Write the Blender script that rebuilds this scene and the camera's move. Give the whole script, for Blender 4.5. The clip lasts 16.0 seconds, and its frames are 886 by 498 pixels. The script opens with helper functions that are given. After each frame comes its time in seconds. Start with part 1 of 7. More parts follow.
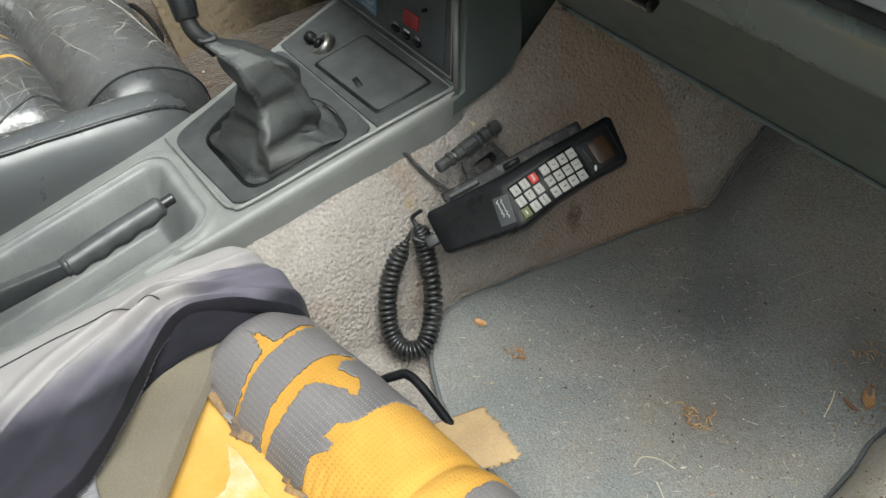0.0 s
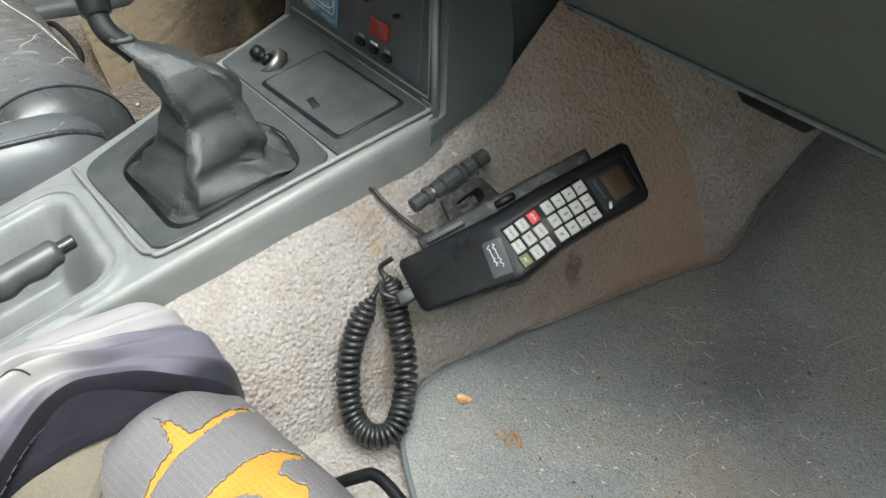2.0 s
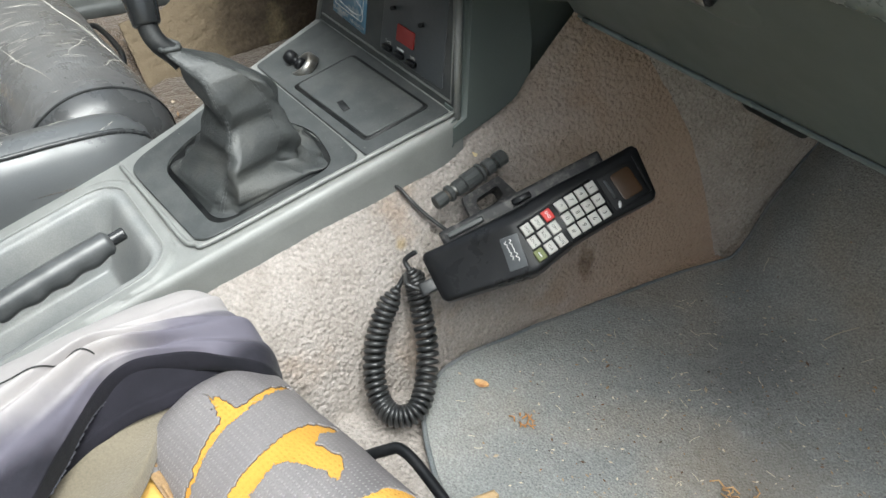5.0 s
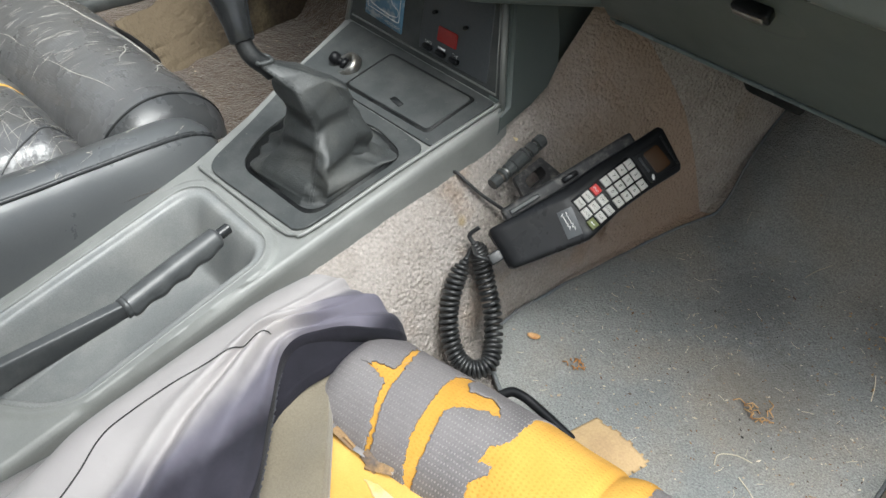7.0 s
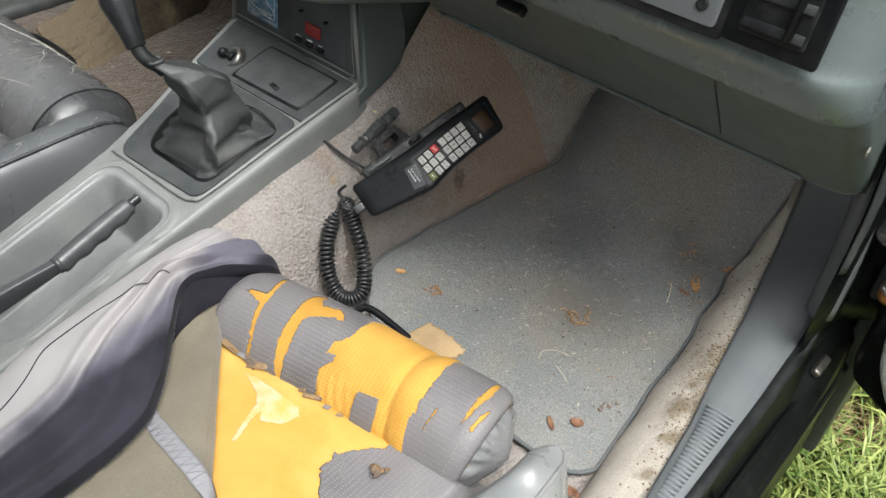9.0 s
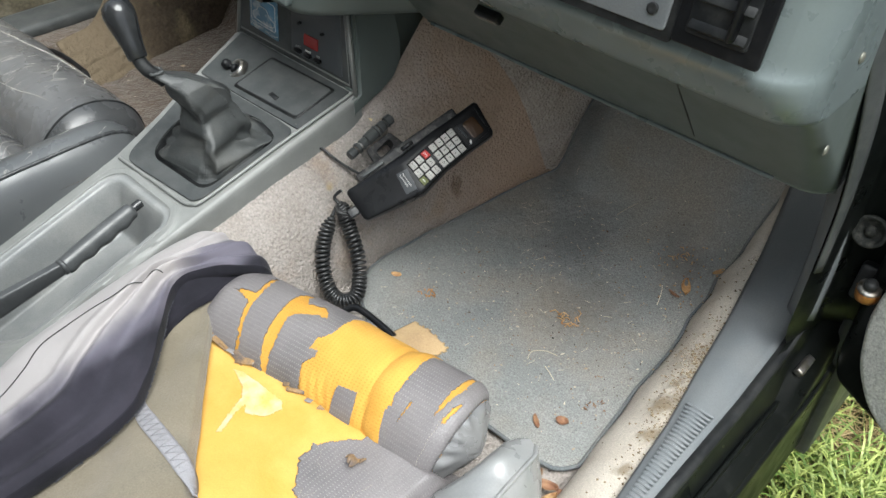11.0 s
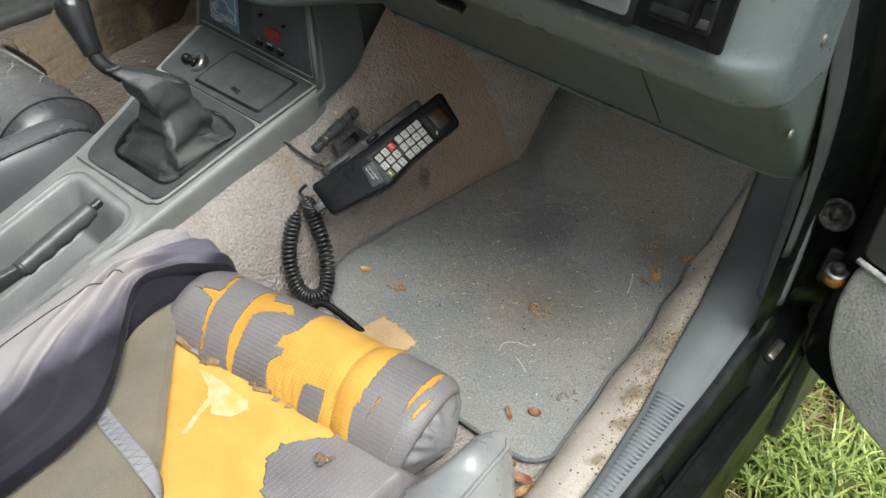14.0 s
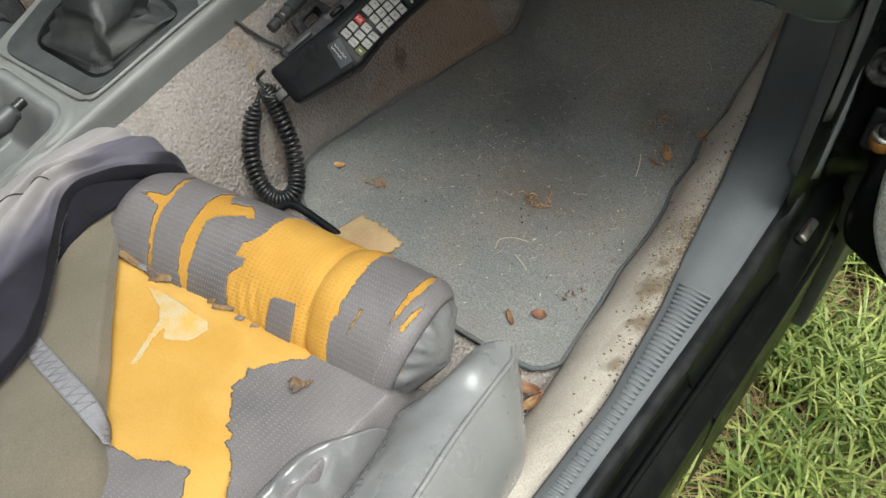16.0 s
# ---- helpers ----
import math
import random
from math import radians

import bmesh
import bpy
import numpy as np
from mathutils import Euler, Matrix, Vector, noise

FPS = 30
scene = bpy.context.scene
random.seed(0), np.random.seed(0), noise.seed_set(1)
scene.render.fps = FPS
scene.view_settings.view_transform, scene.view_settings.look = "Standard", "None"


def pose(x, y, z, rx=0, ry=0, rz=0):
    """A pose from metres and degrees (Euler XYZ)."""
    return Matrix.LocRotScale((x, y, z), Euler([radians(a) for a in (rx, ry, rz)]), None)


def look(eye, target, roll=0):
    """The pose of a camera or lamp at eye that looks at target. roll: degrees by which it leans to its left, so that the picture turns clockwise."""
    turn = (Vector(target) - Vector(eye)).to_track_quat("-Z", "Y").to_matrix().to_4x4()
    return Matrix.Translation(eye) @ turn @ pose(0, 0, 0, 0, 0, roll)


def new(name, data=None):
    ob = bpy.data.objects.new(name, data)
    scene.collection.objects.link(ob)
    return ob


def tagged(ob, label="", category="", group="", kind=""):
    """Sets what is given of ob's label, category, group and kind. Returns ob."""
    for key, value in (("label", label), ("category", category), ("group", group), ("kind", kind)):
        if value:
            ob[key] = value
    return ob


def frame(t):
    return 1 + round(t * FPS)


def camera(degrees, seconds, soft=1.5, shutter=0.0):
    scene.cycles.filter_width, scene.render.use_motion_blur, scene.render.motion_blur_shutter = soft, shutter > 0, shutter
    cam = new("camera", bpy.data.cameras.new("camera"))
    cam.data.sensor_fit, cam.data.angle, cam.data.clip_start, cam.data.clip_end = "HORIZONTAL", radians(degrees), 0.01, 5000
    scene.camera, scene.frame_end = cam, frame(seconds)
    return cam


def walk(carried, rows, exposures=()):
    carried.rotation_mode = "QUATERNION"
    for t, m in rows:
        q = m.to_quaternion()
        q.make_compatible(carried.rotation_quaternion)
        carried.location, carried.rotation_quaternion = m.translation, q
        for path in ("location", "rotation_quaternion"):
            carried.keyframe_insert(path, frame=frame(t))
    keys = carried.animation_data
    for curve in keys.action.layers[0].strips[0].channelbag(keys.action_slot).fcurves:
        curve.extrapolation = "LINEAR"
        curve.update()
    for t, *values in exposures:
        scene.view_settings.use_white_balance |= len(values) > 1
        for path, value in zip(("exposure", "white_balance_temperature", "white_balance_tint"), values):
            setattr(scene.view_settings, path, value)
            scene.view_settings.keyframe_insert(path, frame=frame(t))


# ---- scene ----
cam = camera(55.8, 16.0)
PATH = [
    (0, (0.218, -0.08, 0.684), (-0.999, 0.799, -0.638), 1.5),
    (0.5, (0.154, -0.025, 0.603), (-1.012, 0.918, -0.72), 3.6),
    (1, (0.104, 0.0, 0.559), (-1.053, 0.995, -0.733), 5.3),
    (1.5, (0.097, -0.01, 0.559), (-1.105, 0.987, -0.69), 4.5),
    (2, (0.107, -0.016, 0.566), (-1.133, 0.993, -0.637), 3.7),
    (2.5, (0.115, -0.024, 0.572), (-1.125, 0.984, -0.63), 4.0),
    (3, (0.115, -0.034, 0.573), (-1.137, 0.958, -0.631), 4.0),
    (3.2, (0.118, -0.037, 0.574), (-1.138, 0.947, -0.633), 3.9),
    (5.3, (0.145, -0.043, 0.614), (-1.112, 0.922, -0.607), 3.2),
    (5.5, (0.15, -0.045, 0.636), (-1.13, 0.907, -0.571), 2.6),
    (6, (0.133, -0.085, 0.643), (-1.195, 0.829, -0.541), 2.6),
    (6.5, (0.081, -0.154, 0.641), (-1.264, 0.746, -0.534), 4.9),
    (7, (0.096, -0.223, 0.673), (-0.957, 0.898, -0.605), 5.3),
    (7.5, (0.16, -0.273, 0.749), (-0.652, 0.986, -0.575), 7.6),
    (8, (0.225, -0.28, 0.78), (-0.641, 0.965, -0.522), 6.1),
    (8.5, (0.278, -0.28, 0.779), (-0.632, 0.922, -0.535), 4.8),
    (8.7, (0.284, -0.28, 0.785), (-0.639, 0.903, -0.538), 4.5),
    (10.8, (0.355, -0.274, 0.813), (-0.697, 0.815, -0.494), 2.2),
    (11, (0.354, -0.265, 0.806), (-0.668, 0.856, -0.498), 1.9),
    (11.5, (0.35, -0.263, 0.786), (-0.566, 0.927, -0.534), 3.8),
    (12, (0.343, -0.258, 0.778), (-0.542, 0.946, -0.552), 5.2),
    (12.5, (0.333, -0.247, 0.78), (-0.57, 0.943, -0.55), 4.9),
    (13, (0.325, -0.242, 0.783), (-0.602, 0.936, -0.541), 4.3),
    (13.5, (0.336, -0.247, 0.79), (-0.614, 0.919, -0.528), 2.8),
    (14, (0.354, -0.253, 0.798), (-0.616, 0.901, -0.517), 2.1),
    (14.5, (0.35, -0.262, 0.798), (-0.637, 0.881, -0.513), 3.1),
    (15, (0.353, -0.255, 0.789), (-0.606, 0.894, -0.538), 3.2),
    (15.5, (0.34, -0.233, 0.751), (-0.55, 0.898, -0.637), 2.2),
    (16, (0.301, -0.19, 0.702), (-0.538, 0.864, -0.777), 0.1),
]
walk(cam, [(t, look(eye, target, roll)) for t, eye, target, roll in PATH], [(0.0, 1.16, 6400, 2), (0.5, 0.82, 6500, 1), (1.0, 1.25, 6400, 2), (1.5, 1.54, 6250, 2), (3.0, 1.65, 6250, 3), (5.5, 1.67, 6250, 4), (6.5, 1.51, 6250, 4), (7.0, 1.4, 6250, 5), (7.5, 0.74, 6450, 5), (8.0, 1.22, 6300, 6), (8.5, 1.20, 6400, 7), (11.0, 1.37, 6250, 5), (11.5, 1.15, 6250, 6), (12.0, 1.05, 6380, 5), (13.0, 1.14, 6380, 6), (14.5, 1.17, 6400, 6), (15.0, 1.34, 6330, 8), (15.5, 0.88, 6400, 6), (16.0, 0.79, 6480, 4)])
# ---------------------------------------------------------------- world and sun
world = bpy.data.worlds.new("sky")
scene.world = world
world.use_nodes = True
wn = world.node_tree.nodes
sky = wn.new("ShaderNodeTexSky")
sky.sky_type, sky.sun_disc = "NISHITA", False
sky.sun_elevation, sky.sun_rotation = radians(62), radians(135)
sky.air_density, sky.dust_density = 1.0, 3.0
cloud = wn.new("ShaderNodeHueSaturation")             # thin cloud takes most of the blue away
cloud.inputs["Saturation"].default_value = 0.30
world.node_tree.links.new(sky.outputs[0], cloud.inputs["Color"])
# an overcast sky is about three times as bright overhead as at the horizon
up_z = wn.new("ShaderNodeSeparateXYZ")
world.node_tree.links.new(wn.new("ShaderNodeTexCoord").outputs["Generated"], up_z.inputs[0])
grade = wn.new("ShaderNodeMapRange")
grade.inputs[1].default_value, grade.inputs[2].default_value, grade.inputs[3].default_value, grade.inputs[4].default_value = 0.0, 1.0, 0.34, 1.45
world.node_tree.links.new(up_z.outputs[2], grade.inputs[0])
shade = wn.new("ShaderNodeMix")
shade.data_type, shade.blend_type = "RGBA", "MULTIPLY"
shade.inputs[0].default_value = 1.0
world.node_tree.links.new(cloud.outputs[0], shade.inputs[6])
world.node_tree.links.new(grade.outputs[0], shade.inputs[7])
world.node_tree.links.new(shade.outputs[2], wn["Background"].inputs[0])
wn["Background"].inputs[1].default_value = 0.105
sun = new("sun", bpy.data.lights.new("sun", "SUN"))
sun.data.energy, sun.data.angle, sun.data.color = 2.4, radians(40), (1.0, 0.98, 0.95)
sun.matrix_world = look((1.2, -0.20, 2.7), (0, 0, 0))

# ---------------------------------------------------------------- materials
def material(name, base, rough=0.6, metal=0.0, spec=0.5, second=None, mix_scale=8.0, mix_lo=0.4, mix_hi=0.65,
             grain=0.0, grain_scale=400.0, bump=0.0, bump_scale=300.0, bump_kind="noise", bump2=0.0, bump2_scale=40.0,
             third=None, third_scale=2.5, third_lo=0.5, third_hi=0.7, rough_var=0.0, sheen=0.0, dist=0.001, per_object=0.0, coat=0.0, streak=None):
    """A procedural surface: a base colour, two scales of a second and third colour, grain and relief."""
    m = bpy.data.materials.new(name)
    m.use_nodes = True
    n, l = m.node_tree.nodes, m.node_tree.links
    b = n["Principled BSDF"]
    b.inputs["Roughness"].default_value, b.inputs["Metallic"].default_value = rough, metal
    b.inputs["Specular IOR Level"].default_value = spec
    b.inputs["Sheen Weight"].default_value = sheen
    b.inputs["Coat Weight"].default_value = coat
    co = n.new("ShaderNodeTexCoord").outputs["Object"]

    def noise_at(scale, detail=4.0, rough_n=0.55):
        t = n.new("ShaderNodeTexNoise")
        t.inputs["Scale"].default_value, t.inputs["Detail"].default_value, t.inputs["Roughness"].default_value = scale, detail, rough_n
        l.new(co, t.inputs["Vector"])
        return t.outputs["Fac"]

    def ramp(fac, lo, hi):
        r = n.new("ShaderNodeMapRange")
        r.inputs[1].default_value, r.inputs[2].default_value = lo, hi
        l.new(fac, r.inputs[0])
        return r.outputs[0]

    def mix(fac, a, c, mode="MIX"):
        x = n.new("ShaderNodeMix")
        x.data_type, x.blend_type = "RGBA", mode
        for v, i in ((fac, 0), (a, 6), (c, 7)):
            if hasattr(v, "is_linked"):
                l.new(v, x.inputs[i])
            elif i == 0:
                x.inputs[0].default_value = v
            else:
                x.inputs[i].default_value = (*v, 1)
        return x.outputs[2]

    colour = tuple(base)
    if second:
        colour = mix(ramp(noise_at(mix_scale, 6), mix_lo, mix_hi), colour, second)
    if third:
        colour = mix(ramp(noise_at(third_scale, 5), third_lo, third_hi), colour, third)
    if streak:                                # fine pale lines across the grain: scale along x, y, z, colour, from, to
        mp = n.new("ShaderNodeMapping")
        mp.inputs["Scale"].default_value = streak[0]
        l.new(co, mp.inputs["Vector"])
        t = n.new("ShaderNodeTexNoise")
        t.inputs["Scale"].default_value, t.inputs["Detail"].default_value = 1.0, 3.0
        l.new(mp.outputs[0], t.inputs["Vector"])
        colour = mix(ramp(t.outputs["Fac"], streak[2], streak[3]), colour, streak[1])
    if grain:
        g = ramp(noise_at(grain_scale, 3), 0.25, 0.75)
        v = n.new("ShaderNodeMapRange")
        v.inputs[3].default_value, v.inputs[4].default_value = 1 - grain, 1 + grain
        l.new(g, v.inputs[0])
        cc = n.new("ShaderNodeCombineColor")
        for i in range(3):
            l.new(v.outputs[0], cc.inputs[i])
        colour = mix(1.0, colour, cc.outputs[0], "MULTIPLY")
    if per_object:
        hs = n.new("ShaderNodeHueSaturation")
        oi = n.new("ShaderNodeObjectInfo").outputs["Random"]
        v = n.new("ShaderNodeMapRange")
        v.inputs[3].default_value, v.inputs[4].default_value = 1 - per_object, 1 + per_object
        l.new(oi, v.inputs[0])
        l.new(v.outputs[0], hs.inputs["Value"])
        if isinstance(colour, tuple):
            hs.inputs["Color"].default_value = (*colour, 1)
        else:
            l.new(colour, hs.inputs["Color"])
        colour = hs.outputs[0]
    if isinstance(colour, tuple):
        b.inputs["Base Color"].default_value = (*colour, 1)
    else:
        l.new(colour, b.inputs["Base Color"])
    if rough_var:
        r = n.new("ShaderNodeMapRange")
        r.inputs[1].default_value, r.inputs[2].default_value = 0.3, 0.7
        r.inputs[3].default_value, r.inputs[4].default_value = max(0.03, rough - rough_var), min(1, rough + rough_var)
        l.new(noise_at(25, 5), r.inputs[0])
        l.new(r.outputs[0], b.inputs["Roughness"])
    last = None
    for amount, scale, kind, d in ((bump, bump_scale, bump_kind, dist), (bump2, bump2_scale, "noise", dist * 6)):
        if not amount:
            continue
        bp = n.new("ShaderNodeBump")
        bp.inputs["Strength"].default_value, bp.inputs["Distance"].default_value = amount, d
        if kind == "noise":
            h = noise_at(scale, 3)
        elif kind == "cells":
            t = n.new("ShaderNodeTexVoronoi")
            t.inputs["Scale"].default_value = scale
            l.new(co, t.inputs["Vector"])
            h = t.outputs["Distance"]
        elif kind == "tufts":                 # rounded heads of cut pile with gaps between
            t = n.new("ShaderNodeTexVoronoi")
            t.feature, t.inputs["Scale"].default_value = "SMOOTH_F1", scale
            t.inputs["Smoothness"].default_value = 0.35
            wp = n.new("ShaderNodeTexNoise")      # pile that leans this way and that
            wp.inputs["Scale"].default_value, wp.inputs["Detail"].default_value = scale * 0.8, 2.0
            l.new(co, wp.inputs["Vector"])
            ma = n.new("ShaderNodeVectorMath")
            ma.operation = "MULTIPLY_ADD"
            ma.inputs[1].default_value = (0.55 / scale,) * 3
            l.new(wp.outputs["Color"], ma.inputs[0])
            l.new(co, ma.inputs[2])
            l.new(ma.outputs[0], t.inputs["Vector"])
            fine = n.new("ShaderNodeMath")
            fine.operation, fine.inputs[1].default_value = "MULTIPLY_ADD", 0.75
            l.new(noise_at(scale * 2.6, 3), fine.inputs[0])
            l.new(ramp(t.outputs["Distance"], 0.75, 0.1), fine.inputs[2])
            h = fine.outputs[0]
        elif kind == "cracks":
            t = n.new("ShaderNodeTexVoronoi")
            t.feature, t.inputs["Scale"].default_value = "DISTANCE_TO_EDGE", scale
            l.new(co, t.inputs["Vector"])
            h = ramp(t.outputs["Distance"], 0.0, 0.06)
        l.new(h, bp.inputs["Height"])
        if last:
            l.new(last, bp.inputs["Normal"])
        last = bp.outputs[0]
    if last:
        l.new(last, b.inputs["Normal"])
    return m


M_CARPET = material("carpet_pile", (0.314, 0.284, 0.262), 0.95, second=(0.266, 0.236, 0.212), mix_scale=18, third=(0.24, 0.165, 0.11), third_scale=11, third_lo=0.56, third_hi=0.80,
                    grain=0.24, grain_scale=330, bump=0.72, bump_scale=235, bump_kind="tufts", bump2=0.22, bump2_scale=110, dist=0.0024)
# carpet_pile again with a doubled base: light from the door put into the colour
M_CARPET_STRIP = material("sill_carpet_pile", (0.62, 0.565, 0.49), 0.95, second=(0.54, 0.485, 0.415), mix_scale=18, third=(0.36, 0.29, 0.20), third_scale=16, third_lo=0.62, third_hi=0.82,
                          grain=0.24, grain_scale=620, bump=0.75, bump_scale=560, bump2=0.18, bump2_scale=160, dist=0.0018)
M_CARPET_TOE = material("toe_carpet_pile", (0.40, 0.355, 0.310), 0.95, second=(0.33, 0.285, 0.24), mix_scale=18, third=(0.27, 0.21, 0.15), third_scale=12, third_lo=0.58, third_hi=0.80,
                        grain=0.22, grain_scale=330, bump=0.80, bump_scale=230, bump_kind="tufts", bump2=0.25, bump2_scale=100, dist=0.0028)
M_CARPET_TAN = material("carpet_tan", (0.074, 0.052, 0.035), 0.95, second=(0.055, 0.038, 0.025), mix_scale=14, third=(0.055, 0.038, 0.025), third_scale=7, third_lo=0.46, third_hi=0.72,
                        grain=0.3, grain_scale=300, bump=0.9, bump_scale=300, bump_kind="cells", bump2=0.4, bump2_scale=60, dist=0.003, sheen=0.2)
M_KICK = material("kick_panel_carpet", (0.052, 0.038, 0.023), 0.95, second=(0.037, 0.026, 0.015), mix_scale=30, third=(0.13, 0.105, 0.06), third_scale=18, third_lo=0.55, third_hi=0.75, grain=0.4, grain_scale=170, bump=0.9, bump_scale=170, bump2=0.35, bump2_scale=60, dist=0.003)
M_DOORCARD = material("olive_door_cloth", (0.17, 0.15, 0.105), 0.95, second=(0.10, 0.085, 0.055), mix_scale=25, grain=0.35, grain_scale=160, bump=0.8, bump_scale=150, dist=0.004)
M_MAT = material("mat_felt", (0.196, 0.203, 0.198), 0.95, second=(0.240, 0.237, 0.224), mix_scale=9, third=(0.232, 0.212, 0.182), third_scale=5, third_lo=0.50, third_hi=0.68,
                 grain=0.4, grain_scale=520, bump=0.9, bump_scale=480, bump2=0.30, bump2_scale=60, dist=0.0018)
M_MAT_EDGE = material("mat_binding", (0.105, 0.118, 0.126), 0.95, second=(0.14, 0.14, 0.135), mix_scale=12, grain=0.3, grain_scale=600, bump=0.8, bump_scale=500, dist=0.001)
M_TRIM = material("trim_plastic", (0.180, 0.184, 0.177), 0.42, second=(0.208, 0.213, 0.204), mix_scale=30, grain=0.08, grain_scale=900, bump=0.25, bump_scale=1500, dist=0.0003, rough_var=0.08)
M_DASH = material("dash_plastic", (0.081, 0.097, 0.092), 0.42, second=(0.090, 0.106, 0.100), mix_scale=12, grain=0.06, grain_scale=900, bump=0.2, bump_scale=1400, dist=0.0003, rough_var=0.06)
M_LEDGE = material("dash_ledge_plastic", (0.124, 0.148, 0.150), 0.29, spec=0.6, second=(0.114, 0.137, 0.138), mix_scale=16, grain=0.05, bump=0.15, bump_scale=1400, dist=0.0003, rough_var=0.06)
M_DARK = material("dark_plastic", (0.046, 0.050, 0.050), 0.42, spec=0.36, second=(0.066, 0.069, 0.068), mix_scale=40, third=(0.17, 0.165, 0.15), third_scale=260, third_lo=0.68, third_hi=0.78, grain=0.15, grain_scale=700, bump=0.2, bump_scale=1200, dist=0.0003, rough_var=0.1)
M_HANDBRAKE = material("handbrake_plastic", (0.050, 0.053, 0.055), 0.34, second=(0.075, 0.078, 0.079), mix_scale=40, grain=0.1, bump=0.15, bump_scale=1200, dist=0.0003, rough_var=0.08)
M_TUB = material("tub_plastic", (0.185, 0.192, 0.192), 0.40, second=(0.235, 0.238, 0.232), mix_scale=25, grain=0.15, grain_scale=700, bump=0.2, bump_scale=1200, dist=0.0003, rough_var=0.08)
M_BLACK = material("black_plastic", (0.007, 0.0075, 0.0085), 0.34, spec=0.24, second=(0.014, 0.014, 0.015), mix_scale=60, mix_lo=0.5, mix_hi=0.75, grain=0.2, grain_scale=500, bump=0.12, bump_scale=1600, dist=0.0003, rough_var=0.1)
M_BLACK_DUSTY = material("dusty_black_plastic", (0.018, 0.018, 0.019), 0.5, spec=0.35, second=(0.12, 0.112, 0.104), mix_scale=120, mix_lo=0.5, mix_hi=0.75, grain=0.3, grain_scale=900, bump=0.2, bump_scale=900, dist=0.0004)
M_RUBBER = material("black_rubber", (0.010, 0.011, 0.012), 0.5, spec=0.22, second=(0.026, 0.027, 0.027), mix_scale=50, grain=0.15, rough_var=0.1)
M_SCREW = material("dull_screw", (0.20, 0.20, 0.17), 0.5, metal=0.6, grain=0.2)
M_GROMMET = material("grimy_rubber", (0.014, 0.015, 0.014), 0.75, spec=0.2, second=(0.042, 0.042, 0.037), mix_scale=150, mix_lo=0.48, mix_hi=0.66, grain=0.3, grain_scale=800, bump=0.4, bump_scale=500, dist=0.0006)
M_CORD = material("cord_rubber", (0.016, 0.017, 0.018), 0.36, second=(0.034, 0.034, 0.034), mix_scale=80, rough_var=0.1)
M_BOOT = material("boot_leather", (0.036, 0.039, 0.039), 0.50, spec=0.45, second=(0.066, 0.067, 0.062), mix_scale=22, mix_lo=0.5, mix_hi=0.75, grain=0.15, grain_scale=500, bump=0.25, bump_scale=700, bump_kind="cells", bump2=0.28, bump2_scale=60, dist=0.0008, rough_var=0.1)
M_STITCH = material("stitching", (0.066, 0.069, 0.069), 0.8)
M_LEATHER = material("grey_leather", (0.152, 0.141, 0.144), 0.44, second=(0.185, 0.172, 0.172), mix_scale=14, third=(0.105, 0.102, 0.104), third_scale=9, third_lo=0.55, third_hi=0.75, grain=0.12, grain_scale=500,
                     bump=0.35, bump_scale=820, bump_kind="cells", bump2=0.15, bump2_scale=60, dist=0.0006, rough_var=0.08)
M_LEATHER_DARK = material("worn_dark_leather", (0.076, 0.076, 0.077), 0.29, spec=1.0, second=(0.094, 0.093, 0.092), mix_scale=18, streak=((420, 40, 40), (0.15, 0.147, 0.14), 0.64, 0.76), grain=0.12, grain_scale=700,
                          bump=0.3, bump_scale=600, bump2=0.25, bump2_scale=90, dist=0.0006, rough_var=0.12)
M_LEATHER_SIDE = material("smooth_dark_leather", (0.074, 0.078, 0.081), 0.31, spec=0.7, second=(0.088, 0.092, 0.094), mix_scale=10, grain=0.06, grain_scale=600, bump=0.15, bump_scale=600, bump2=0.08, bump2_scale=40, dist=0.0005, rough_var=0.06)
M_BOLSTER = material("pale_glossy_leather", (0.205, 0.210, 0.212), 0.32, spec=1.0, second=(0.245, 0.243, 0.238), mix_scale=14, third=(0.30, 0.285, 0.25), third_scale=30, third_lo=0.66, third_hi=0.80, grain=0.08, grain_scale=600, bump=0.2, bump_scale=500, bump2=0.35, bump2_scale=24, dist=0.0007, rough_var=0.12)
M_WELT = material("glossy_creased_leather", (0.155, 0.156, 0.160), 0.24, spec=1.0, second=(0.19, 0.188, 0.186), mix_scale=20, grain=0.08, grain_scale=600, bump2=0.3, bump2_scale=40, dist=0.0006, rough_var=0.08)
M_LEATHER_PALE = material("shiny_worn_leather", (0.088, 0.091, 0.095), 0.26, spec=0.9, coat=0.3, second=(0.135, 0.136, 0.138), mix_scale=9, grain=0.06, grain_scale=600, bump=0.2, bump_scale=500, bump2=0.3, bump2_scale=22, dist=0.0006, rough_var=0.06)
M_LEATHER_END = material("black_leather_end", (0.042, 0.044, 0.046), 0.30, second=(0.045, 0.046, 0.047), mix_scale=20, grain=0.1, bump=0.2, bump_scale=600, bump2=0.2, bump2_scale=40, dist=0.0005, rough_var=0.08)
M_KNOB = material("polished_black_plastic", (0.016, 0.017, 0.018), 0.22, second=(0.024, 0.025, 0.026), mix_scale=40, rough_var=0.06)
M_CRACK = material("pale_leather_crack", (0.42, 0.40, 0.36), 0.8, grain=0.2)
M_THREAD = material("worn_thread", (0.27, 0.245, 0.21), 0.8, grain=0.2)
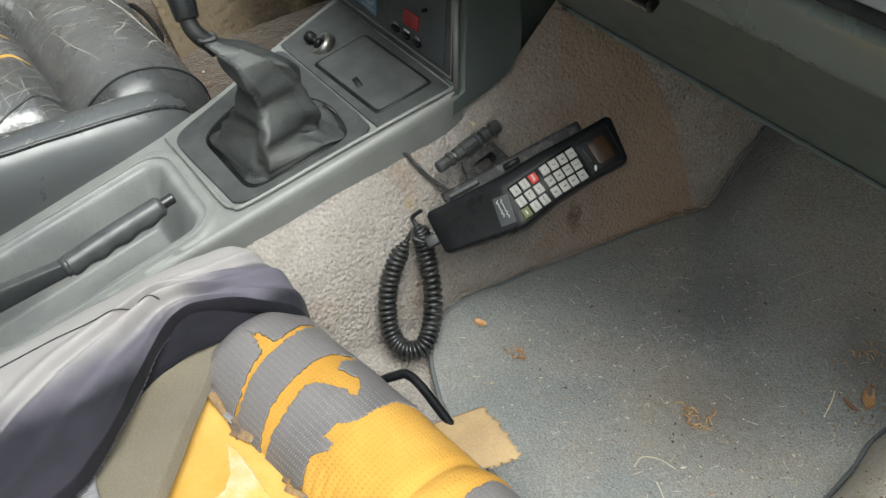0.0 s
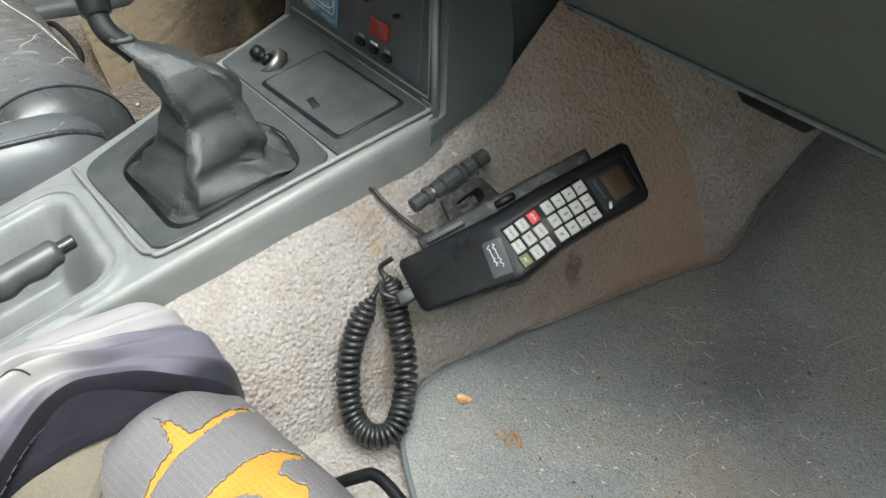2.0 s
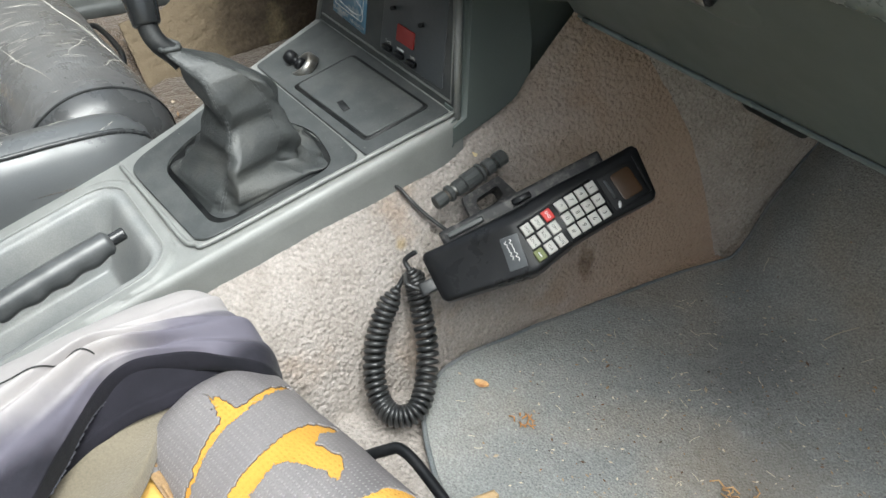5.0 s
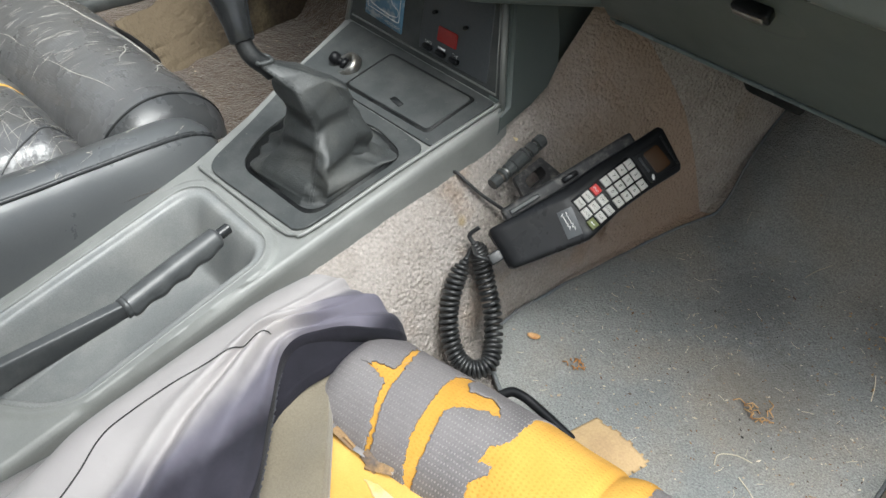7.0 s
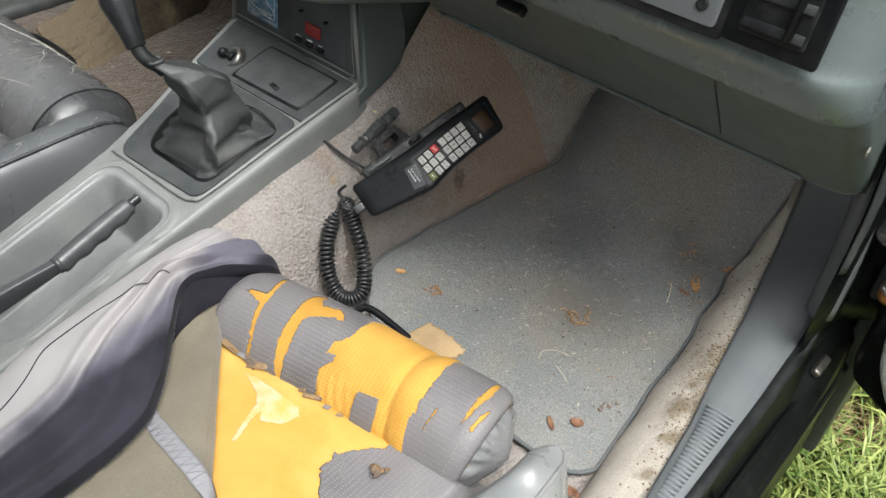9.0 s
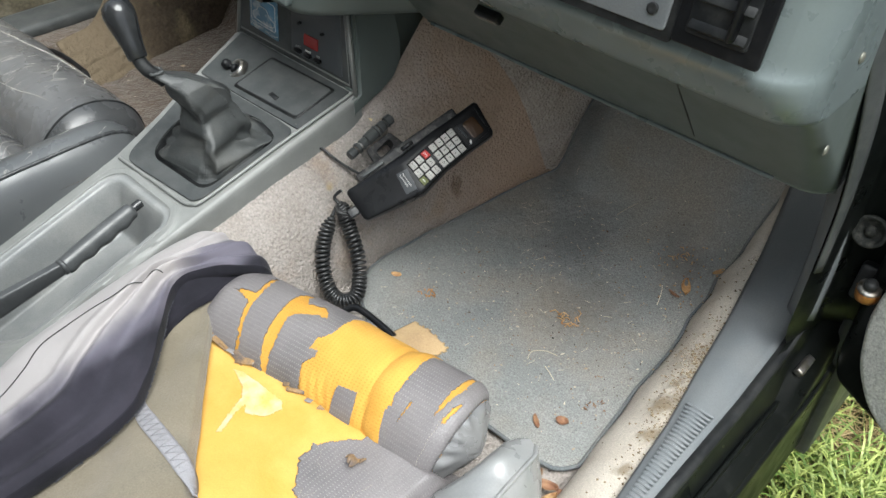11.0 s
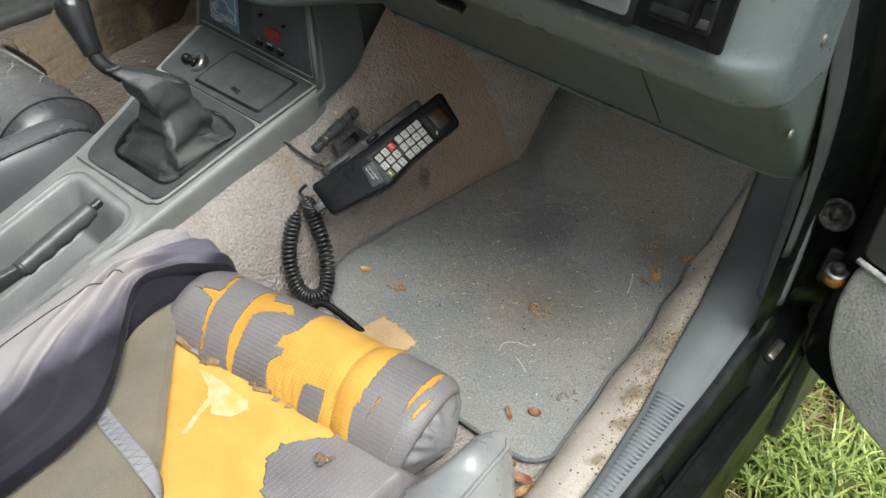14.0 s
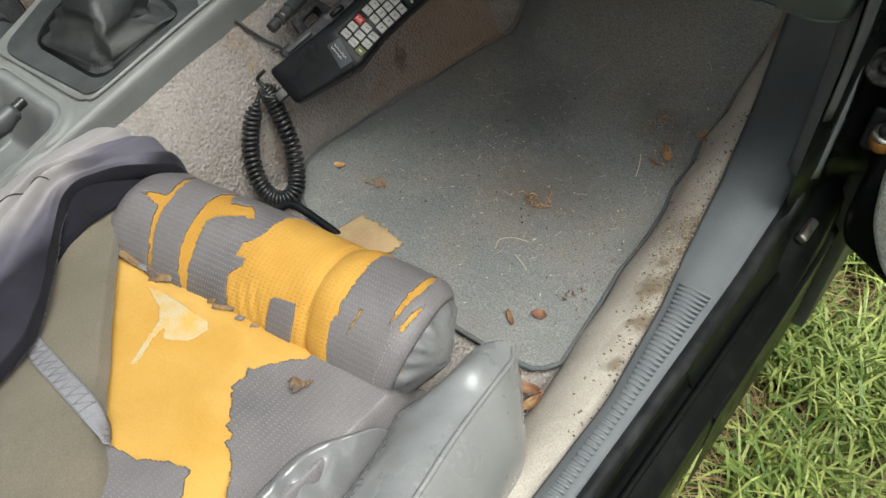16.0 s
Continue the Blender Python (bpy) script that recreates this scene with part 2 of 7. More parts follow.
M_FOAM = material("yellow_foam", (0.56, 0.322, 0.068), 0.75, second=(0.50, 0.275, 0.045), mix_scale=10, third=(0.64, 0.39, 0.105), third_scale=9, third_lo=0.5, third_hi=0.75, grain=0.08, grain_scale=900,
                  bump=0.35, bump_scale=420, bump2=0.35, bump2_scale=45, dist=0.001)
M_FOAM_ROLL = material("yellow_foam_roll", (0.54, 0.292, 0.050), 0.88, second=(0.47, 0.24, 0.034), mix_scale=14, third=(0.62, 0.35, 0.07), third_scale=9, third_lo=0.5, third_hi=0.75, grain=0.08, grain_scale=900,
                  bump=0.35, bump_scale=420, bump2=0.35, bump2_scale=45, dist=0.001)
M_SCRIM = material("pale_scrim_cloth", (0.54, 0.44, 0.26), 0.75, second=(0.60, 0.35, 0.07), mix_scale=38, mix_lo=0.44, mix_hi=0.66, grain=0.15, grain_scale=1200, bump=0.4, bump_scale=900, dist=0.0005)
M_BACKING = material("torn_leather_backing", (0.27, 0.17, 0.08), 0.9, second=(0.10, 0.08, 0.07), mix_scale=60, grain=0.3)
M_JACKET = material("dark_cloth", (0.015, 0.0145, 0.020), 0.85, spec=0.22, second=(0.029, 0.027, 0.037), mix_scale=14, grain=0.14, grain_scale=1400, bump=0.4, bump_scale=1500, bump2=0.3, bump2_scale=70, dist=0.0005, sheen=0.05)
# darker copy of dark_cloth: shade of hem and under fold put into its colour
M_JACKET_IN = material("fold_shade_cloth", (0.009, 0.009, 0.012), 0.85, spec=0.15, second=(0.017, 0.016, 0.022), mix_scale=14, grain=0.14, grain_scale=1400, bump=0.4, bump_scale=1500, bump2=0.3, bump2_scale=70, dist=0.0005, sheen=0.05)


def fade_to(m, pale, x0, x1, axis=0, amount=1.0, skew=0.0, ragged=0.06):
    """Bleached, soiled or shaded cloth: the colour of m turns to another between two places on one of its axes."""
    n, l = m.node_tree.nodes, m.node_tree.links
    b = n["Principled BSDF"]
    old = b.inputs["Base Color"].links[0].from_socket
    tc = n.new("ShaderNodeTexCoord").outputs["Object"]
    sep = n.new("ShaderNodeSeparateXYZ")
    l.new(tc, sep.inputs[0])
    nz = n.new("ShaderNodeTexNoise")
    nz.inputs["Scale"].default_value, nz.inputs["Detail"].default_value = 16, 4
    l.new(tc, nz.inputs["Vector"])
    add = n.new("ShaderNodeMath")
    add.operation, add.inputs[1].default_value = "MULTIPLY_ADD", ragged
    l.new(nz.outputs["Fac"], add.inputs[0])
    sk = n.new("ShaderNodeMath")
    sk.operation, sk.inputs[1].default_value = "MULTIPLY_ADD", skew
    l.new(sep.outputs[1 - axis], sk.inputs[0])
    l.new(sep.outputs[axis], sk.inputs[2])
    l.new(sk.outputs[0], add.inputs[2])
    r = n.new("ShaderNodeMapRange")
    r.interpolation_type = "SMOOTHSTEP"
    r.inputs[1].default_value, r.inputs[2].default_value, r.inputs[3].default_value, r.inputs[4].default_value = x0 + ragged / 2, x1 + ragged / 2, amount, 0
    l.new(add.outputs[0], r.inputs[0])
    x = n.new("ShaderNodeMix")
    x.data_type = "RGBA"
    x.inputs[7].default_value = (*pale, 1)
    l.new(r.outputs[0], x.inputs[0])
    l.new(old, x.inputs[6])
    l.new(x.outputs[2], b.inputs["Base Color"])


def spot(m, centre, radius, colour, amount=0.8, stretch=(1, 1, 1)):
    """One stain with a ragged edge."""
    n, l = m.node_tree.nodes, m.node_tree.links
    b = n["Principled BSDF"]
    tc = n.new("ShaderNodeTexCoord").outputs["Object"]
    nz = n.new("ShaderNodeTexNoise")
    nz.inputs["Scale"].default_value, nz.inputs["Detail"].default_value = 90, 4
    l.new(tc, nz.inputs["Vector"])
    mp = n.new("ShaderNodeMapping")
    mp.vector_type = "POINT"
    mp.inputs["Location"].default_value = [-c * s for c, s in zip(centre, stretch)]
    mp.inputs["Scale"].default_value = stretch
    l.new(tc, mp.inputs["Vector"])
    ln = n.new("ShaderNodeVectorMath")
    ln.operation = "LENGTH"
    l.new(mp.outputs[0], ln.inputs[0])
    ad = n.new("ShaderNodeMath")
    ad.operation, ad.inputs[1].default_value = "MULTIPLY_ADD", radius * 1.6
    l.new(nz.outputs["Fac"], ad.inputs[0])
    l.new(ln.outputs["Value"], ad.inputs[2])
    r = n.new("ShaderNodeMapRange")
    r.inputs[1].default_value, r.inputs[2].default_value, r.inputs[3].default_value, r.inputs[4].default_value = radius * 1.2, radius * 2.0, amount, 0
    l.new(ad.outputs[0], r.inputs[0])
    x = n.new("ShaderNodeMix")
    x.data_type = "RGBA"
    x.inputs[7].default_value = (*colour, 1)
    l.new(r.outputs[0], x.inputs[0])
    l.new(b.inputs["Base Color"].links[0].from_socket, x.inputs[6])
    l.new(x.outputs[2], b.inputs["Base Color"])


# mid-to-dark step past the ridge: its shading put into the cloth colour
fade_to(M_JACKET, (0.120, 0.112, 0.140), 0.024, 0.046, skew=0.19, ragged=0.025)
# bleached pale side towards the console
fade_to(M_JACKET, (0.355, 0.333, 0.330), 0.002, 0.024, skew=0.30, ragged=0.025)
# kick panel: tan at its rear end, dark brown from y 0.5 forward
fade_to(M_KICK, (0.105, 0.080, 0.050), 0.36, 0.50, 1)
fade_to(M_CARPET, (0.40, 0.280, 0.195), 0.62, 0.36, 1, 0.80)        # brown dirt towards the toe board


def perforate(m, du, dv, colour, amount=0.6, depth=0.6, lo=0.16, hi=0.30, patchy=0.0):
    """Rows of small stitched holes on the flat pattern of m, du by dv metres apart."""
    n, l = m.node_tree.nodes, m.node_tree.links
    b = n["Principled BSDF"]
    mp = n.new("ShaderNodeMapping")
    mp.inputs["Scale"].default_value = (1 / du, 1 / dv, 1)
    l.new(n.new("ShaderNodeTexCoord").outputs["UV"], mp.inputs["Vector"])
    vo = n.new("ShaderNodeTexVoronoi")
    vo.voronoi_dimensions = "2D"
    vo.inputs["Scale"].default_value, vo.inputs["Randomness"].default_value = 1.0, 0.12
    l.new(mp.outputs[0], vo.inputs["Vector"])
    r = n.new("ShaderNodeMapRange")
    r.inputs[1].default_value, r.inputs[2].default_value, r.inputs[3].default_value, r.inputs[4].default_value = lo, hi, amount, 0
    l.new(vo.outputs["Distance"], r.inputs[0])
    fac = r.outputs[0]
    if patchy:
        nz = n.new("ShaderNodeTexNoise")
        nz.inputs["Scale"].default_value, nz.inputs["Detail"].default_value = patchy, 2
        l.new(n.new("ShaderNodeTexCoord").outputs["Object"], nz.inputs["Vector"])
        pr = n.new("ShaderNodeMapRange")
        pr.inputs[1].default_value, pr.inputs[2].default_value, pr.inputs[3].default_value = 0.42, 0.60, 0.45
        l.new(nz.outputs["Fac"], pr.inputs[0])
        mu = n.new("ShaderNodeMath")
        mu.operation = "MULTIPLY"
        l.new(fac, mu.inputs[0])
        l.new(pr.outputs[0], mu.inputs[1])
        fac = mu.outputs[0]
    x = n.new("ShaderNodeMix")
    x.data_type = "RGBA"
    x.inputs[7].default_value = (*colour, 1)
    l.new(fac, x.inputs[0])
    l.new(b.inputs["Base Color"].links[0].from_socket, x.inputs[6])
    l.new(x.outputs[2], b.inputs["Base Color"])
    bp = n.new("ShaderNodeBump")
    bp.invert = True
    bp.inputs["Strength"].default_value, bp.inputs["Distance"].default_value = depth, 0.0008
    l.new(fac, bp.inputs["Height"])
    if b.inputs["Normal"].links:
        l.new(b.inputs["Normal"].links[0].from_socket, bp.inputs["Normal"])
    l.new(bp.outputs[0], b.inputs["Normal"])


perforate(M_LEATHER, 0.0050, 0.0027, (0.31, 0.295, 0.285), 0.65, 0.7, 0.08, 0.26, 9)
perforate(M_FOAM_ROLL, 0.0036, 0.0044, (0.40, 0.18, 0.02), 0.40, 1.0, 0.14, 0.32, 11)
perforate(M_LEATHER_DARK, 0.0030, 0.012, (0.15, 0.148, 0.145), 0.30, 0.5, 0.15, 0.40, 9)
spot(M_MAT, (0.125, 0.105, 0.020), 0.040, (0.085, 0.062, 0.045), 0.30)
spot(M_MAT, (0.085, 0.150, 0.030), 0.030, (0.080, 0.066, 0.054), 0.22)
spot(M_MAT, (0.050, 0.310, 0.005), 0.075, (0.135, 0.126, 0.108), 0.55)
spot(M_MAT, (0.060, -0.03, 0.005), 0.070, (0.130, 0.112, 0.088), 0.40)
spot(M_MAT, (-0.03, 0.06, 0.005), 0.060, (0.085, 0.088, 0.086), 0.40)
spot(M_CARPET, (-0.314, 0.505, 0.055), 0.014, (0.085, 0.045, 0.022), 0.85, (0.6, 1.2, 0.6))
spot(M_CARPET, (-0.305, 0.485, 0.030), 0.012, (0.10, 0.05, 0.025), 0.8)
spot(M_CARPET, (-0.372, 0.300, 0.13), 0.007, (0.30, 0.22, 0.10), 0.6)
for p, r in (((0.135, 0.35, 0.07), 0.020), ((0.146, 0.30, 0.075), 0.015), ((0.150, 0.245, 0.075), 0.012), ((0.128, 0.385, 0.07), 0.009)):
    spot(M_CARPET_STRIP, p, r, (0.21, 0.155, 0.085), 0.75)
M_LINING = material("khaki_fleece", (0.150, 0.128, 0.090), 0.95, second=(0.182, 0.157, 0.115), mix_scale=9, third=(0.14, 0.125, 0.095), third_scale=8, third_lo=0.58, third_hi=0.76, grain=0.18, grain_scale=700, bump=0.6, bump_scale=700, dist=0.0008, sheen=0.3)
M_BUCKLE = material("bright_buckle", (0.75, 0.75, 0.74), 0.25, metal=0.5, rough_var=0.08)
M_SERGE = material("overlock_thread", (0.055, 0.055, 0.066), 0.9, grain=0.3, grain_scale=900)
M_ZIP = material("zip_tape", (0.24, 0.235, 0.25), 0.7, grain=0.2, grain_scale=900)
M_KEY = material("pale_key", (0.47, 0.46, 0.43), 0.5, grain=0.06, per_object=0.06, rough_var=0.08)
M_KEY_RED = material("red_key", (0.55, 0.035, 0.03), 0.45, grain=0.05)
M_KEY_GREEN = material("green_key", (0.13, 0.15, 0.045), 0.5, grain=0.05)
M_PRINT = material("white_print", (0.72, 0.72, 0.70), 0.6, grain=0.05)
M_PRINT_DARK = material("dark_print", (0.022, 0.022, 0.022), 0.6, grain=0.05)
M_LCD = material("brown_display", (0.055, 0.030, 0.016), 0.22, second=(0.042, 0.024, 0.013), mix_scale=50, grain=0.05)
M_LABEL = material("grey_label", (0.06, 0.065, 0.07), 0.35, grain=0.1)
M_BLUE = material("blue_label", (0.13, 0.27, 0.40), 0.4, second=(0.45, 0.52, 0.56), mix_scale=60, mix_lo=0.5, mix_hi=0.6, grain=0.1)
M_REDGLASS = material("red_display", (0.28, 0.022, 0.02), 0.2, grain=0.05)
M_PAINT = material("black_car_paint", (0.005, 0.006, 0.0055), 0.34, spec=0.18, second=(0.015, 0.016, 0.015), mix_scale=70, mix_lo=0.55, mix_hi=0.8, third=(0.08, 0.072, 0.058), third_scale=300, third_lo=0.70, third_hi=0.78, rough_var=0.1)
M_SILL = material("sill_plastic", (0.130, 0.141, 0.149), 0.42, spec=0.40, second=(0.148, 0.156, 0.161), mix_scale=22, grain=0.12, grain_scale=700, bump=0.2, bump_scale=1200, dist=0.0003, rough_var=0.1)
M_CLOTH = material("grey_door_cloth", (0.44, 0.44, 0.42), 0.95, second=(0.36, 0.36, 0.345), mix_scale=30, grain=0.35, grain_scale=330, bump=0.6, bump_scale=420, bump2=0.3, bump2_scale=260, dist=0.0012)
M_BRASS = material("brass_ring", (0.50, 0.22, 0.06), 0.35, metal=0.7, second=(0.30, 0.13, 0.05), mix_scale=120)
M_STEEL = material("dull_steel", (0.34, 0.34, 0.33), 0.4, metal=0.9, second=(0.18, 0.15, 0.12), mix_scale=80, rough_var=0.1)
M_CARD = material("brown_cardboard", (0.37, 0.26, 0.135), 0.9, second=(0.30, 0.205, 0.11), mix_scale=30, grain=0.12, grain_scale=500, bump=0.3, bump_scale=300, dist=0.0006)
M_LEAF = material("dry_leaf", (0.40, 0.25, 0.11), 0.7, second=(0.27, 0.13, 0.05), mix_scale=120, grain=0.2, per_object=0.4)
M_SPRIG = material("rusty_sprig", (0.42, 0.20, 0.065), 0.8, grain=0.2)
M_LEAF_RED = material("red_leaf", (0.17, 0.078, 0.042), 0.7, second=(0.25, 0.14, 0.07), mix_scale=120, grain=0.2)
M_CRUMB = material("pale_crumb", (0.50, 0.44, 0.34), 0.9, per_object=0.4)
M_SOIL = material("soil_thatch", (0.12, 0.085, 0.05), 1.0, second=(0.24, 0.18, 0.10), mix_scale=22, third=(0.060, 0.088, 0.024), third_scale=9, third_lo=0.38, third_hi=0.56, grain=0.4, grain_scale=200, bump=1.0, bump_scale=120, dist=0.01)
M_ROOF = material("headliner_cloth", (0.36, 0.345, 0.32), 0.95, grain=0.1, bump=0.3, bump_scale=600)


def blades_material(name, a, b, rough=0.5):
    m = bpy.data.materials.new(name)
    m.use_nodes = True
    n, l = m.node_tree.nodes, m.node_tree.links
    bs = n["Principled BSDF"]
    bs.inputs["Roughness"].default_value = rough
    rnd = n.new("ShaderNodeNewGeometry").outputs["Random Per Island"]
    x = n.new("ShaderNodeMix")
    x.data_type = "RGBA"
    x.inputs[6].default_value, x.inputs[7].default_value = (*a, 1), (*b, 1)
    l.new(rnd, x.inputs[0])
    l.new(x.outputs[2], bs.inputs["Base Color"])
    return m


M_GRASS = blades_material("grass_blade", (0.10, 0.185, 0.03), (0.50, 0.56, 0.16))
M_STRAW = blades_material("dry_grass", (0.55, 0.43, 0.22), (0.30, 0.20, 0.09), 0.8)
M_HERB = blades_material("herb_leaf", (0.13, 0.25, 0.04), (0.33, 0.46, 0.12))
M_DEBRIS = blades_material("debris_crumb", (0.55, 0.48, 0.38), (0.20, 0.12, 0.06), 0.9)
M_DEBRIS_SOIL = blades_material("soil_crumb", (0.26, 0.195, 0.115), (0.11, 0.075, 0.04), 0.95)
M_DEBRIS_DARK = blades_material("dark_crumb", (0.03, 0.028, 0.025), (0.16, 0.075, 0.03), 0.9)


# ---------------------------------------------------------------- mesh helpers
def base(name, loc, **tags):
    """An Empty at the base of a thing with parts."""
    e = new(name)
    e.location, e.empty_display_size = loc, 0.02
    scene.view_layers[0].update()
    return tagged(e, **tags)


def part(name, bm, mat, parent=None, label="", smooth=True, sharp=None, face=None):
    """One mesh object, from a bmesh in world coordinates, under a thing or a part."""
    me = bpy.data.meshes.new(name)
    if parent is not None:
        off = Vector((0, 0, 0))
        p = parent
        while p is not None:
            off += p.location
            p = p.parent
        bm.transform(Matrix.Translation(-off))
    bmesh.ops.recalc_face_normals(bm, faces=bm.faces[:])
    if face is not None:                     # an open sheet: turn its outside towards face
        total = sum((f.normal * f.calc_area() for f in bm.faces), Vector())
        if total.dot(Vector(face)) < 0:
            bmesh.ops.reverse_faces(bm, faces=bm.faces[:])
    for f in bm.faces:
        f.smooth = smooth
    bm.to_mesh(me)
    bm.free()
    me.materials.append(mat)
    if smooth and sharp:
        me.set_sharp_from_angle(angle=radians(sharp))
    ob = new(name, me)
    ob.parent = parent
    if label:
        tagged(ob, label=label)
    return ob


def sheet(fn, nu, nv, close_u=False, keep=None, bm=None, uv=None):
    """A grid of points fn(u, v), u and v from 0 to 1. keep(u, v) says which faces stay; uv gives its size in metres."""
    bm = bm or bmesh.new()
    lay = bm.loops.layers.uv.new("UVMap") if uv else None
    cols = nu if close_u else nu + 1
    vs = [[bm.verts.new(fn(i / nu, j / nv)) for i in range(cols)] for j in range(nv + 1)]
    for j in range(nv):
        for i in range(nu):
            if keep is None or keep((i + 0.5) / nu, (j + 0.5) / nv):
                k = (i + 1) % cols
                f = bm.faces.new((vs[j][i], vs[j][k], vs[j + 1][k], vs[j + 1][i]))
                if uv:
                    for lp, (a, b) in zip(f.loops, ((i, j), (i + 1, j), (i + 1, j + 1), (i, j + 1))):
                        lp[lay].uv = (uv[0] * a / nu, uv[1] * b / nv)
    loose = [v for v in bm.verts if not v.link_faces]
    bmesh.ops.delete(bm, geom=loose, context="VERTS")
    return bm


def thick(ob, t, offset=-1.0):
    s = ob.modifiers.new("thickness", "SOLIDIFY")
    s.thickness, s.offset = t, offset
    return ob


def box(size, m=Matrix(), bevel=0.0, seg=2, bm=None):
    """A box of that size round the origin of the pose m, with rounded edges."""
    out = bmesh.new()
    bmesh.ops.create_cube(out, size=1, matrix=Matrix.Diagonal((*size, 1)))
    if bevel:
        bmesh.ops.bevel(out, geom=out.edges[:], offset=bevel, segments=seg, affect="EDGES", profile=0.7)
    out.transform(m)
    return join(bm, out)


def join(bm, other):
    if bm is None:
        return other
    me = bpy.data.meshes.new("tmp")
    other.to_mesh(me)
    other.free()
    bm.from_mesh(me)
    bpy.data.meshes.remove(me)
    return bm


def slab(outline, t, m=Matrix(), bevel=0.0, seg=2, bm=None):
    """A plate with that outline (x, y), thickness t below z = 0, rounded upper and lower rims."""
    out = bmesh.new()
    f = out.faces.new([out.verts.new((x, y, 0)) for x, y in outline])
    r = bmesh.ops.extrude_face_region(out, geom=[f])
    bmesh.ops.translate(out, verts=[v for v in r["geom"] if isinstance(v, bmesh.types.BMVert)], vec=(0, 0, -t))
    bmesh.ops.recalc_face_normals(out, faces=out.faces[:])
    if bevel:
        es = [e for e in out.edges if abs(e.verts[0].co.z - e.verts[1].co.z) < 1e-6]
        bmesh.ops.bevel(out, geom=es, offset=bevel, segments=seg, affect="EDGES", profile=0.6)
    out.transform(m)
    return join(bm, out)


def rounded(pts, r, n=5):
    """The polygon pts with rounded corners."""
    out = []
    for i, p in enumerate(pts):
        p, a, b = Vector(p), Vector(pts[i - 1]), Vector(pts[(i + 1) % len(pts)])
        rr = min(r, (a - p).length * 0.45, (b - p).length * 0.45)
        s, e = p + (a - p).normalized() * rr, p + (b - p).normalized() * rr
        for k in range(n + 1):
            t = k / n
            out.append(tuple((1 - t) ** 2 * s + 2 * t * (1 - t) * p + t * t * e))
    return out


def spline(pts, n):
    """n + 1 points on a smooth curve through pts."""
    pts = [Vector(p) for p in pts]
    out = []
    for k in range(n + 1):
        s = k / n * (len(pts) - 1)
        i = min(int(s), len(pts) - 2)
        t = s - i
        p0, p1, p2, p3 = pts[max(i - 1, 0)], pts[i], pts[i + 1], pts[min(i + 2, len(pts) - 1)]
        out.append(0.5 * (2 * p1 + (p2 - p0) * t + (2 * p0 - 5 * p1 + 4 * p2 - p3) * t * t + (3 * p1 - 3 * p2 + p3 - p0) * t ** 3))
    return out


def tube(path, radius, seg=10, bm=None, squash=1.0):
    """A round bar along a list of points; radius a number or a function of 0..1."""
    bm = bm or bmesh.new()
    path = [Vector(p) for p in path]
    rings, up = [], None
    for i, p in enumerate(path):
        d = (path[min(i + 1, len(path) - 1)] - path[max(i - 1, 0)]).normalized()
        if up is None:
            up = d.orthogonal().normalized()
        up = (up - d * up.dot(d)).normalized()
        side = d.cross(up)
        r = radius(i / (len(path) - 1)) if callable(radius) else radius
        rings.append([bm.verts.new(p + (up * math.cos(a) * squash + side * math.sin(a)) * r) for a in [2 * math.pi * k / seg for k in range(seg)]])
    for a, b in zip(rings, rings[1:]):
        for k in range(seg):
            bm.faces.new((a[k], a[(k + 1) % seg], b[(k + 1) % seg], b[k]))
    bm.faces.new(rings[0][::-1])
    bm.faces.new(rings[-1])
    return bm


def lathe(profile, m, seg=20, bm=None):
    """Turned about z: profile of (radius, z)."""
    out = bmesh.new()
    rings = [[out.verts.new((r * math.cos(2 * math.pi * k / seg), r * math.sin(2 * math.pi * k / seg), z)) for k in range(seg)] for r, z in profile]
    for a, b in zip(rings, rings[1:]):
        for k in range(seg):
            out.faces.new((a[k], a[(k + 1) % seg], b[(k + 1) % seg], b[k]))
    out.faces.new(rings[0][::-1])
    out.faces.new(rings[-1])
    out.transform(m)
    return join(bm, out)


def lerp(table, t):
    """Piecewise linear with smooth corners: table of (t, value)."""
    if t <= table[0][0]:
        return table[0][1]
    for (a, x), (b, y) in zip(table, table[1:]):
        if t <= b:
            return x + (y - x) * (t - a) / (b - a)
    return table[-1][1]


def smooth(a, b, t):
    t = min(1, max(0, (t - a) / (b - a)))
    return t * t * (3 - 2 * t)


def wob(x, y, z=0.0, s=1.0):
    return noise.noise(Vector((x * s, y * s, z * s)))


def inside(poly, x, y):
    c, j = False, len(poly) - 1
    for i in range(len(poly)):
        (xi, yi), (xj, yj) = poly[i], poly[j]
        if (yi > y) != (yj > y) and x < (xj - xi) * (y - yi) / (yj - yi) + xi:
            c = not c
        j = i
    return c


def frame_pose(origin, x, y):
    """A pose whose x axis is x, and whose y axis lies near y."""
    x = Vector(x).normalized()
    y = Vector(y)
    y = (y - x * y.dot(x)).normalized()
    z = x.cross(y)
    return Matrix(((x.x, y.x, z.x, origin[0]), (x.y, y.y, z.y, origin[1]), (x.z, y.z, z.z, origin[2]), (0, 0, 0, 1)))


# ---------------------------------------------------------------- floor pan, sill, ground
def floor_z(x, y):
    """Height of the footwell floor, which rises into the toe board."""
    right = smooth(-0.32, -0.06, x)
    z = 0.055 * smooth(0.46, 0.72, y) * (0.25 + 0.75 * right)
    toe = 0.69 - 0.05 * smooth(-0.31, -0.20, x)
    return z + max(0, y - toe) * 1.15 * smooth(toe - 0.005, toe + 0.030, y)


def console_z(y):
    return 0.155 + 0.27 * (y - 0.128)


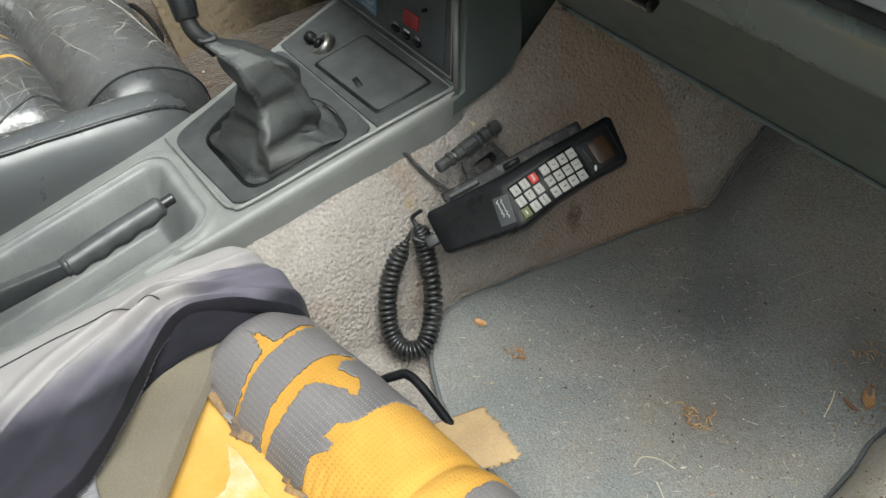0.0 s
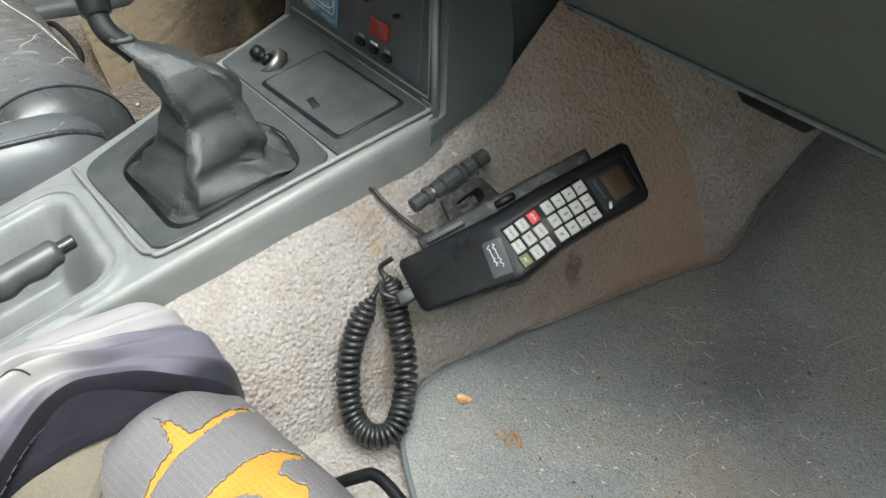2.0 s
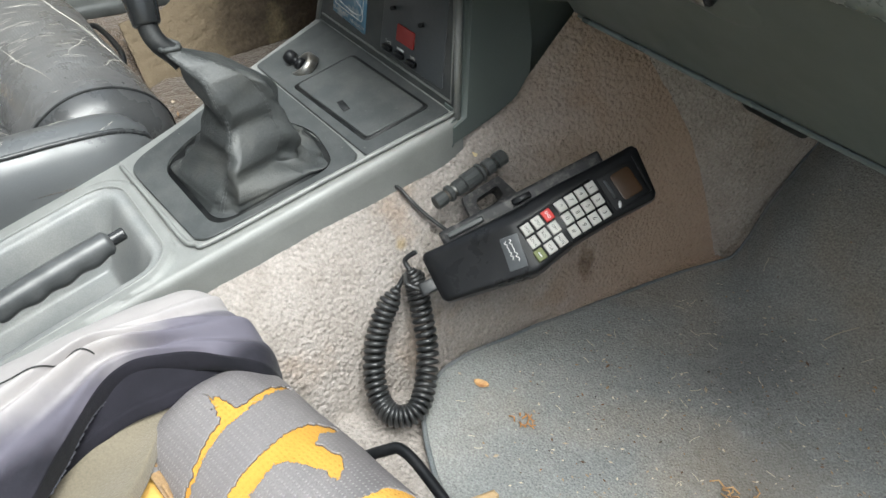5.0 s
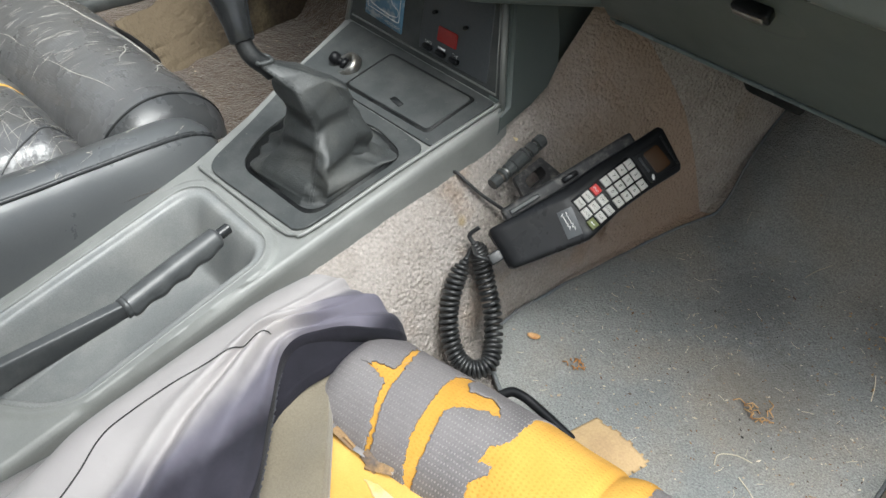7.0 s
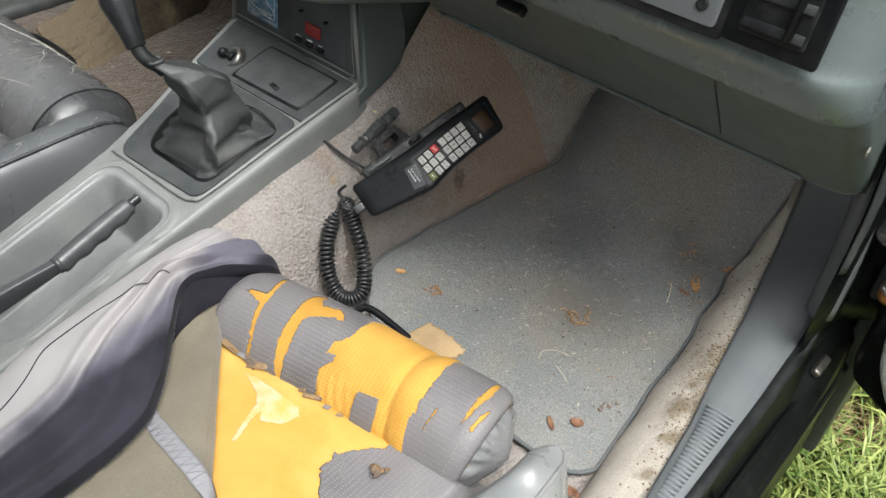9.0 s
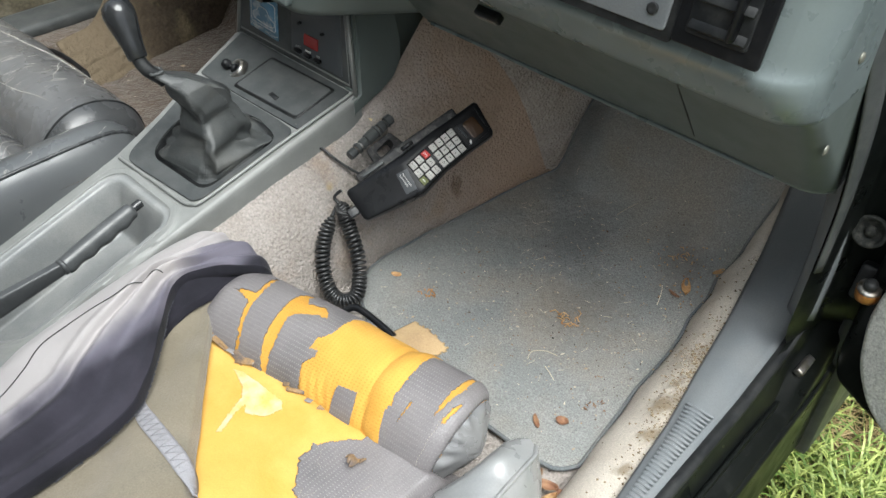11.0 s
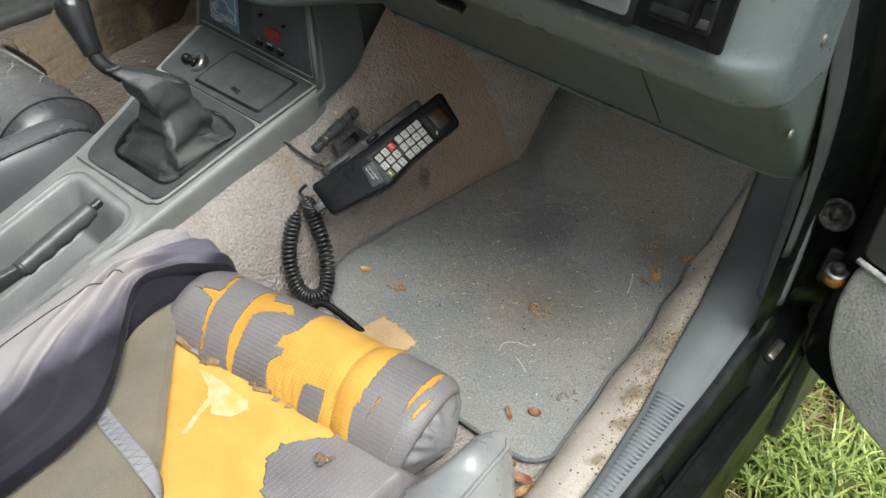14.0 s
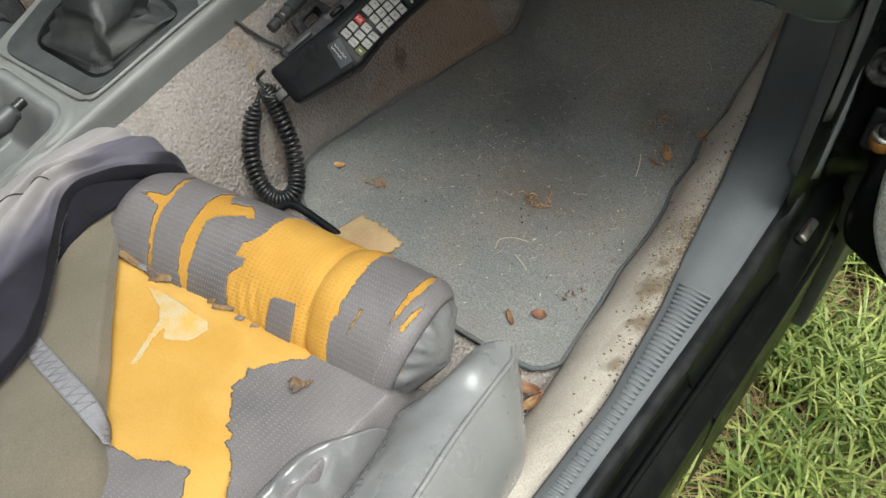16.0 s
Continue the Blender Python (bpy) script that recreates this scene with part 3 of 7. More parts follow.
SILL_X = [(-1.0, 0.178), (0.2, 0.172), (0.32, 0.158), (0.4, 0.143), (0.5, 0.128), (0.62, 0.106), (0.70, 0.088), (1.0, 0.06)]
SILL_Z = [(-1.0, 0.082), (0.4, 0.082), (0.5, 0.09), (0.6, 0.115), (0.7, 0.18), (1.0, 0.36)]


STRIP_X = [(-1.0, 0.096), (0.20, 0.102), (0.25, 0.098), (0.30, 0.091), (0.35, 0.088), (0.40, 0.080), (0.43, 0.080), (0.47, 0.078), (0.51, 0.074), (0.54, 0.067), (0.58, 0.069), (0.61, 0.062), (0.64, 0.068), (0.66, 0.069), (0.70, 0.079), (0.9, 0.083)]


def pan(u, v):
    y = -0.95 + 2.0 * v
    top_x = -0.398 + 0.8 * max(0, y - 0.60)
    drop = 0.014 + 0.018 * smooth(0.43, 0.36, y)
    top_z = max(console_z(y) - drop, 0.05) if y < 0.46 else console_z(0.46) - drop + (y - 0.46) * 1.1
    foot_x = -0.318 + 0.02 * smooth(0.45, 0.7, y) + 0.25 * max(0, y - 0.64)
    fz = floor_z(foot_x, y)
    top_z = max(top_z, fz + 0.02)
    rx, rz = lerp(SILL_X, y), lerp(SILL_Z, y)
    rf = min(rx - 0.012, lerp(STRIP_X, y))
    if u < 0.3:
        t = u / 0.3
        x = top_x - 0.012 + (foot_x - top_x + 0.012) * t
        bulge = 0.023 * math.sin(math.pi * t) * (1 - 0.3 * t)
        z = top_z + (fz - top_z) * t
        x, z = x + bulge * 0.8, z + bulge * 0.5
    elif u < 0.8:
        t = (u - 0.3) / 0.5
        x = foot_x + (rf - foot_x) * t
        z = floor_z(x, y) + 0.03 * (1 - smooth(0, 0.12, t)) * 0.0
    else:
        t = (u - 0.8) / 0.2
        fz2 = floor_z(rf, y)
        x = rf + (rx + 0.01 - rf) * t
        z = fz2 + (max(rz, fz2 + 0.002) - fz2) * (t ** 0.55) + 0.006 * math.sin(math.pi * t)
    w = wob(x, y, z, 60) * 0.0012 + wob(x, y, z, 12) * 0.003
    return (x + 0.3 * w, y, z + w)


def toe_line(u):
    """Where the tunnel's carpet meets the panel on the toe board: the joint leans back towards the top."""
    return (0.532 + 0.153 * min(1, u / 0.3) + 0.95) / 2.0


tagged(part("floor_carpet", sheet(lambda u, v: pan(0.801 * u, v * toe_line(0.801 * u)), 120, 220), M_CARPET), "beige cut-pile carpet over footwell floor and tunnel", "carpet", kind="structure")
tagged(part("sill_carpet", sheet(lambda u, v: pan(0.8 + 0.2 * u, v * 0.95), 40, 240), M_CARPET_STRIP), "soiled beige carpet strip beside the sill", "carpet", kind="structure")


def toe_pan(u, v):
    v0 = toe_line(0.801 * u) - 0.001
    x, y, z = pan(0.801 * u, v0 + (1.001 - v0) * v)
    lift = 0.006 * smooth(0.0, 0.05, v) * smooth(0.45, 0.30, u)
    return (x + lift, y - lift * 0.5, z + lift * 0.5 - 0.001)


tagged(part("toe_carpet", sheet(toe_pan, 150, 60), M_CARPET_TOE), "paler carpet panel folded up the toe board", "carpet", kind="structure")


def drv_pan(u, v):
    y = -0.95 + 1.95 * v
    x = -1.32 + 0.72 * u
    z = 0.0 + max(0, y - 0.62) * 1.1
    z = max(z, 0.14 * smooth(-0.76, -0.64, x), 0.035 * smooth(-1.10, -1.20, x))
    return (x, y, z + wob(x, y, z, 30) * 0.003)


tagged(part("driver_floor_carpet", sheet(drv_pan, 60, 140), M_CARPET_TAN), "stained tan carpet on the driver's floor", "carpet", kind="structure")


def kick_fn(u, v):
    y = 0.285 + 0.75 * v
    x = lerp([(0.28, -1.035), (0.316, -1.046), (0.46, -1.088), (0.6, -1.110), (1.1, -1.15)], y)
    return (x - (0.10 - 0.05 * smooth(0.05, 0.4, v)) * u + 0.004 * wob(y, u, 0, 14), y, -0.006 + u * (0.07 + 0.29 * smooth(0.08, 0.42, v)))


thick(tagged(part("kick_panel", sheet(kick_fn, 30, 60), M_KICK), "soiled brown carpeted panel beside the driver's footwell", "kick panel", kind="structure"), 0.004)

# the door sill: plastic tread, rubber seal, black painted body
sill = base("sill", (0.2, 0.0, 0.05), label="black painted door sill with ribbed grey tread plate", category="door sill", kind="structure")


def tread(u, v):
    y = -0.95 + 1.75 * v
    x0, z0 = lerp(SILL_X, y) - 0.002, lerp(SILL_Z, y) + 0.004
    x1 = lerp([(-1, 0.203), (0.4, 0.199), (0.55, 0.196), (0.8, 0.200), (1, 0.2)], y)
    z1 = lerp([(-1, 0.088), (0.4, 0.088), (0.5, 0.105), (0.65, 0.24), (0.8, 0.42)], y)
    x = x0 + (x1 - x0) * u
    z = z0 + (z1 - z0) * u + 0.006 * math.sin(math.pi * min(1, u * 1.3)) - 0.012 * smooth(0.86, 1, u)
    return (x, y, z)


thick(part("tread_plate", sheet(tread, 16, 170), M_SILL, sill, "grey plastic tread plate", face=(0, 0, 1)), 0.003)
for k in range(130):
    y = 0.352 - k * 0.0061
    x0, x1 = lerp(SILL_X, y) + 0.006, 0.190
    bm = box((x1 - x0, 0.0032, 0.0040), pose((x0 + x1) / 2, y, 0.0922, 0, 2, 6), 0.0009, 1)
    part("rib", bm, M_SILL, sill)


def seal(u, v):
    y = -0.95 + 1.75 * v
    x1 = lerp([(-1, 0.205), (0.4, 0.201), (0.55, 0.199), (0.8, 0.204), (1, 0.2)], y)
    z1 = lerp([(-1, 0.084), (0.4, 0.084), (0.5, 0.10), (0.65, 0.235), (0.8, 0.415)], y)
    a = 2 * math.pi * u
    return (x1 + 0.0075 * math.cos(a), y, z1 - 0.004 + 0.0065 * math.sin(a))


part("door_seal", sheet(seal, 12, 120, close_u=True), M_RUBBER, sill, "black rubber door seal")
SILL_PROFILE = [(0.200, 0.080), (0.209, 0.070), (0.214, 0.052), (0.232, 0.044), (0.243, 0.036), (0.246, 0.018), (0.246, -0.03), (0.238, -0.085), (0.225, -0.105), (0.14, -0.11)]


def sill_skin(u, v):
    y = -0.95 + 1.62 * v
    s = u * (len(SILL_PROFILE) - 1)
    i = min(int(s), len(SILL_PROFILE) - 2)
    (xa, za), (xb, zb) = SILL_PROFILE[i], SILL_PROFILE[i + 1]
    t = s - i
    x, z = xa + (xb - xa) * t, za + (zb - za) * t
    lift = smooth(0.42, 0.70, y)
    return (x - 0.010 * lift, y, z + 0.16 * lift * (1 - u))


part("painted_sill", sheet(sill_skin, 45, 90), M_PAINT, sill, "glossy black painted sill panel")


def rocker(u, v):
    """The painted panel between the tread and the foot of the pillar."""
    y = 0.28 + 0.46 * v
    x1 = lerp([(-1, 0.207), (0.4, 0.204), (0.55, 0.202), (0.8, 0.206)], y)
    z1 = lerp([(-1, 0.080), (0.4, 0.080), (0.5, 0.096), (0.65, 0.230), (0.8, 0.410)], y)
    top, foot = Vector((x1, y, z1)), Vector((0.247, y, 0.03 + 0.02 * v))
    if u < 0.6:
        t = u / 0.6
        p = top.lerp(foot, t)
        return p + Vector((-0.010 * math.sin(math.pi * t), 0, 0.006 * math.sin(2 * math.pi * t)))
    return foot + Vector((0.0, 0, -0.15 * (u - 0.6) / 0.4))


part("rocker_end", sheet(rocker, 30, 50), M_PAINT, sill, "glossy black panel at the pillar's foot")
part("sill_clip", box((0.010, 0.030, 0.010), pose(0.224, 0.508, 0.079, 10, 25, 4), 0.003, 2), M_STEEL, sill, "pale worn clip at the sill's end")
part("flange", tube([(0.222, y, 0.052 + 0.0) for y in np.linspace(-0.9, 0.5, 40)], 0.0035, 6), M_PAINT, sill)
# the ground outside: soil with grass, straw and herbs
GROUND_Z = -0.27


def ground_z(x, y):
    return GROUND_Z + 0.012 * wob(x, y, 0, 9) + 0.006 * wob(x, y, 0, 30)


bm = bmesh.new()
rs = [0.0, 0.1, 0.2, 0.3, 0.45, 0.6, 0.8, 1.1, 1.6, 2.5, 5, 12, 40, 150, 600, 2500]
rings = []
for r in rs:
    if r == 0:
        rings.append([bm.verts.new((0.35, 0.7, ground_z(0.35, 0.7)))])
    else:
        ring = []
        for k in range(48):
            a = 2 * math.pi * k / 48
            x, y = 0.35 + r * math.cos(a), 0.7 + r * math.sin(a)
            ring.append(bm.verts.new((x, y, ground_z(x, y))))
        rings.append(ring)
for a, b in zip(rings, rings[1:]):
    for k in range(48):
        if len(a) == 1:
            bm.faces.new((a[0], b[k], b[(k + 1) % 48]))
        else:
            bm.faces.new((a[k], b[k], b[(k + 1) % 48], a[(k + 1) % 48]))
tagged(part("ground", bm, M_SOIL), "brown soil with thatch under the grass", "ground", kind="structure")


def scatter_blades(name, count, mat, label, category, length, width, lean, area, seed, up=1.0):
    rnd = random.Random(seed)
    verts, faces = [], []
    for _ in range(count):
        x, y = area(rnd)
        z = ground_z(x, y) - 0.004
        h = length * rnd.uniform(0.45, 1.2)
        a, ln = rnd.uniform(0, 2 * math.pi), lean * rnd.uniform(0.3, 1.4)
        d = Vector((math.cos(a), math.sin(a), 0))
        side = Vector((-d.y, d.x, 0)) * width * rnd.uniform(0.6, 1.3) * 0.5
        p0 = Vector((x, y, z))
        p1 = p0 + d * h * 0.25 * ln + Vector((0, 0, h * 0.5 * up))
        p2 = p1 + d * h * 0.45 * ln + Vector((0, 0, h * 0.38 * up * (1.1 - 0.6 * ln)))
        p3 = p2 + d * h * 0.45 * ln + Vector((0, 0, h * 0.12 * up * (1 - 1.6 * ln)))
        i = len(verts)
        verts += [p0 - side, p0 + side, p1 - side, p1 + side, p2 - side * 0.8, p2 + side * 0.8, p3]
        faces += [(i, i + 1, i + 3, i + 2), (i + 2, i + 3, i + 5, i + 4), (i + 4, i + 5, i + 6)]
    me = bpy.data.meshes.new(name)
    me.from_pydata(verts, [], faces)
    me.materials.append(mat)
    return tagged(new(name, me), label, category, kind="stuff")


def patch(rnd):
    while True:
        x, y = rnd.uniform(0.02, 1.1), rnd.uniform(0.1, 1.9)
        if wob(x, y, 3, 7) > rnd.uniform(-0.40, 0.45):
            return x, y


def anywhere(rnd):
    return rnd.uniform(0.02, 1.1), rnd.uniform(0.1, 1.9)


scatter_blades("grass", 22000, M_GRASS, "fresh green lawn grass beside the car", "grass", 0.084, 0.0036, 0.95, patch, 5)
scatter_blades("dry_grass", 22000, M_STRAW, "dry straw-coloured grass among the lawn", "grass", 0.06, 0.002, 1.5, anywhere, 6, 0.4)

verts, faces = [], []
rnd = random.Random(9)
for _ in range(1100):
    x, y = patch(rnd)
    z = ground_z(x, y) + rnd.uniform(0.006, 0.036)
    n0 = rnd.randint(3, 5)
    for k in range(n0):
        a = 2 * math.pi * k / n0 + rnd.uniform(-0.3, 0.3)
        r = rnd.uniform(0.005, 0.013)
        d, t = Vector((math.cos(a), math.sin(a), rnd.uniform(-0.2, 0.35))), Vector((-math.sin(a), math.cos(a), 0))
        i = len(verts)
        c = Vector((x, y, z))
        verts += [c, c + d * r * 0.5 + t * r * 0.32, c + d * r * 0.9 + t * r * 0.28, c + d * r * 1.1, c + d * r * 0.9 - t * r * 0.28, c + d * r * 0.5 - t * r * 0.32]
        faces.append((i, i + 1, i + 2, i + 3, i + 4, i + 5))
me = bpy.data.meshes.new("clover")
me.from_pydata(verts, [], faces)
me.materials.append(M_HERB)
tagged(new("clover", me), "small round-leaved herbs among the grass", "herbs", kind="stuff")

# ---------------------------------------------------------------- cabin shell around the view
# unseen roof piece, ends at y -0.3 to cut light from behind
bm = box((1.50, 0.90, 0.03), pose(-0.64, -0.75, 1.06), 0.01)
tagged(part("ceiling", bm, M_ROOF), "unseen plain grey headliner, blocks light from behind", "ceiling", kind="structure")
bm = box((0.05, 2.0, 0.58), pose(-1.355, -0.1, 0.300), 0.012)
tagged(part("wall_west", bm, M_DOORCARD), "olive-brown cloth driver's door card", "door card", kind="structure")
bm = box((1.75, 0.05, 1.35), pose(-0.55, -1.17, 0.40), 0.01)
tagged(part("wall_south", bm, M_CLOTH), "plain grey cabin rear wall", "wall", kind="structure")
# unseen; tall enough to stop sky light coming in behind the dashboard
bm = box((1.66, 0.05, 0.85), pose(-0.57, 0.985, 0.30), 0.01)
tagged(part("wall_north", bm, M_DARK), "unseen dark bulkhead, keeps sky light off the toe board", "wall", kind="structure")
bm = box((0.085, 1.9, 0.03), pose(-1.290, -0.1, 0.042), 0.012)
tagged(part("trim", bm, M_DARK), "dark plastic sill strip on the driver's side", "sill strip", kind="structure")

# unseen panel, added to block light at the side of the toe board
bm = box((0.03, 0.46, 0.85), pose(0.245, 0.80, 0.30), 0.008)
tagged(part("wall_east", bm, M_DARK), "unseen dark body side, keeps light out of the footwell", "body side", kind="structure")

# hinge pillar at the front of the door opening
pillar = base("hinge_pillar", (0.24, 0.6, 0.2), label="glossy black door pillar with wiring grommet", category="pillar", kind="structure")


def pillar_fn(u, v):
    z = 0.03 + 0.75 * v
    prof = [(0.199, 0.47), (0.206, 0.50), (0.212, 0.535), (0.232, 0.552), (0.26, 0.560), (0.30, 0.585), (0.34, 0.62), (0.36, 0.80)]
    s = u * (len(prof) - 1)
    i = min(int(s), len(prof) - 2)
    t = s - i
    x = prof[i][0] + (prof[i + 1][0] - prof[i][0]) * t
    y = prof[i][1] + (prof[i + 1][1] - prof[i][1]) * t
    return (x - 0.04 * smooth(0.3, 0.8, z), y + 0.10 * smooth(0.16, 0.0, z) - 0.10 * smooth(0.25, 0.75, z), z)


def pillar_trim(u, v):
    z = 0.14 + 0.62 * v
    x0 = 0.180 - 0.016 * smooth(0.2, 0.5, z)
    x1 = 0.212 - 0.026 * smooth(0.2, 0.5, z)
    y = 0.515 - 0.02 * smooth(0.2, 0.5, z)
    return (x0 + (x1 - x0) * u, y - 0.012 * math.sin(math.pi * u), z)


thick(part("pillar_trim", sheet(pillar_trim, 10, 40), M_SILL, pillar, "grey plastic pillar trim", face=(0, -1, 0)), 0.003)


def pillar_edge(u, v):
    """Grey strip on the pillar beside the end of the dashboard."""
    z = 0.235 + 0.47 * v
    p = pillar_fn(u * (0.07 + 0.06 * smooth(0.26, 0.46, z)), (z - 0.03) / 0.75)
    return (p[0] + 0.003 + 0.003 * math.sin(math.pi * u), p[1] - 0.001, z)


thick(part("edge_strip", sheet(pillar_edge, 10, 40), M_DARK, pillar, "dark grey-green plastic strip", face=(1, 0, 0)), 0.002)
# out of view; added to cast soft shade on the dashboard's end
part("windscreen_pillar", tube([(0.215, 0.47, 0.76), (0.155, 0.22, 0.89), (0.075, -0.08, 1.02), (0.045, -0.32, 1.07)], 0.045, 12, squash=0.7), M_PAINT, pillar, "unseen black windscreen pillar, shades the dashboard end")
part("pillar_skin", sheet(pillar_fn, 40, 30), M_PAINT, pillar)
g = frame_pose((0.224, 0.532, 0.268), (1, 0.12, 0), (0, 0.35, 1)) @ Matrix.Diagonal((0.78, 0.78, 1, 1))
part("grommet", lathe([(0.021, 0.0), (0.0232, 0.003), (0.0222, 0.006), (0.0195, 0.0068), (0.0165, 0.0045), (0.0140, 0.0005)], g, 24), M_GROMMET, pillar, "ribbed black rubber grommet")
part("grommet_core", lathe([(0.008, 0.0), (0.008, 0.003), (0.004, 0.005)], g, 14), M_GROMMET, pillar)

hinge = base("door_hinge", (0.255, 0.53, 0.2), label="black door check hinge with a brass bush", category="hinge")
g = frame_pose((0.25, 0.53, 0.205), (1, 0.1, 0), (0, 0.3, 1))
part("bracket", slab(rounded([(-0.020, -0.020), (0.024, -0.020), (0.024, 0.022), (-0.020, 0.022)], 0.006), 0.02, g, 0.003), M_RUBBER, hinge)
g2 = pose(0.250, 0.512, 0.206, 14, 0, 0)
part("bush", lathe([(0.0118, 0.0), (0.0125, 0.002), (0.0125, 0.012), (0.011, 0.0135)], g2, 20), M_BRASS, hinge, "orange brass bush")
part("washer", lathe([(0.0122, 0.0136), (0.0122, 0.0155), (0.008, 0.016)], g2, 20), M_STEEL, hinge)
part("pin", lathe([(0.007, 0.0162), (0.0075, 0.021), (0.0065, 0.024), (0.003, 0.025)], g2, 14), M_RUBBER, hinge)

# the open door
door = base("door_1", (0.33, 0.45, 0.2), label="open black car door with grey cloth card", category="car door", kind="structure")
DOOR = frame_pose((0.262, 0.50, 0.0), (0.95, -0.31, 0), (0, 0, 1))


def dp(a, b, c=0.0):
    return tuple(DOOR @ Vector((a, b, c)))


outline = rounded([(-0.022, 0.62), (-0.022, 0.20), (-0.021, 0.105), (-0.012, 0.076), (0.05, 0.064), (0.09, 0.058), (0.17, 0.036), (0.40, -0.01), (1.0, -0.04), (1.0, 0.62)], 0.02, 6)
part("door_shell", slab(outline, 0.09, DOOR @ pose(0, 0, -0.012), 0.012, 3), M_PAINT, door, "glossy black door shell")
outline = rounded([(0.004, 0.250), (-0.001, 0.19), (0.012, 0.13), (0.04, 0.090), (0.08, 0.072), (0.165, 0.052), (0.40, 0.02), (0.97, 0.0), (0.97, 0.225)], 0.02, 6)
part("door_cloth", slab(outline, 0.014, DOOR @ pose(0, 0, 0.002), 0.008, 3), M_CLOTH, door, "grey woven cloth door card")
outline = rounded([(0.0, 0.60), (0.003, 0.257), (0.97, 0.232), (0.97, 0.60)], 0.012, 5)
part("door_upper", slab(outline, 0.014, DOOR @ pose(0, 0, 0.001), 0.005, 2), M_DARK, door, "smooth dark grey upper panel")
part("piping", tube(spline([dp(0.004, 0.2535, 0.003), dp(0.3, 0.246, 0.004), dp(0.97, 0.228, 0.003)], 20), 0.0034, 8), M_CLOTH, door)
# ---------------------------------------------------------------- dashboard
dash = base("dashboard", (-0.2, 0.6, 0.33), label="grey-green moulded plastic dashboard with glove box", category="dashboard")
LIP, LEDGE_Y, LEDGE_Z = (0.457, 0.330), 0.340, 0.458
END_W = 0.190


def round_end(y, s, x0=-0.345, END_R=0.048):
    """Plan of the dashboard: straight across, then round the corner and forward along its end."""
    END_X = END_W - END_R
    straight = END_X - x0
    arc = END_R * math.pi / 2
    total = straight + arc + 0.16
    d = s * total
    if d < straight:
        return x0 + d, y
    if d < straight + arc:
        a = (d - straight) / END_R
        return END_X + END_R * math.sin(a), min(y + END_R * (1 - math.cos(a)), max(y, 0.478))
    return END_X + END_R, min(y + END_R + d - straight - arc, max(y, 0.478))


def profile_sheet(profile, name, mat, label, nu=130, nv=24, x0=-0.345, s0=0.0, s1=1.0, radius=0.048):
    pts = spline([(0, p[0], p[1]) for p in profile], nv)

    def fn(u, v):
        p = pts[round(v * nv)]
        x, y = round_end(p.y, s0 + (s1 - s0) * u, x0, radius(p.z) if callable(radius) else radius)
        return (x, y, p.z)
    return part(name, sheet(fn, nu, nv), mat, dash, label)


LOWER = [(0.60, 0.36), (0.50, 0.338), (0.462, 0.3265), LIP, (0.448, 0.338), (0.40, 0.391), (0.352, 0.443), (0.338, 0.459), (0.337, 0.466)]
low_r = lambda z: 0.022 + 0.010 * smooth(0.46, 0.36, z)
profile_sheet(LOWER, "glove_panel", M_DASH, "dark grey-green lower panel", nu=170, nv=48, radius=low_r)
UPPER = [(0.345, 0.4655), (0.322, 0.4655), (0.307, 0.470), (0.297, 0.482), (0.289, 0.497), (0.2865, 0.508), (0.291, 0.520), (0.300, 0.56), (0.312, 0.62), (0.335, 0.672), (0.40, 0.69), (0.70, 0.70), (0.95, 0.70)]
UP_R = lambda z: 0.036 + 0.012 * smooth(0.48, 0.52, z)
profile_sheet(UPPER, "upper_fascia", M_LEDGE, "blue-grey upper fascia with a rolled ledge", nv=72, radius=UP_R, s1=0.705)
profile_sheet(UPPER, "end_panel", M_LEDGE, "rounded blue-grey end of the dashboard", nu=50, nv=72, radius=UP_R, s0=0.705)
gv = lambda z: LIP[0] + (LEDGE_Y - LIP[0]) * (z - LIP[1]) / (LEDGE_Z - LIP[1])
# paler tube draws the highlight along the panel's lower edge
part("lip", tube([(x, LIP[0] - 0.002, LIP[1] - 0.0015) for x in np.linspace(-0.335, 0.135, 40)], 0.0022, 8), M_LEDGE, dash, "lower lip, edge highlight put into a paler colour")
part("lid_gap", tube(spline([(0.065, gv(0.460) - 0.0005, 0.460), (0.060, gv(0.427) - 0.0005, 0.427), (0.055, gv(0.386) - 0.0005, 0.386), (0.050, gv(0.344) - 0.0005, 0.344)], 24), 0.0015, 6), M_RUBBER, dash, "black gap beside the glove box lid")
part("duct", slab(rounded([(-0.238, 0.345), (-0.235, 0.278), (-0.226, 0.268), (-0.165, 0.267), (-0.150, 0.345)], 0.005), 0.03, frame_pose((0, 0.552, 0), (1, 0, 0), (0, 0, 1)), 0.003), M_RUBBER, dash, "black heater duct under the glove box")
# latch of the glove box in its shallow dish
GL = frame_pose((-0.160, gv(0.432), 0.432), (1, 0, 0), (0, LEDGE_Y - LIP[0], LEDGE_Z - LIP[1]))
part("latch_dish", lathe([(0.001, 0.0012), (0.02, 0.0014), (0.024, 0.001), (0.0255, 0.0)], GL @ pose(0.006, -0.010, 0) @ Matrix.Diagonal((1.5, 0.9, 1, 1)), 28), M_DASH, dash)
lt = part("latch", box((0.032, 0.012, 0.011), GL @ pose(0, 0.004, 0.006), 0.004, 3), M_BLACK, dash, "glossy black glove box latch")
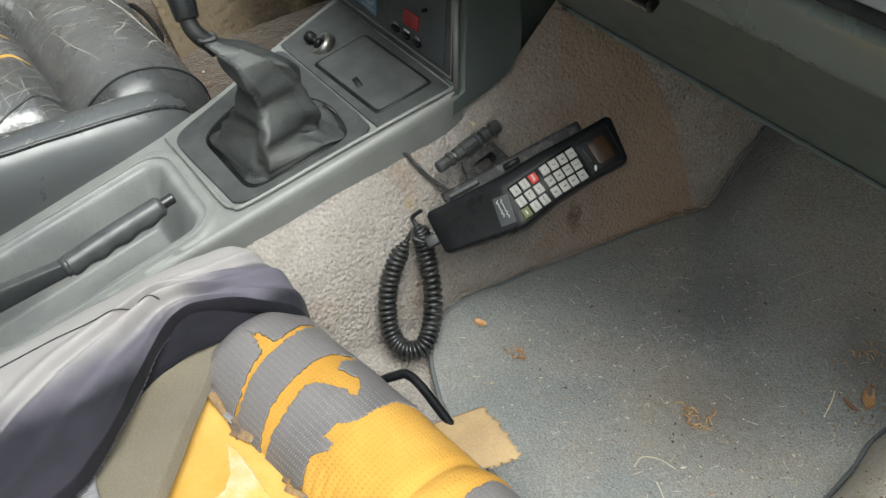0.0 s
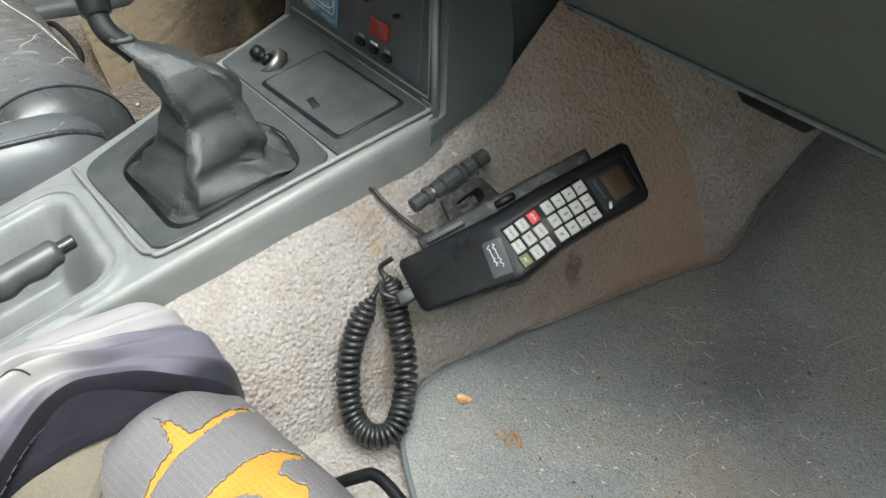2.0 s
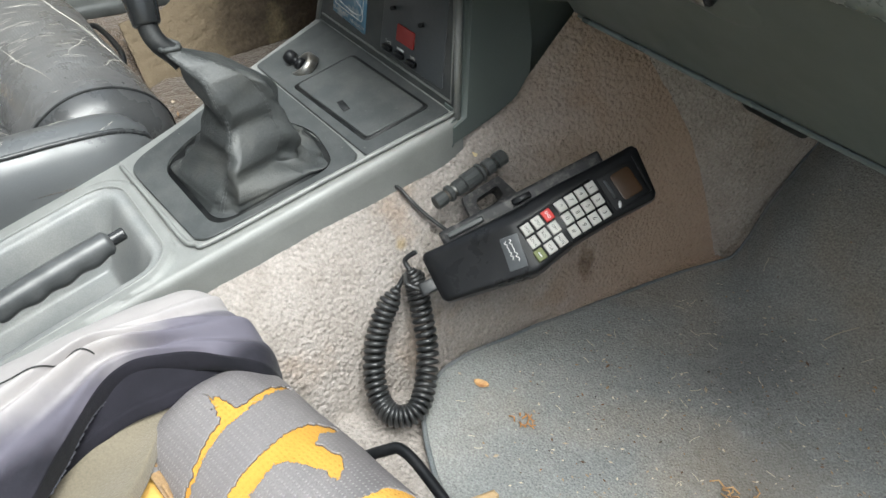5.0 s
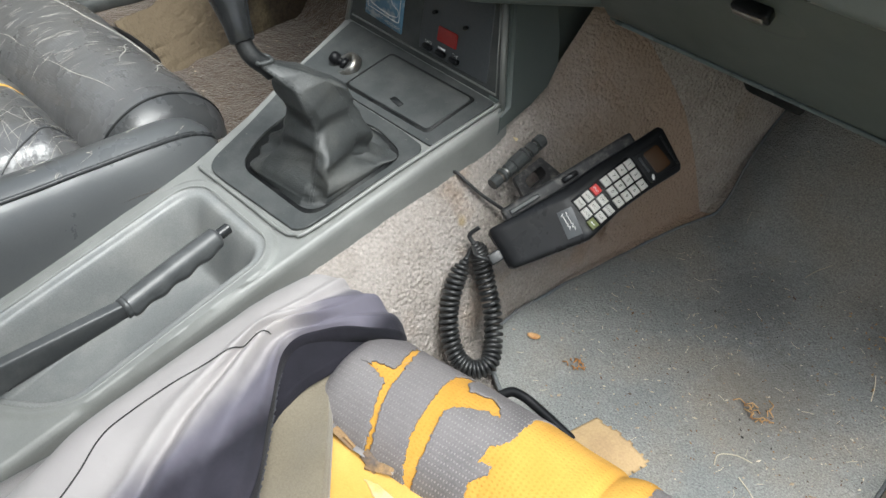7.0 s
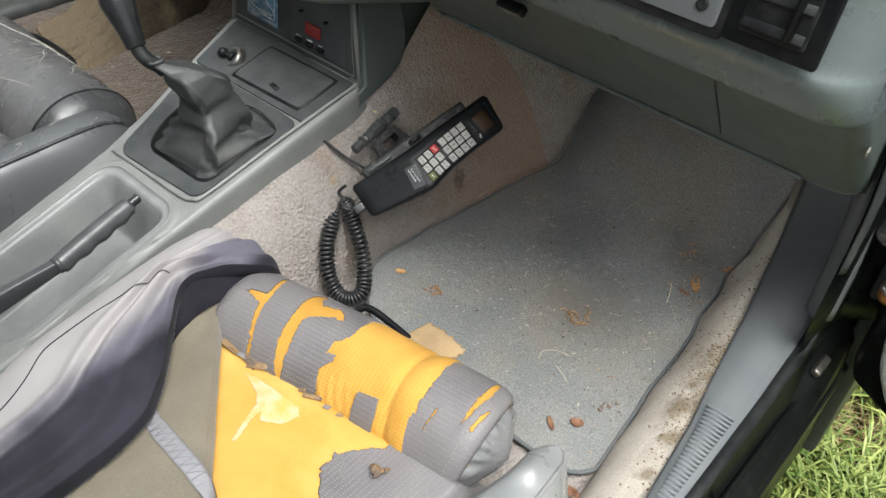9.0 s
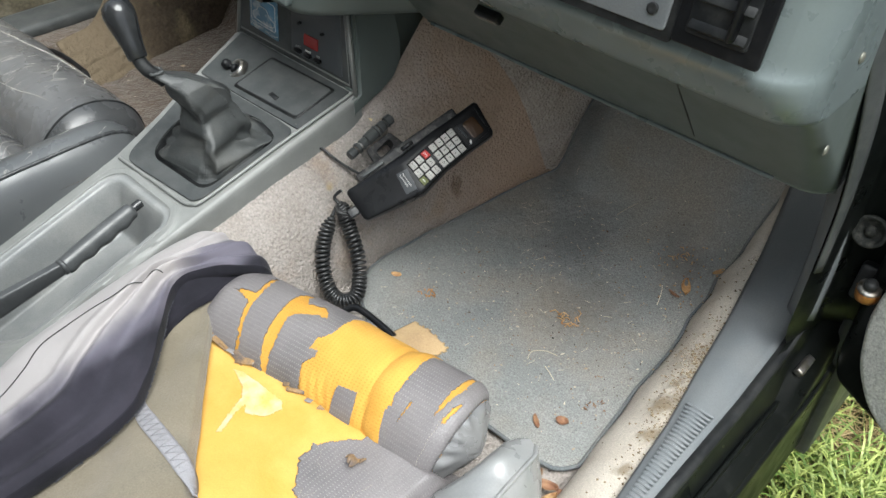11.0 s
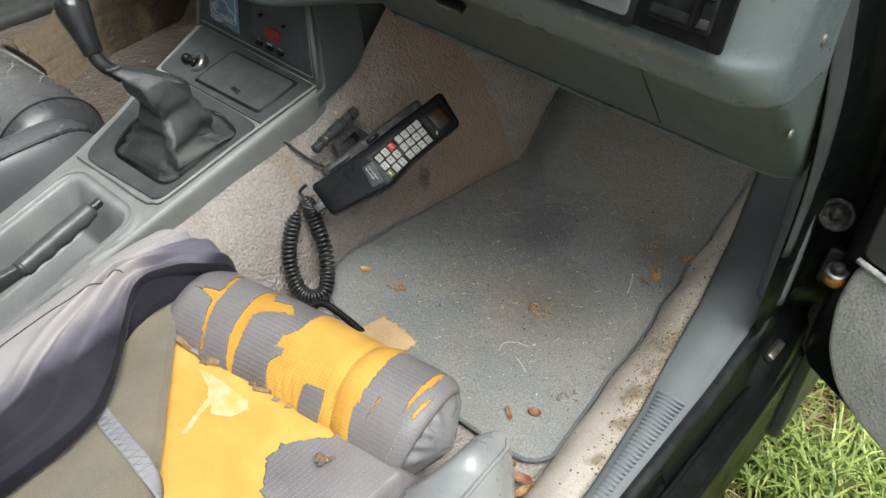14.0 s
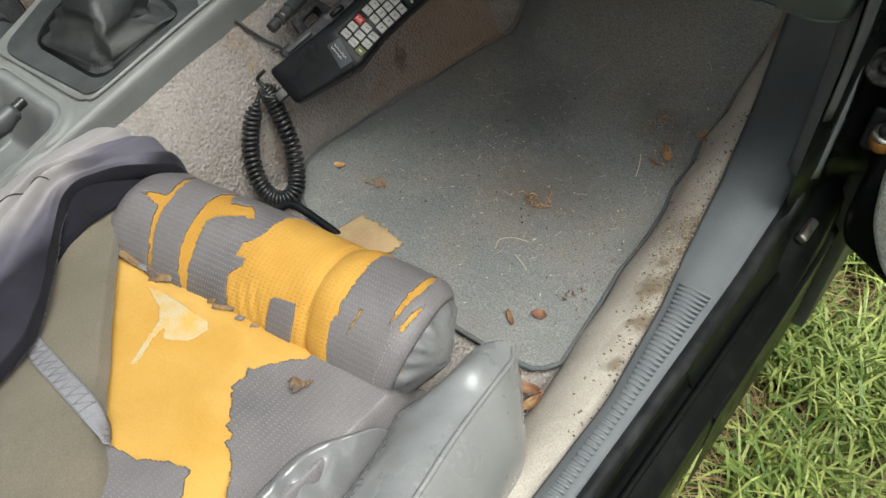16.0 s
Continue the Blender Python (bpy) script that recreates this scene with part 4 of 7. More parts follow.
part("latch_plate", box((0.026, 0.007, 0.001), GL @ pose(-0.001, 0.003, 0.0118), 0.0004, 1), M_STEEL, lt)
# end vent
VENT = frame_pose((0.118, 0.2925, 0.567), (1, 0.0, 0), (0, 0.21, 0.98))
vent = part("vent_frame", slab(rounded([(-0.036, -0.050), (0.036, -0.050), (0.036, 0.075), (-0.036, 0.075)], 0.004), 0.004, VENT @ pose(0, 0, 0.004), 0.0012), M_BLACK, dash, "black vent surround")
part("vent_well", slab(rounded([(-0.026, -0.040), (0.024, -0.040), (0.024, 0.070), (-0.026, 0.070)], 0.003), 0.002, VENT @ pose(0, 0, 0.0052), 0.0006), M_RUBBER, vent, "dark vent opening")
for k in range(5):
    part("vent_slat", box((0.046, 0.003, 0.014), VENT @ pose(-0.001, -0.030 + 0.021 * k, 0.004, 62, 0, 0), 0.0008, 1), M_RUBBER, vent)
part("vent_divider", box((0.004, 0.10, 0.012), VENT @ pose(0.012, 0.015, 0.010), 0.001, 1), M_BLACK, vent)
# switch plate beside the vent
SW = frame_pose((-0.03, 0.2925, 0.562), (1, 0, 0), (0, 0.21, 0.98))
sw = part("fascia_insert", slab(rounded([(-0.22, -0.042), (0.105, -0.042), (0.105, 0.075), (-0.22, 0.075)], 0.005), 0.003, SW @ pose(0, 0, 0.0035), 0.001), M_SILL, dash, "flat blue-grey fascia insert")
part("insert_border", slab(rounded([(-0.226, -0.049), (0.112, -0.049), (0.112, 0.08), (-0.226, 0.08)], 0.006), 0.003, SW @ pose(0, 0, 0.0022), 0.001), M_RUBBER, sw)
part("insert_screw", lathe([(0.0048, 0.0), (0.0048, 0.0015), (0.0036, 0.002), (0.0015, 0.0012)], SW @ pose(0.091, -0.028, 0.0035), 16), M_RUBBER, sw)
for y, z in ((0.384, 0.421), (0.385, 0.506)):
    part("end_screw", lathe([(0.0050, 0.0), (0.0050, 0.0008), (0.0034, 0.0020), (0.001, 0.0022)], frame_pose((END_W, y, z), (0, 1, 0), (0, 0, 1)), 16), M_SCREW, dash, "dull trim screw")

# centre stack over the console
stack_plan = rounded([(-0.74, 0.335), (-0.452, 0.328), (-0.425, 0.345), (-0.338, 0.452), (-0.338, 0.62), (-0.74, 0.62)], 0.014, 4)
part("centre_housing", slab(stack_plan, 0.355, pose(0, 0, 0.695), 0.010, 3), M_DASH, dash, "dark grey-green centre housing")
part("tunnel_cover", box((0.225, 0.20, 0.17), pose(-0.545, 0.52, 0.28), 0.006), M_DASH, dash, "dark cover under the centre housing")
SF = frame_pose((-0.59, 0.3325, 0.50), (1, -0.024, 0), (0, 0, 1))
fr = bmesh.new()
for (a, b, c, d) in ((-0.135, -0.148, 0.135, -0.132), (-0.135, -0.132, -0.118, 0.15), (0.118, -0.132, 0.135, 0.15)):
    box((c - a, d - b, 0.012), SF @ pose((a + c) / 2, (b + d) / 2, 0.004), 0.004, 2, fr)
stf = part("stack_frame", fr, M_LEDGE, dash, "raised blue-grey frame")
part("radio_face", slab([(-0.118, -0.131), (0.118, -0.131), (0.118, 0.15), (-0.118, 0.15)], 0.004, SF @ pose(0, 0, 0.003), 0.0008), M_BLACK, dash, "black radio face")
for k in range(5):
    part("radio_button", box((0.014, 0.009, 0.006), SF @ pose(0.02 + 0.019 * k, -0.105 + 0.004 * (k % 2), 0.005), 0.0015, 1), M_DARK, stf)
for row in range(3):
    for k in range(9):
        part("radio_button", box((0.0095, 0.0065, 0.007), SF @ pose(-0.102 + 0.0125 * k + 0.004 * row, -0.092 + 0.0135 * row, 0.005, 0, 0, 0), 0.0013, 1), (M_DARK, M_BLACK, M_STEEL)[(k * 2 + row) % 3], stf)
part("radio_trim", box((0.10, 0.003, 0.003), SF @ pose(-0.02, -0.1155, 0.004), 0.0008, 1), M_STEEL, stf)
for k in range(4):
    part("radio_print", box((0.011, 0.002, 0.0006), SF @ pose(0.02 + 0.022 * k, -0.120, 0.0034)), M_PRINT, stf)

# unseen driver's half of the dashboard, added to shade the driver's floor
bm = slab(rounded([(-1.33, 0.40), (-0.745, 0.40), (-0.745, 0.98), (-1.33, 0.98)], 0.02, 4), 0.27, pose(0, 0, 0.70), 0.015, 3)
part("driver_side_panel", bm, M_DASH, dash, "unseen dark panel, shades the driver's floor")

# ---------------------------------------------------------------- centre console
console = base("centre_console", (-0.5, 0.1, 0.06), label="grey-green plastic centre console with gear plate and handbrake tub", category="console")
XL = [(-0.5, -0.600), (0.05, -0.602), (0.12, -0.606), (0.2, -0.622), (0.29, -0.650), (0.388, -0.676)]
XR = [(-0.5, -0.428), (0.1, -0.413), (0.388, -0.402)]


def rrect(x, y, cx, cy, hx, hy, r):
    dx, dy = abs(x - cx) - hx + r, abs(y - cy) - hy + r
    return math.hypot(max(dx, 0), max(dy, 0)) + min(max(dx, dy), 0) - r


TUB = (-0.503, -0.0235, 0.073, 0.1335, 0.03)


def tub_d(x, y):
    return rrect(x + 0.02 * y, y - 0.67 * (x + 0.49) * smooth(0.02, -0.12, y), *TUB)


def con_top(u, v):
    y = -0.48 + 0.868 * v
    xl, xr, z = lerp(XL, y), lerp(XR, y), console_z(y)
    if u < 0.08:
        t = u / 0.08
        return (xl, y, z - 0.16 * (1 - t) - 0.004)
    if u > 0.92:
        t = (u - 0.92) / 0.08
        return (xr + 0.004 * t, y, z - 0.003 - 0.075 * t)
    t = (u - 0.08) / 0.84
    x = xl + (xr - xl) * t
    e = min(x - xl, xr - x)
    z -= 0.004 * (1 - smooth(0, 0.005, e))
    d = tub_d(x, y)
    z += 0.0032 * smooth(0.0115, 0.0090, d)
    return (x, y, z)


def con_keep(u, v):
    y = -0.48 + 0.868 * v
    if u < 0.08 or u > 0.92:
        return True
    xl, xr = lerp(XL, y), lerp(XR, y)
    return tub_d(xl + (xr - xl) * (u - 0.08) / 0.84, y) > 0.0


part("body", sheet(con_top, 130, 330, keep=con_keep), M_TRIM, console, sharp=40)


def tub_fn(u, v):
    x, y = TUB[0] - 0.085 + 0.17 * u, -0.225 + 0.36 * v
    d = tub_d(x, y)
    depth = 0.003 * smooth(0.002, -0.003, d) + 0.069 * smooth(-0.008, -0.030, d)
    return (x, y, console_z(y) + 0.0030 - depth)


part("handbrake_tub", sheet(tub_fn, 80, 150, keep=lambda u, v: tub_d(TUB[0] - 0.085 + 0.17 * u, -0.225 + 0.36 * v) < 0.004), M_TUB, console, "grey recessed handbrake tub")
bead = []
for k in range(120):
    a = 2 * math.pi * k / 120
    lo, hi = 0.02, 0.3
    for _ in range(30):
        m_ = (lo + hi) / 2
        if tub_d(TUB[0] + m_ * math.cos(a), TUB[1] + m_ * math.sin(a)) < 0.001:
            lo = m_
        else:
            hi = m_
    x, y = TUB[0] + lo * math.cos(a), TUB[1] + lo * math.sin(a)
    bead.append((x, y, console_z(y) + 0.0026))
part("tub_rim", tube(bead + bead[:1], 0.0012, 8), M_TRIM, console, "rounded rim of the tub")
CT = frame_pose((0, 0, console_z(0)), (1, 0, 0), (0, 1, 0.27))      # the sloping top: local x across, y along


def on_top(pts):
    k = math.hypot(1, 0.27)
    return [(x, y * k) for x, y in pts]


plate_out = on_top([(-0.586, 0.126), (-0.432, 0.132), (-0.420, 0.292), (-0.636, 0.288), (-0.606, 0.2)])


def slab_with_hole(outer, hole, t, m, mat, name, parent, label):
    bm = bmesh.new()
    n = len(hole)
    o = []
    cx, cy = sum(p[0] for p in hole) / n, sum(p[1] for p in hole) / n
    for hx, hy in hole:                     # outer point on the ray from the hole's centre
        best = None
        for i in range(len(outer)):
            (ax, ay), (bx, by) = outer[i - 1], outer[i]
            dx, dy, ex, ey = hx - cx, hy - cy, bx - ax, by - ay
            den = dx * ey - dy * ex
            if abs(den) < 1e-12:
                continue
            s = ((ax - cx) * ey - (ay - cy) * ex) / den
            q = ((ax - cx) * dy - (ay - cy) * dx) / den
            if s > 0 and -1e-6 <= q <= 1 + 1e-6 and (best is None or s < best):
                best = s
        o.append((cx + (hx - cx) * best, cy + (hy - cy) * best))
    rows = []
    for z, ring in ((-t, o), (-0.0008, o), (0, [(cx + (x - cx) * 0.992, cy + (y - cy) * 0.992) for x, y in o]), (0, hole), (-t - 0.012, [(cx + (x - cx) * 0.97, cy + (y - cy) * 0.97) for x, y in hole])):
        rows.append([bm.verts.new((x, y, z)) for x, y in ring])
    for a, b in zip(rows, rows[1:]):
        for k in range(n):
            bm.faces.new((a[k], a[(k + 1) % n], b[(k + 1) % n], b[k]))
    bm.transform(m)
    return part(name, bm, mat, parent, label, sharp=30)


hole = rounded(on_top([(-0.556, 0.150), (-0.438, 0.153), (-0.430, 0.268), (-0.49, 0.279), (-0.583, 0.245), (-0.578, 0.190)]), 0.02, 10)
slab_with_hole(rounded(plate_out, 0.022, 10), hole, 0.003, CT @ pose(0, 0, 0.0032), M_DARK, "gear_plate", console, "dark grey gear plate")
part("boot_well", slab(rounded(on_top([(-0.575, 0.145), (-0.43, 0.148), (-0.424, 0.278), (-0.590, 0.270)]), 0.02), 0.002, CT @ pose(0, 0, 0.0007)), M_RUBBER, console)
part("tray_plate", slab(rounded(on_top([(-0.638, 0.290), (-0.4195, 0.294), (-0.414, 0.381), (-0.658, 0.381)]), 0.004), 0.003, CT @ pose(0, 0, 0.0030), 0.0008), M_DARK, console, "dark grey tray surround")
tl = part("tray_lid", slab(rounded(on_top([(-0.567, 0.302), (-0.440, 0.307), (-0.437, 0.369), (-0.566, 0.366)]), 0.006), 0.003, CT @ pose(0, 0, 0.0052), 0.0010), M_DARK, console, "dark hinged tray lid")
part("lid_slot", box((0.018, 0.007, 0.002), CT @ pose(-0.498, 0.316 * 1.036, 0.0052, 0, 0, -8), 0.0006, 1), M_RUBBER, tl, "black lid catch")
part("lid_shadow_gap", slab(rounded(on_top([(-0.5706, 0.2984), (-0.4364, 0.3034), (-0.4334, 0.3726), (-0.5696, 0.3696)]), 0.007), 0.002, CT @ pose(0, 0, 0.0034)), M_RUBBER, tl)
# rim line round the plates
part("rim_bead", tube(spline([(-0.590, 0.121, console_z(0.121) + 0.003), (-0.512, 0.124, console_z(0.124) + 0.003), (-0.450, 0.1255, console_z(0.1255) + 0.003), (-0.434, 0.131, console_z(0.131) + 0.003), (-0.4255, 0.147, console_z(0.147) + 0.003), (-0.419, 0.26, console_z(0.26) + 0.003), (-0.409, 0.381, console_z(0.381) + 0.003)], 60), 0.0024, 6), M_TRIM, console)

# upright fascia of the console
FASC = frame_pose((-0.54, 0.3845, 0.224), (1, 0, 0), (0, 0.11, 0.99))
part("fascia", slab([(-0.128, 0.0), (0.132, 0.0), (0.108, 0.115), (-0.115, 0.115)], 0.02, FASC @ pose(0, 0, 0.001), 0.0008), M_DARK, console, "dark upright console fascia")
rim = bmesh.new()
for a, b in (((0.134, -0.004), (0.108, 0.115)), ((-0.130, -0.004), (-0.116, 0.115)), ((-0.130, -0.003), (0.134, -0.003))):
    p, q = FASC @ Vector((*a, 0.001)), FASC @ Vector((*b, 0.001))
    tube([p, q], 0.0034, 8, rim)
part("fascia_rim", rim, M_TRIM, console, "grey-green rim of the fascia")
part("fascia_bead", tube([FASC @ Vector((-0.122, 0.008, 0.001)), FASC @ Vector((0.122, 0.008, 0.001)), FASC @ Vector((0.104, 0.11, 0.001))], 0.0014, 6), M_TRIM, console)
ck = part("clock_panel", slab(rounded([(-0.002, 0.014), (0.107, 0.014), (0.098, 0.10), (-0.002, 0.10)], 0.004), 0.002, FASC @ pose(0, 0, 0.0022), 0.0008), M_LABEL, console, "dark trip clock panel")
part("clock_display", slab(rounded([(0.026, 0.033), (0.056, 0.033), (0.056, 0.050), (0.026, 0.050)], 0.002), 0.002, FASC @ pose(0, 0, 0.0036), 0.0005), M_REDGLASS, ck, "red clock display")
for k in range(3):
    p = (0.014 + 0.0215 * k, 0.0205)
    part("clock_button", box((0.0135, 0.0055, 0.006), FASC @ pose(p[0], p[1], 0.004), 0.001, 1), M_BLACK, ck)
for k, word in ((0, "DATE"), (2, "TIME")):
    cu = bpy.data.curves.new("word", "FONT")
    cu.body, cu.size, cu.align_x, cu.align_y = word, 0.0042, "CENTER", "CENTER"
    t = bpy.data.objects.new("word", cu)
    scene.collection.objects.link(t)
    scene.view_layers[0].update()
    me = bpy.data.meshes.new_from_object(t.evaluated_get(bpy.context.evaluated_depsgraph_get()))
    bpy.data.objects.remove(t)
    b2 = bmesh.new()
    b2.from_mesh(me)
    b2.transform(FASC @ pose(0.014 + 0.0215 * k, 0.0262, 0.0034))
    part("button_word", b2, M_PRINT, ck)
part("button_word", box((0.0115, 0.0024, 0.0004), FASC @ pose(0.0355, 0.0262, 0.0034)), M_PRINT, ck)
for k in range(2):
    part("clock_knob", lathe([(0.0022, 0), (0.0022, 0.005), (0.001, 0.006)], FASC @ pose(0.018 + 0.048 * k, 0.062, 0.002), 10), M_RUBBER, ck)


def word(text, size, m, mat, parent):
    """A printed word in the built-in letters."""
    cu = bpy.data.curves.new("word", "FONT")
    cu.body, cu.size, cu.align_x, cu.align_y = text, size, "CENTER", "CENTER"
    t = bpy.data.objects.new("word", cu)
    scene.collection.objects.link(t)
    scene.view_layers[0].update()
    me = bpy.data.meshes.new_from_object(t.evaluated_get(bpy.context.evaluated_depsgraph_get()))
    bpy.data.objects.remove(t)
    b2 = bmesh.new()
    b2.from_mesh(me)
    b2.transform(m)
    return part("print", b2, mat, parent)


stk = part("sticker", slab(rounded([(-0.098, 0.020), (-0.032, 0.016), (-0.034, 0.072), (-0.098, 0.076)], 0.002), 0.001, FASC @ pose(0, 0, 0.0022)), M_BLUE, console, "blue and white printed label")
word("HEADLIGHT", 0.0052, FASC @ pose(-0.047, 0.0215, 0.0026, 0, 0, -3), M_PRINT, stk)
word("BRAKE LIGHT", 0.0052, FASC @ pose(-0.081, 0.0245, 0.0026, 0, 0, -3), M_PRINT, stk)
for ring in ([(-0.090, 0.036), (-0.074, 0.033), (-0.052, 0.031), (-0.040, 0.034), (-0.041, 0.042), (-0.052, 0.045), (-0.058, 0.055), (-0.076, 0.056), (-0.082, 0.047), (-0.090, 0.045)],
             [(-0.094, 0.030), (-0.038, 0.027), (-0.039, 0.066), (-0.094, 0.070)]):
    path = [FASC @ Vector((x, y, 0.0026)) for x, y in rounded(ring, 0.004, 4)]
    part("print", tube(path + path[:1], 0.0005, 5), M_PRINT, stk)
unit = part("cassette_unit", box((0.094, 0.018, 0.034), FASC @ pose(-0.066, 0.094, 0.018, -8, 0, -4), 0.002, 2), M_BLACK, console, "black unit with a chromed front")
part("unit_front", box((0.090, 0.015, 0.003), FASC @ pose(-0.066, 0.094, 0.0360, -8, 0, -4), 0.001, 1), M_STEEL, unit, "worn metal front edge")
for k in range(4):
    part("unit_button", box((0.013, 0.008, 0.004), FASC @ pose(-0.098 + 0.021 * k, 0.0965 - 0.0015 * k, 0.0385, -8, 0, -4), 0.001, 1), M_BLACK, unit)
# cheek at the front of the console
cheek = bmesh.new()
out = [(0.372, 0.178), (0.380, 0.196), (0.425, 0.212), (0.452, 0.226), (0.470, 0.246), (0.474, 0.275), (0.468, 0.335), (0.40, 0.335), (0.386, 0.226), (0.372, 0.218)]
f = cheek.faces.new([cheek.verts.new((-0.400, y, z)) for y, z in out])
r = bmesh.ops.extrude_face_region(cheek, geom=[f])
bmesh.ops.translate(cheek, verts=[v for v in r["geom"] if isinstance(v, bmesh.types.BMVert)], vec=(-0.03, 0, 0))
bmesh.ops.bevel(cheek, geom=cheek.edges[:], offset=0.004, segments=2, affect="EDGES")
for v in cheek.verts:                          # leans in with the fascia's edge
    v.co.x -= 0.20 * max(0, v.co.z - 0.224)
part("cheek", cheek, M_DASH, console, "dark side cheek", sharp=50)
# cigarette lighter
M_SOCKET = material("dusty_socket_metal", (0.26, 0.26, 0.25), 0.36, metal=0.85, second=(0.20, 0.18, 0.15), mix_scale=160, grain=0.3, grain_scale=900, rough_var=0.15)
LG = frame_pose((-0.594, 0.322, console_z(0.322) + 0.004), (0.93, -0.1, 0.27), (-0.094, 0.755, 0.605))
lg = part("lighter_socket", lathe([(0.0175, -0.006), (0.0165, 0.001), (0.0150, 0.004), (0.0120, 0.0045), (0.0100, 0.003), (0.0085, 0.001), (0.0075, -0.004)], LG, 28), M_SOCKET, console, "dusty dark metal lighter socket")
lk = lathe([(0.0070, -0.003), (0.0070, 0.002), (0.0042, 0.003), (0.0040, 0.007), (0.0068, 0.0085), (0.0074, 0.014), (0.0062, 0.018), (0.002, 0.019)], LG @ pose(-0.0035, 0.0, 0.002, 0, -42, 0), 20)
part("lighter_knob", lk, M_BLACK, lg, "black lighter knob")

# ---------------------------------------------------------------- gear lever
gear = base("gear_lever", (-0.505, 0.21, 0.18), label="black gear lever with creased leather boot", category="gear lever")
BOOT_TOP, BOOT_MID = Vector((-0.510, 0.170, 0.288)), Vector((-0.503, 0.205, 0.225))
hole3 = [CT @ Vector((x, y, 0.0)) for x, y in rounded(on_top([(-0.556, 0.150), (-0.438, 0.153), (-0.430, 0.268), (-0.49, 0.279), (-0.583, 0.245), (-0.578, 0.190)]), 0.022, 15)]
NB = len(hole3)


BOOT_RINGS = [  # height above the plate, centre x, y, spread x, y
    (0.0006, -0.505, 0.212, 0.925, 0.925), (0.0030, -0.504, 0.212, 0.925, 0.925), (0.0065, -0.502, 0.211, 0.90, 0.90), (0.009, -0.499, 0.209, 0.84, 0.84), (0.016, -0.496, 0.209, 0.77, 0.77), (0.024, -0.494, 0.209, 0.70, 0.70),
    (0.034, -0.493, 0.210, 0.625, 0.62), (0.047, -0.494, 0.212, 0.545, 0.55), (0.061, -0.496, 0.212, 0.475, 0.485), (0.074, -0.498, 0.209, 0.45, 0.46), (0.088, -0.501, 0.203, 0.42, 0.43), (0.099, -0.502, 0.194, 0.35, 0.36), (0.110, -0.509, 0.179, 0.24, 0.25), (0.117, -0.5165, 0.1655, 0.145, 0.145), (0.122, -0.5195, 0.1615, 0.126, 0.126)]


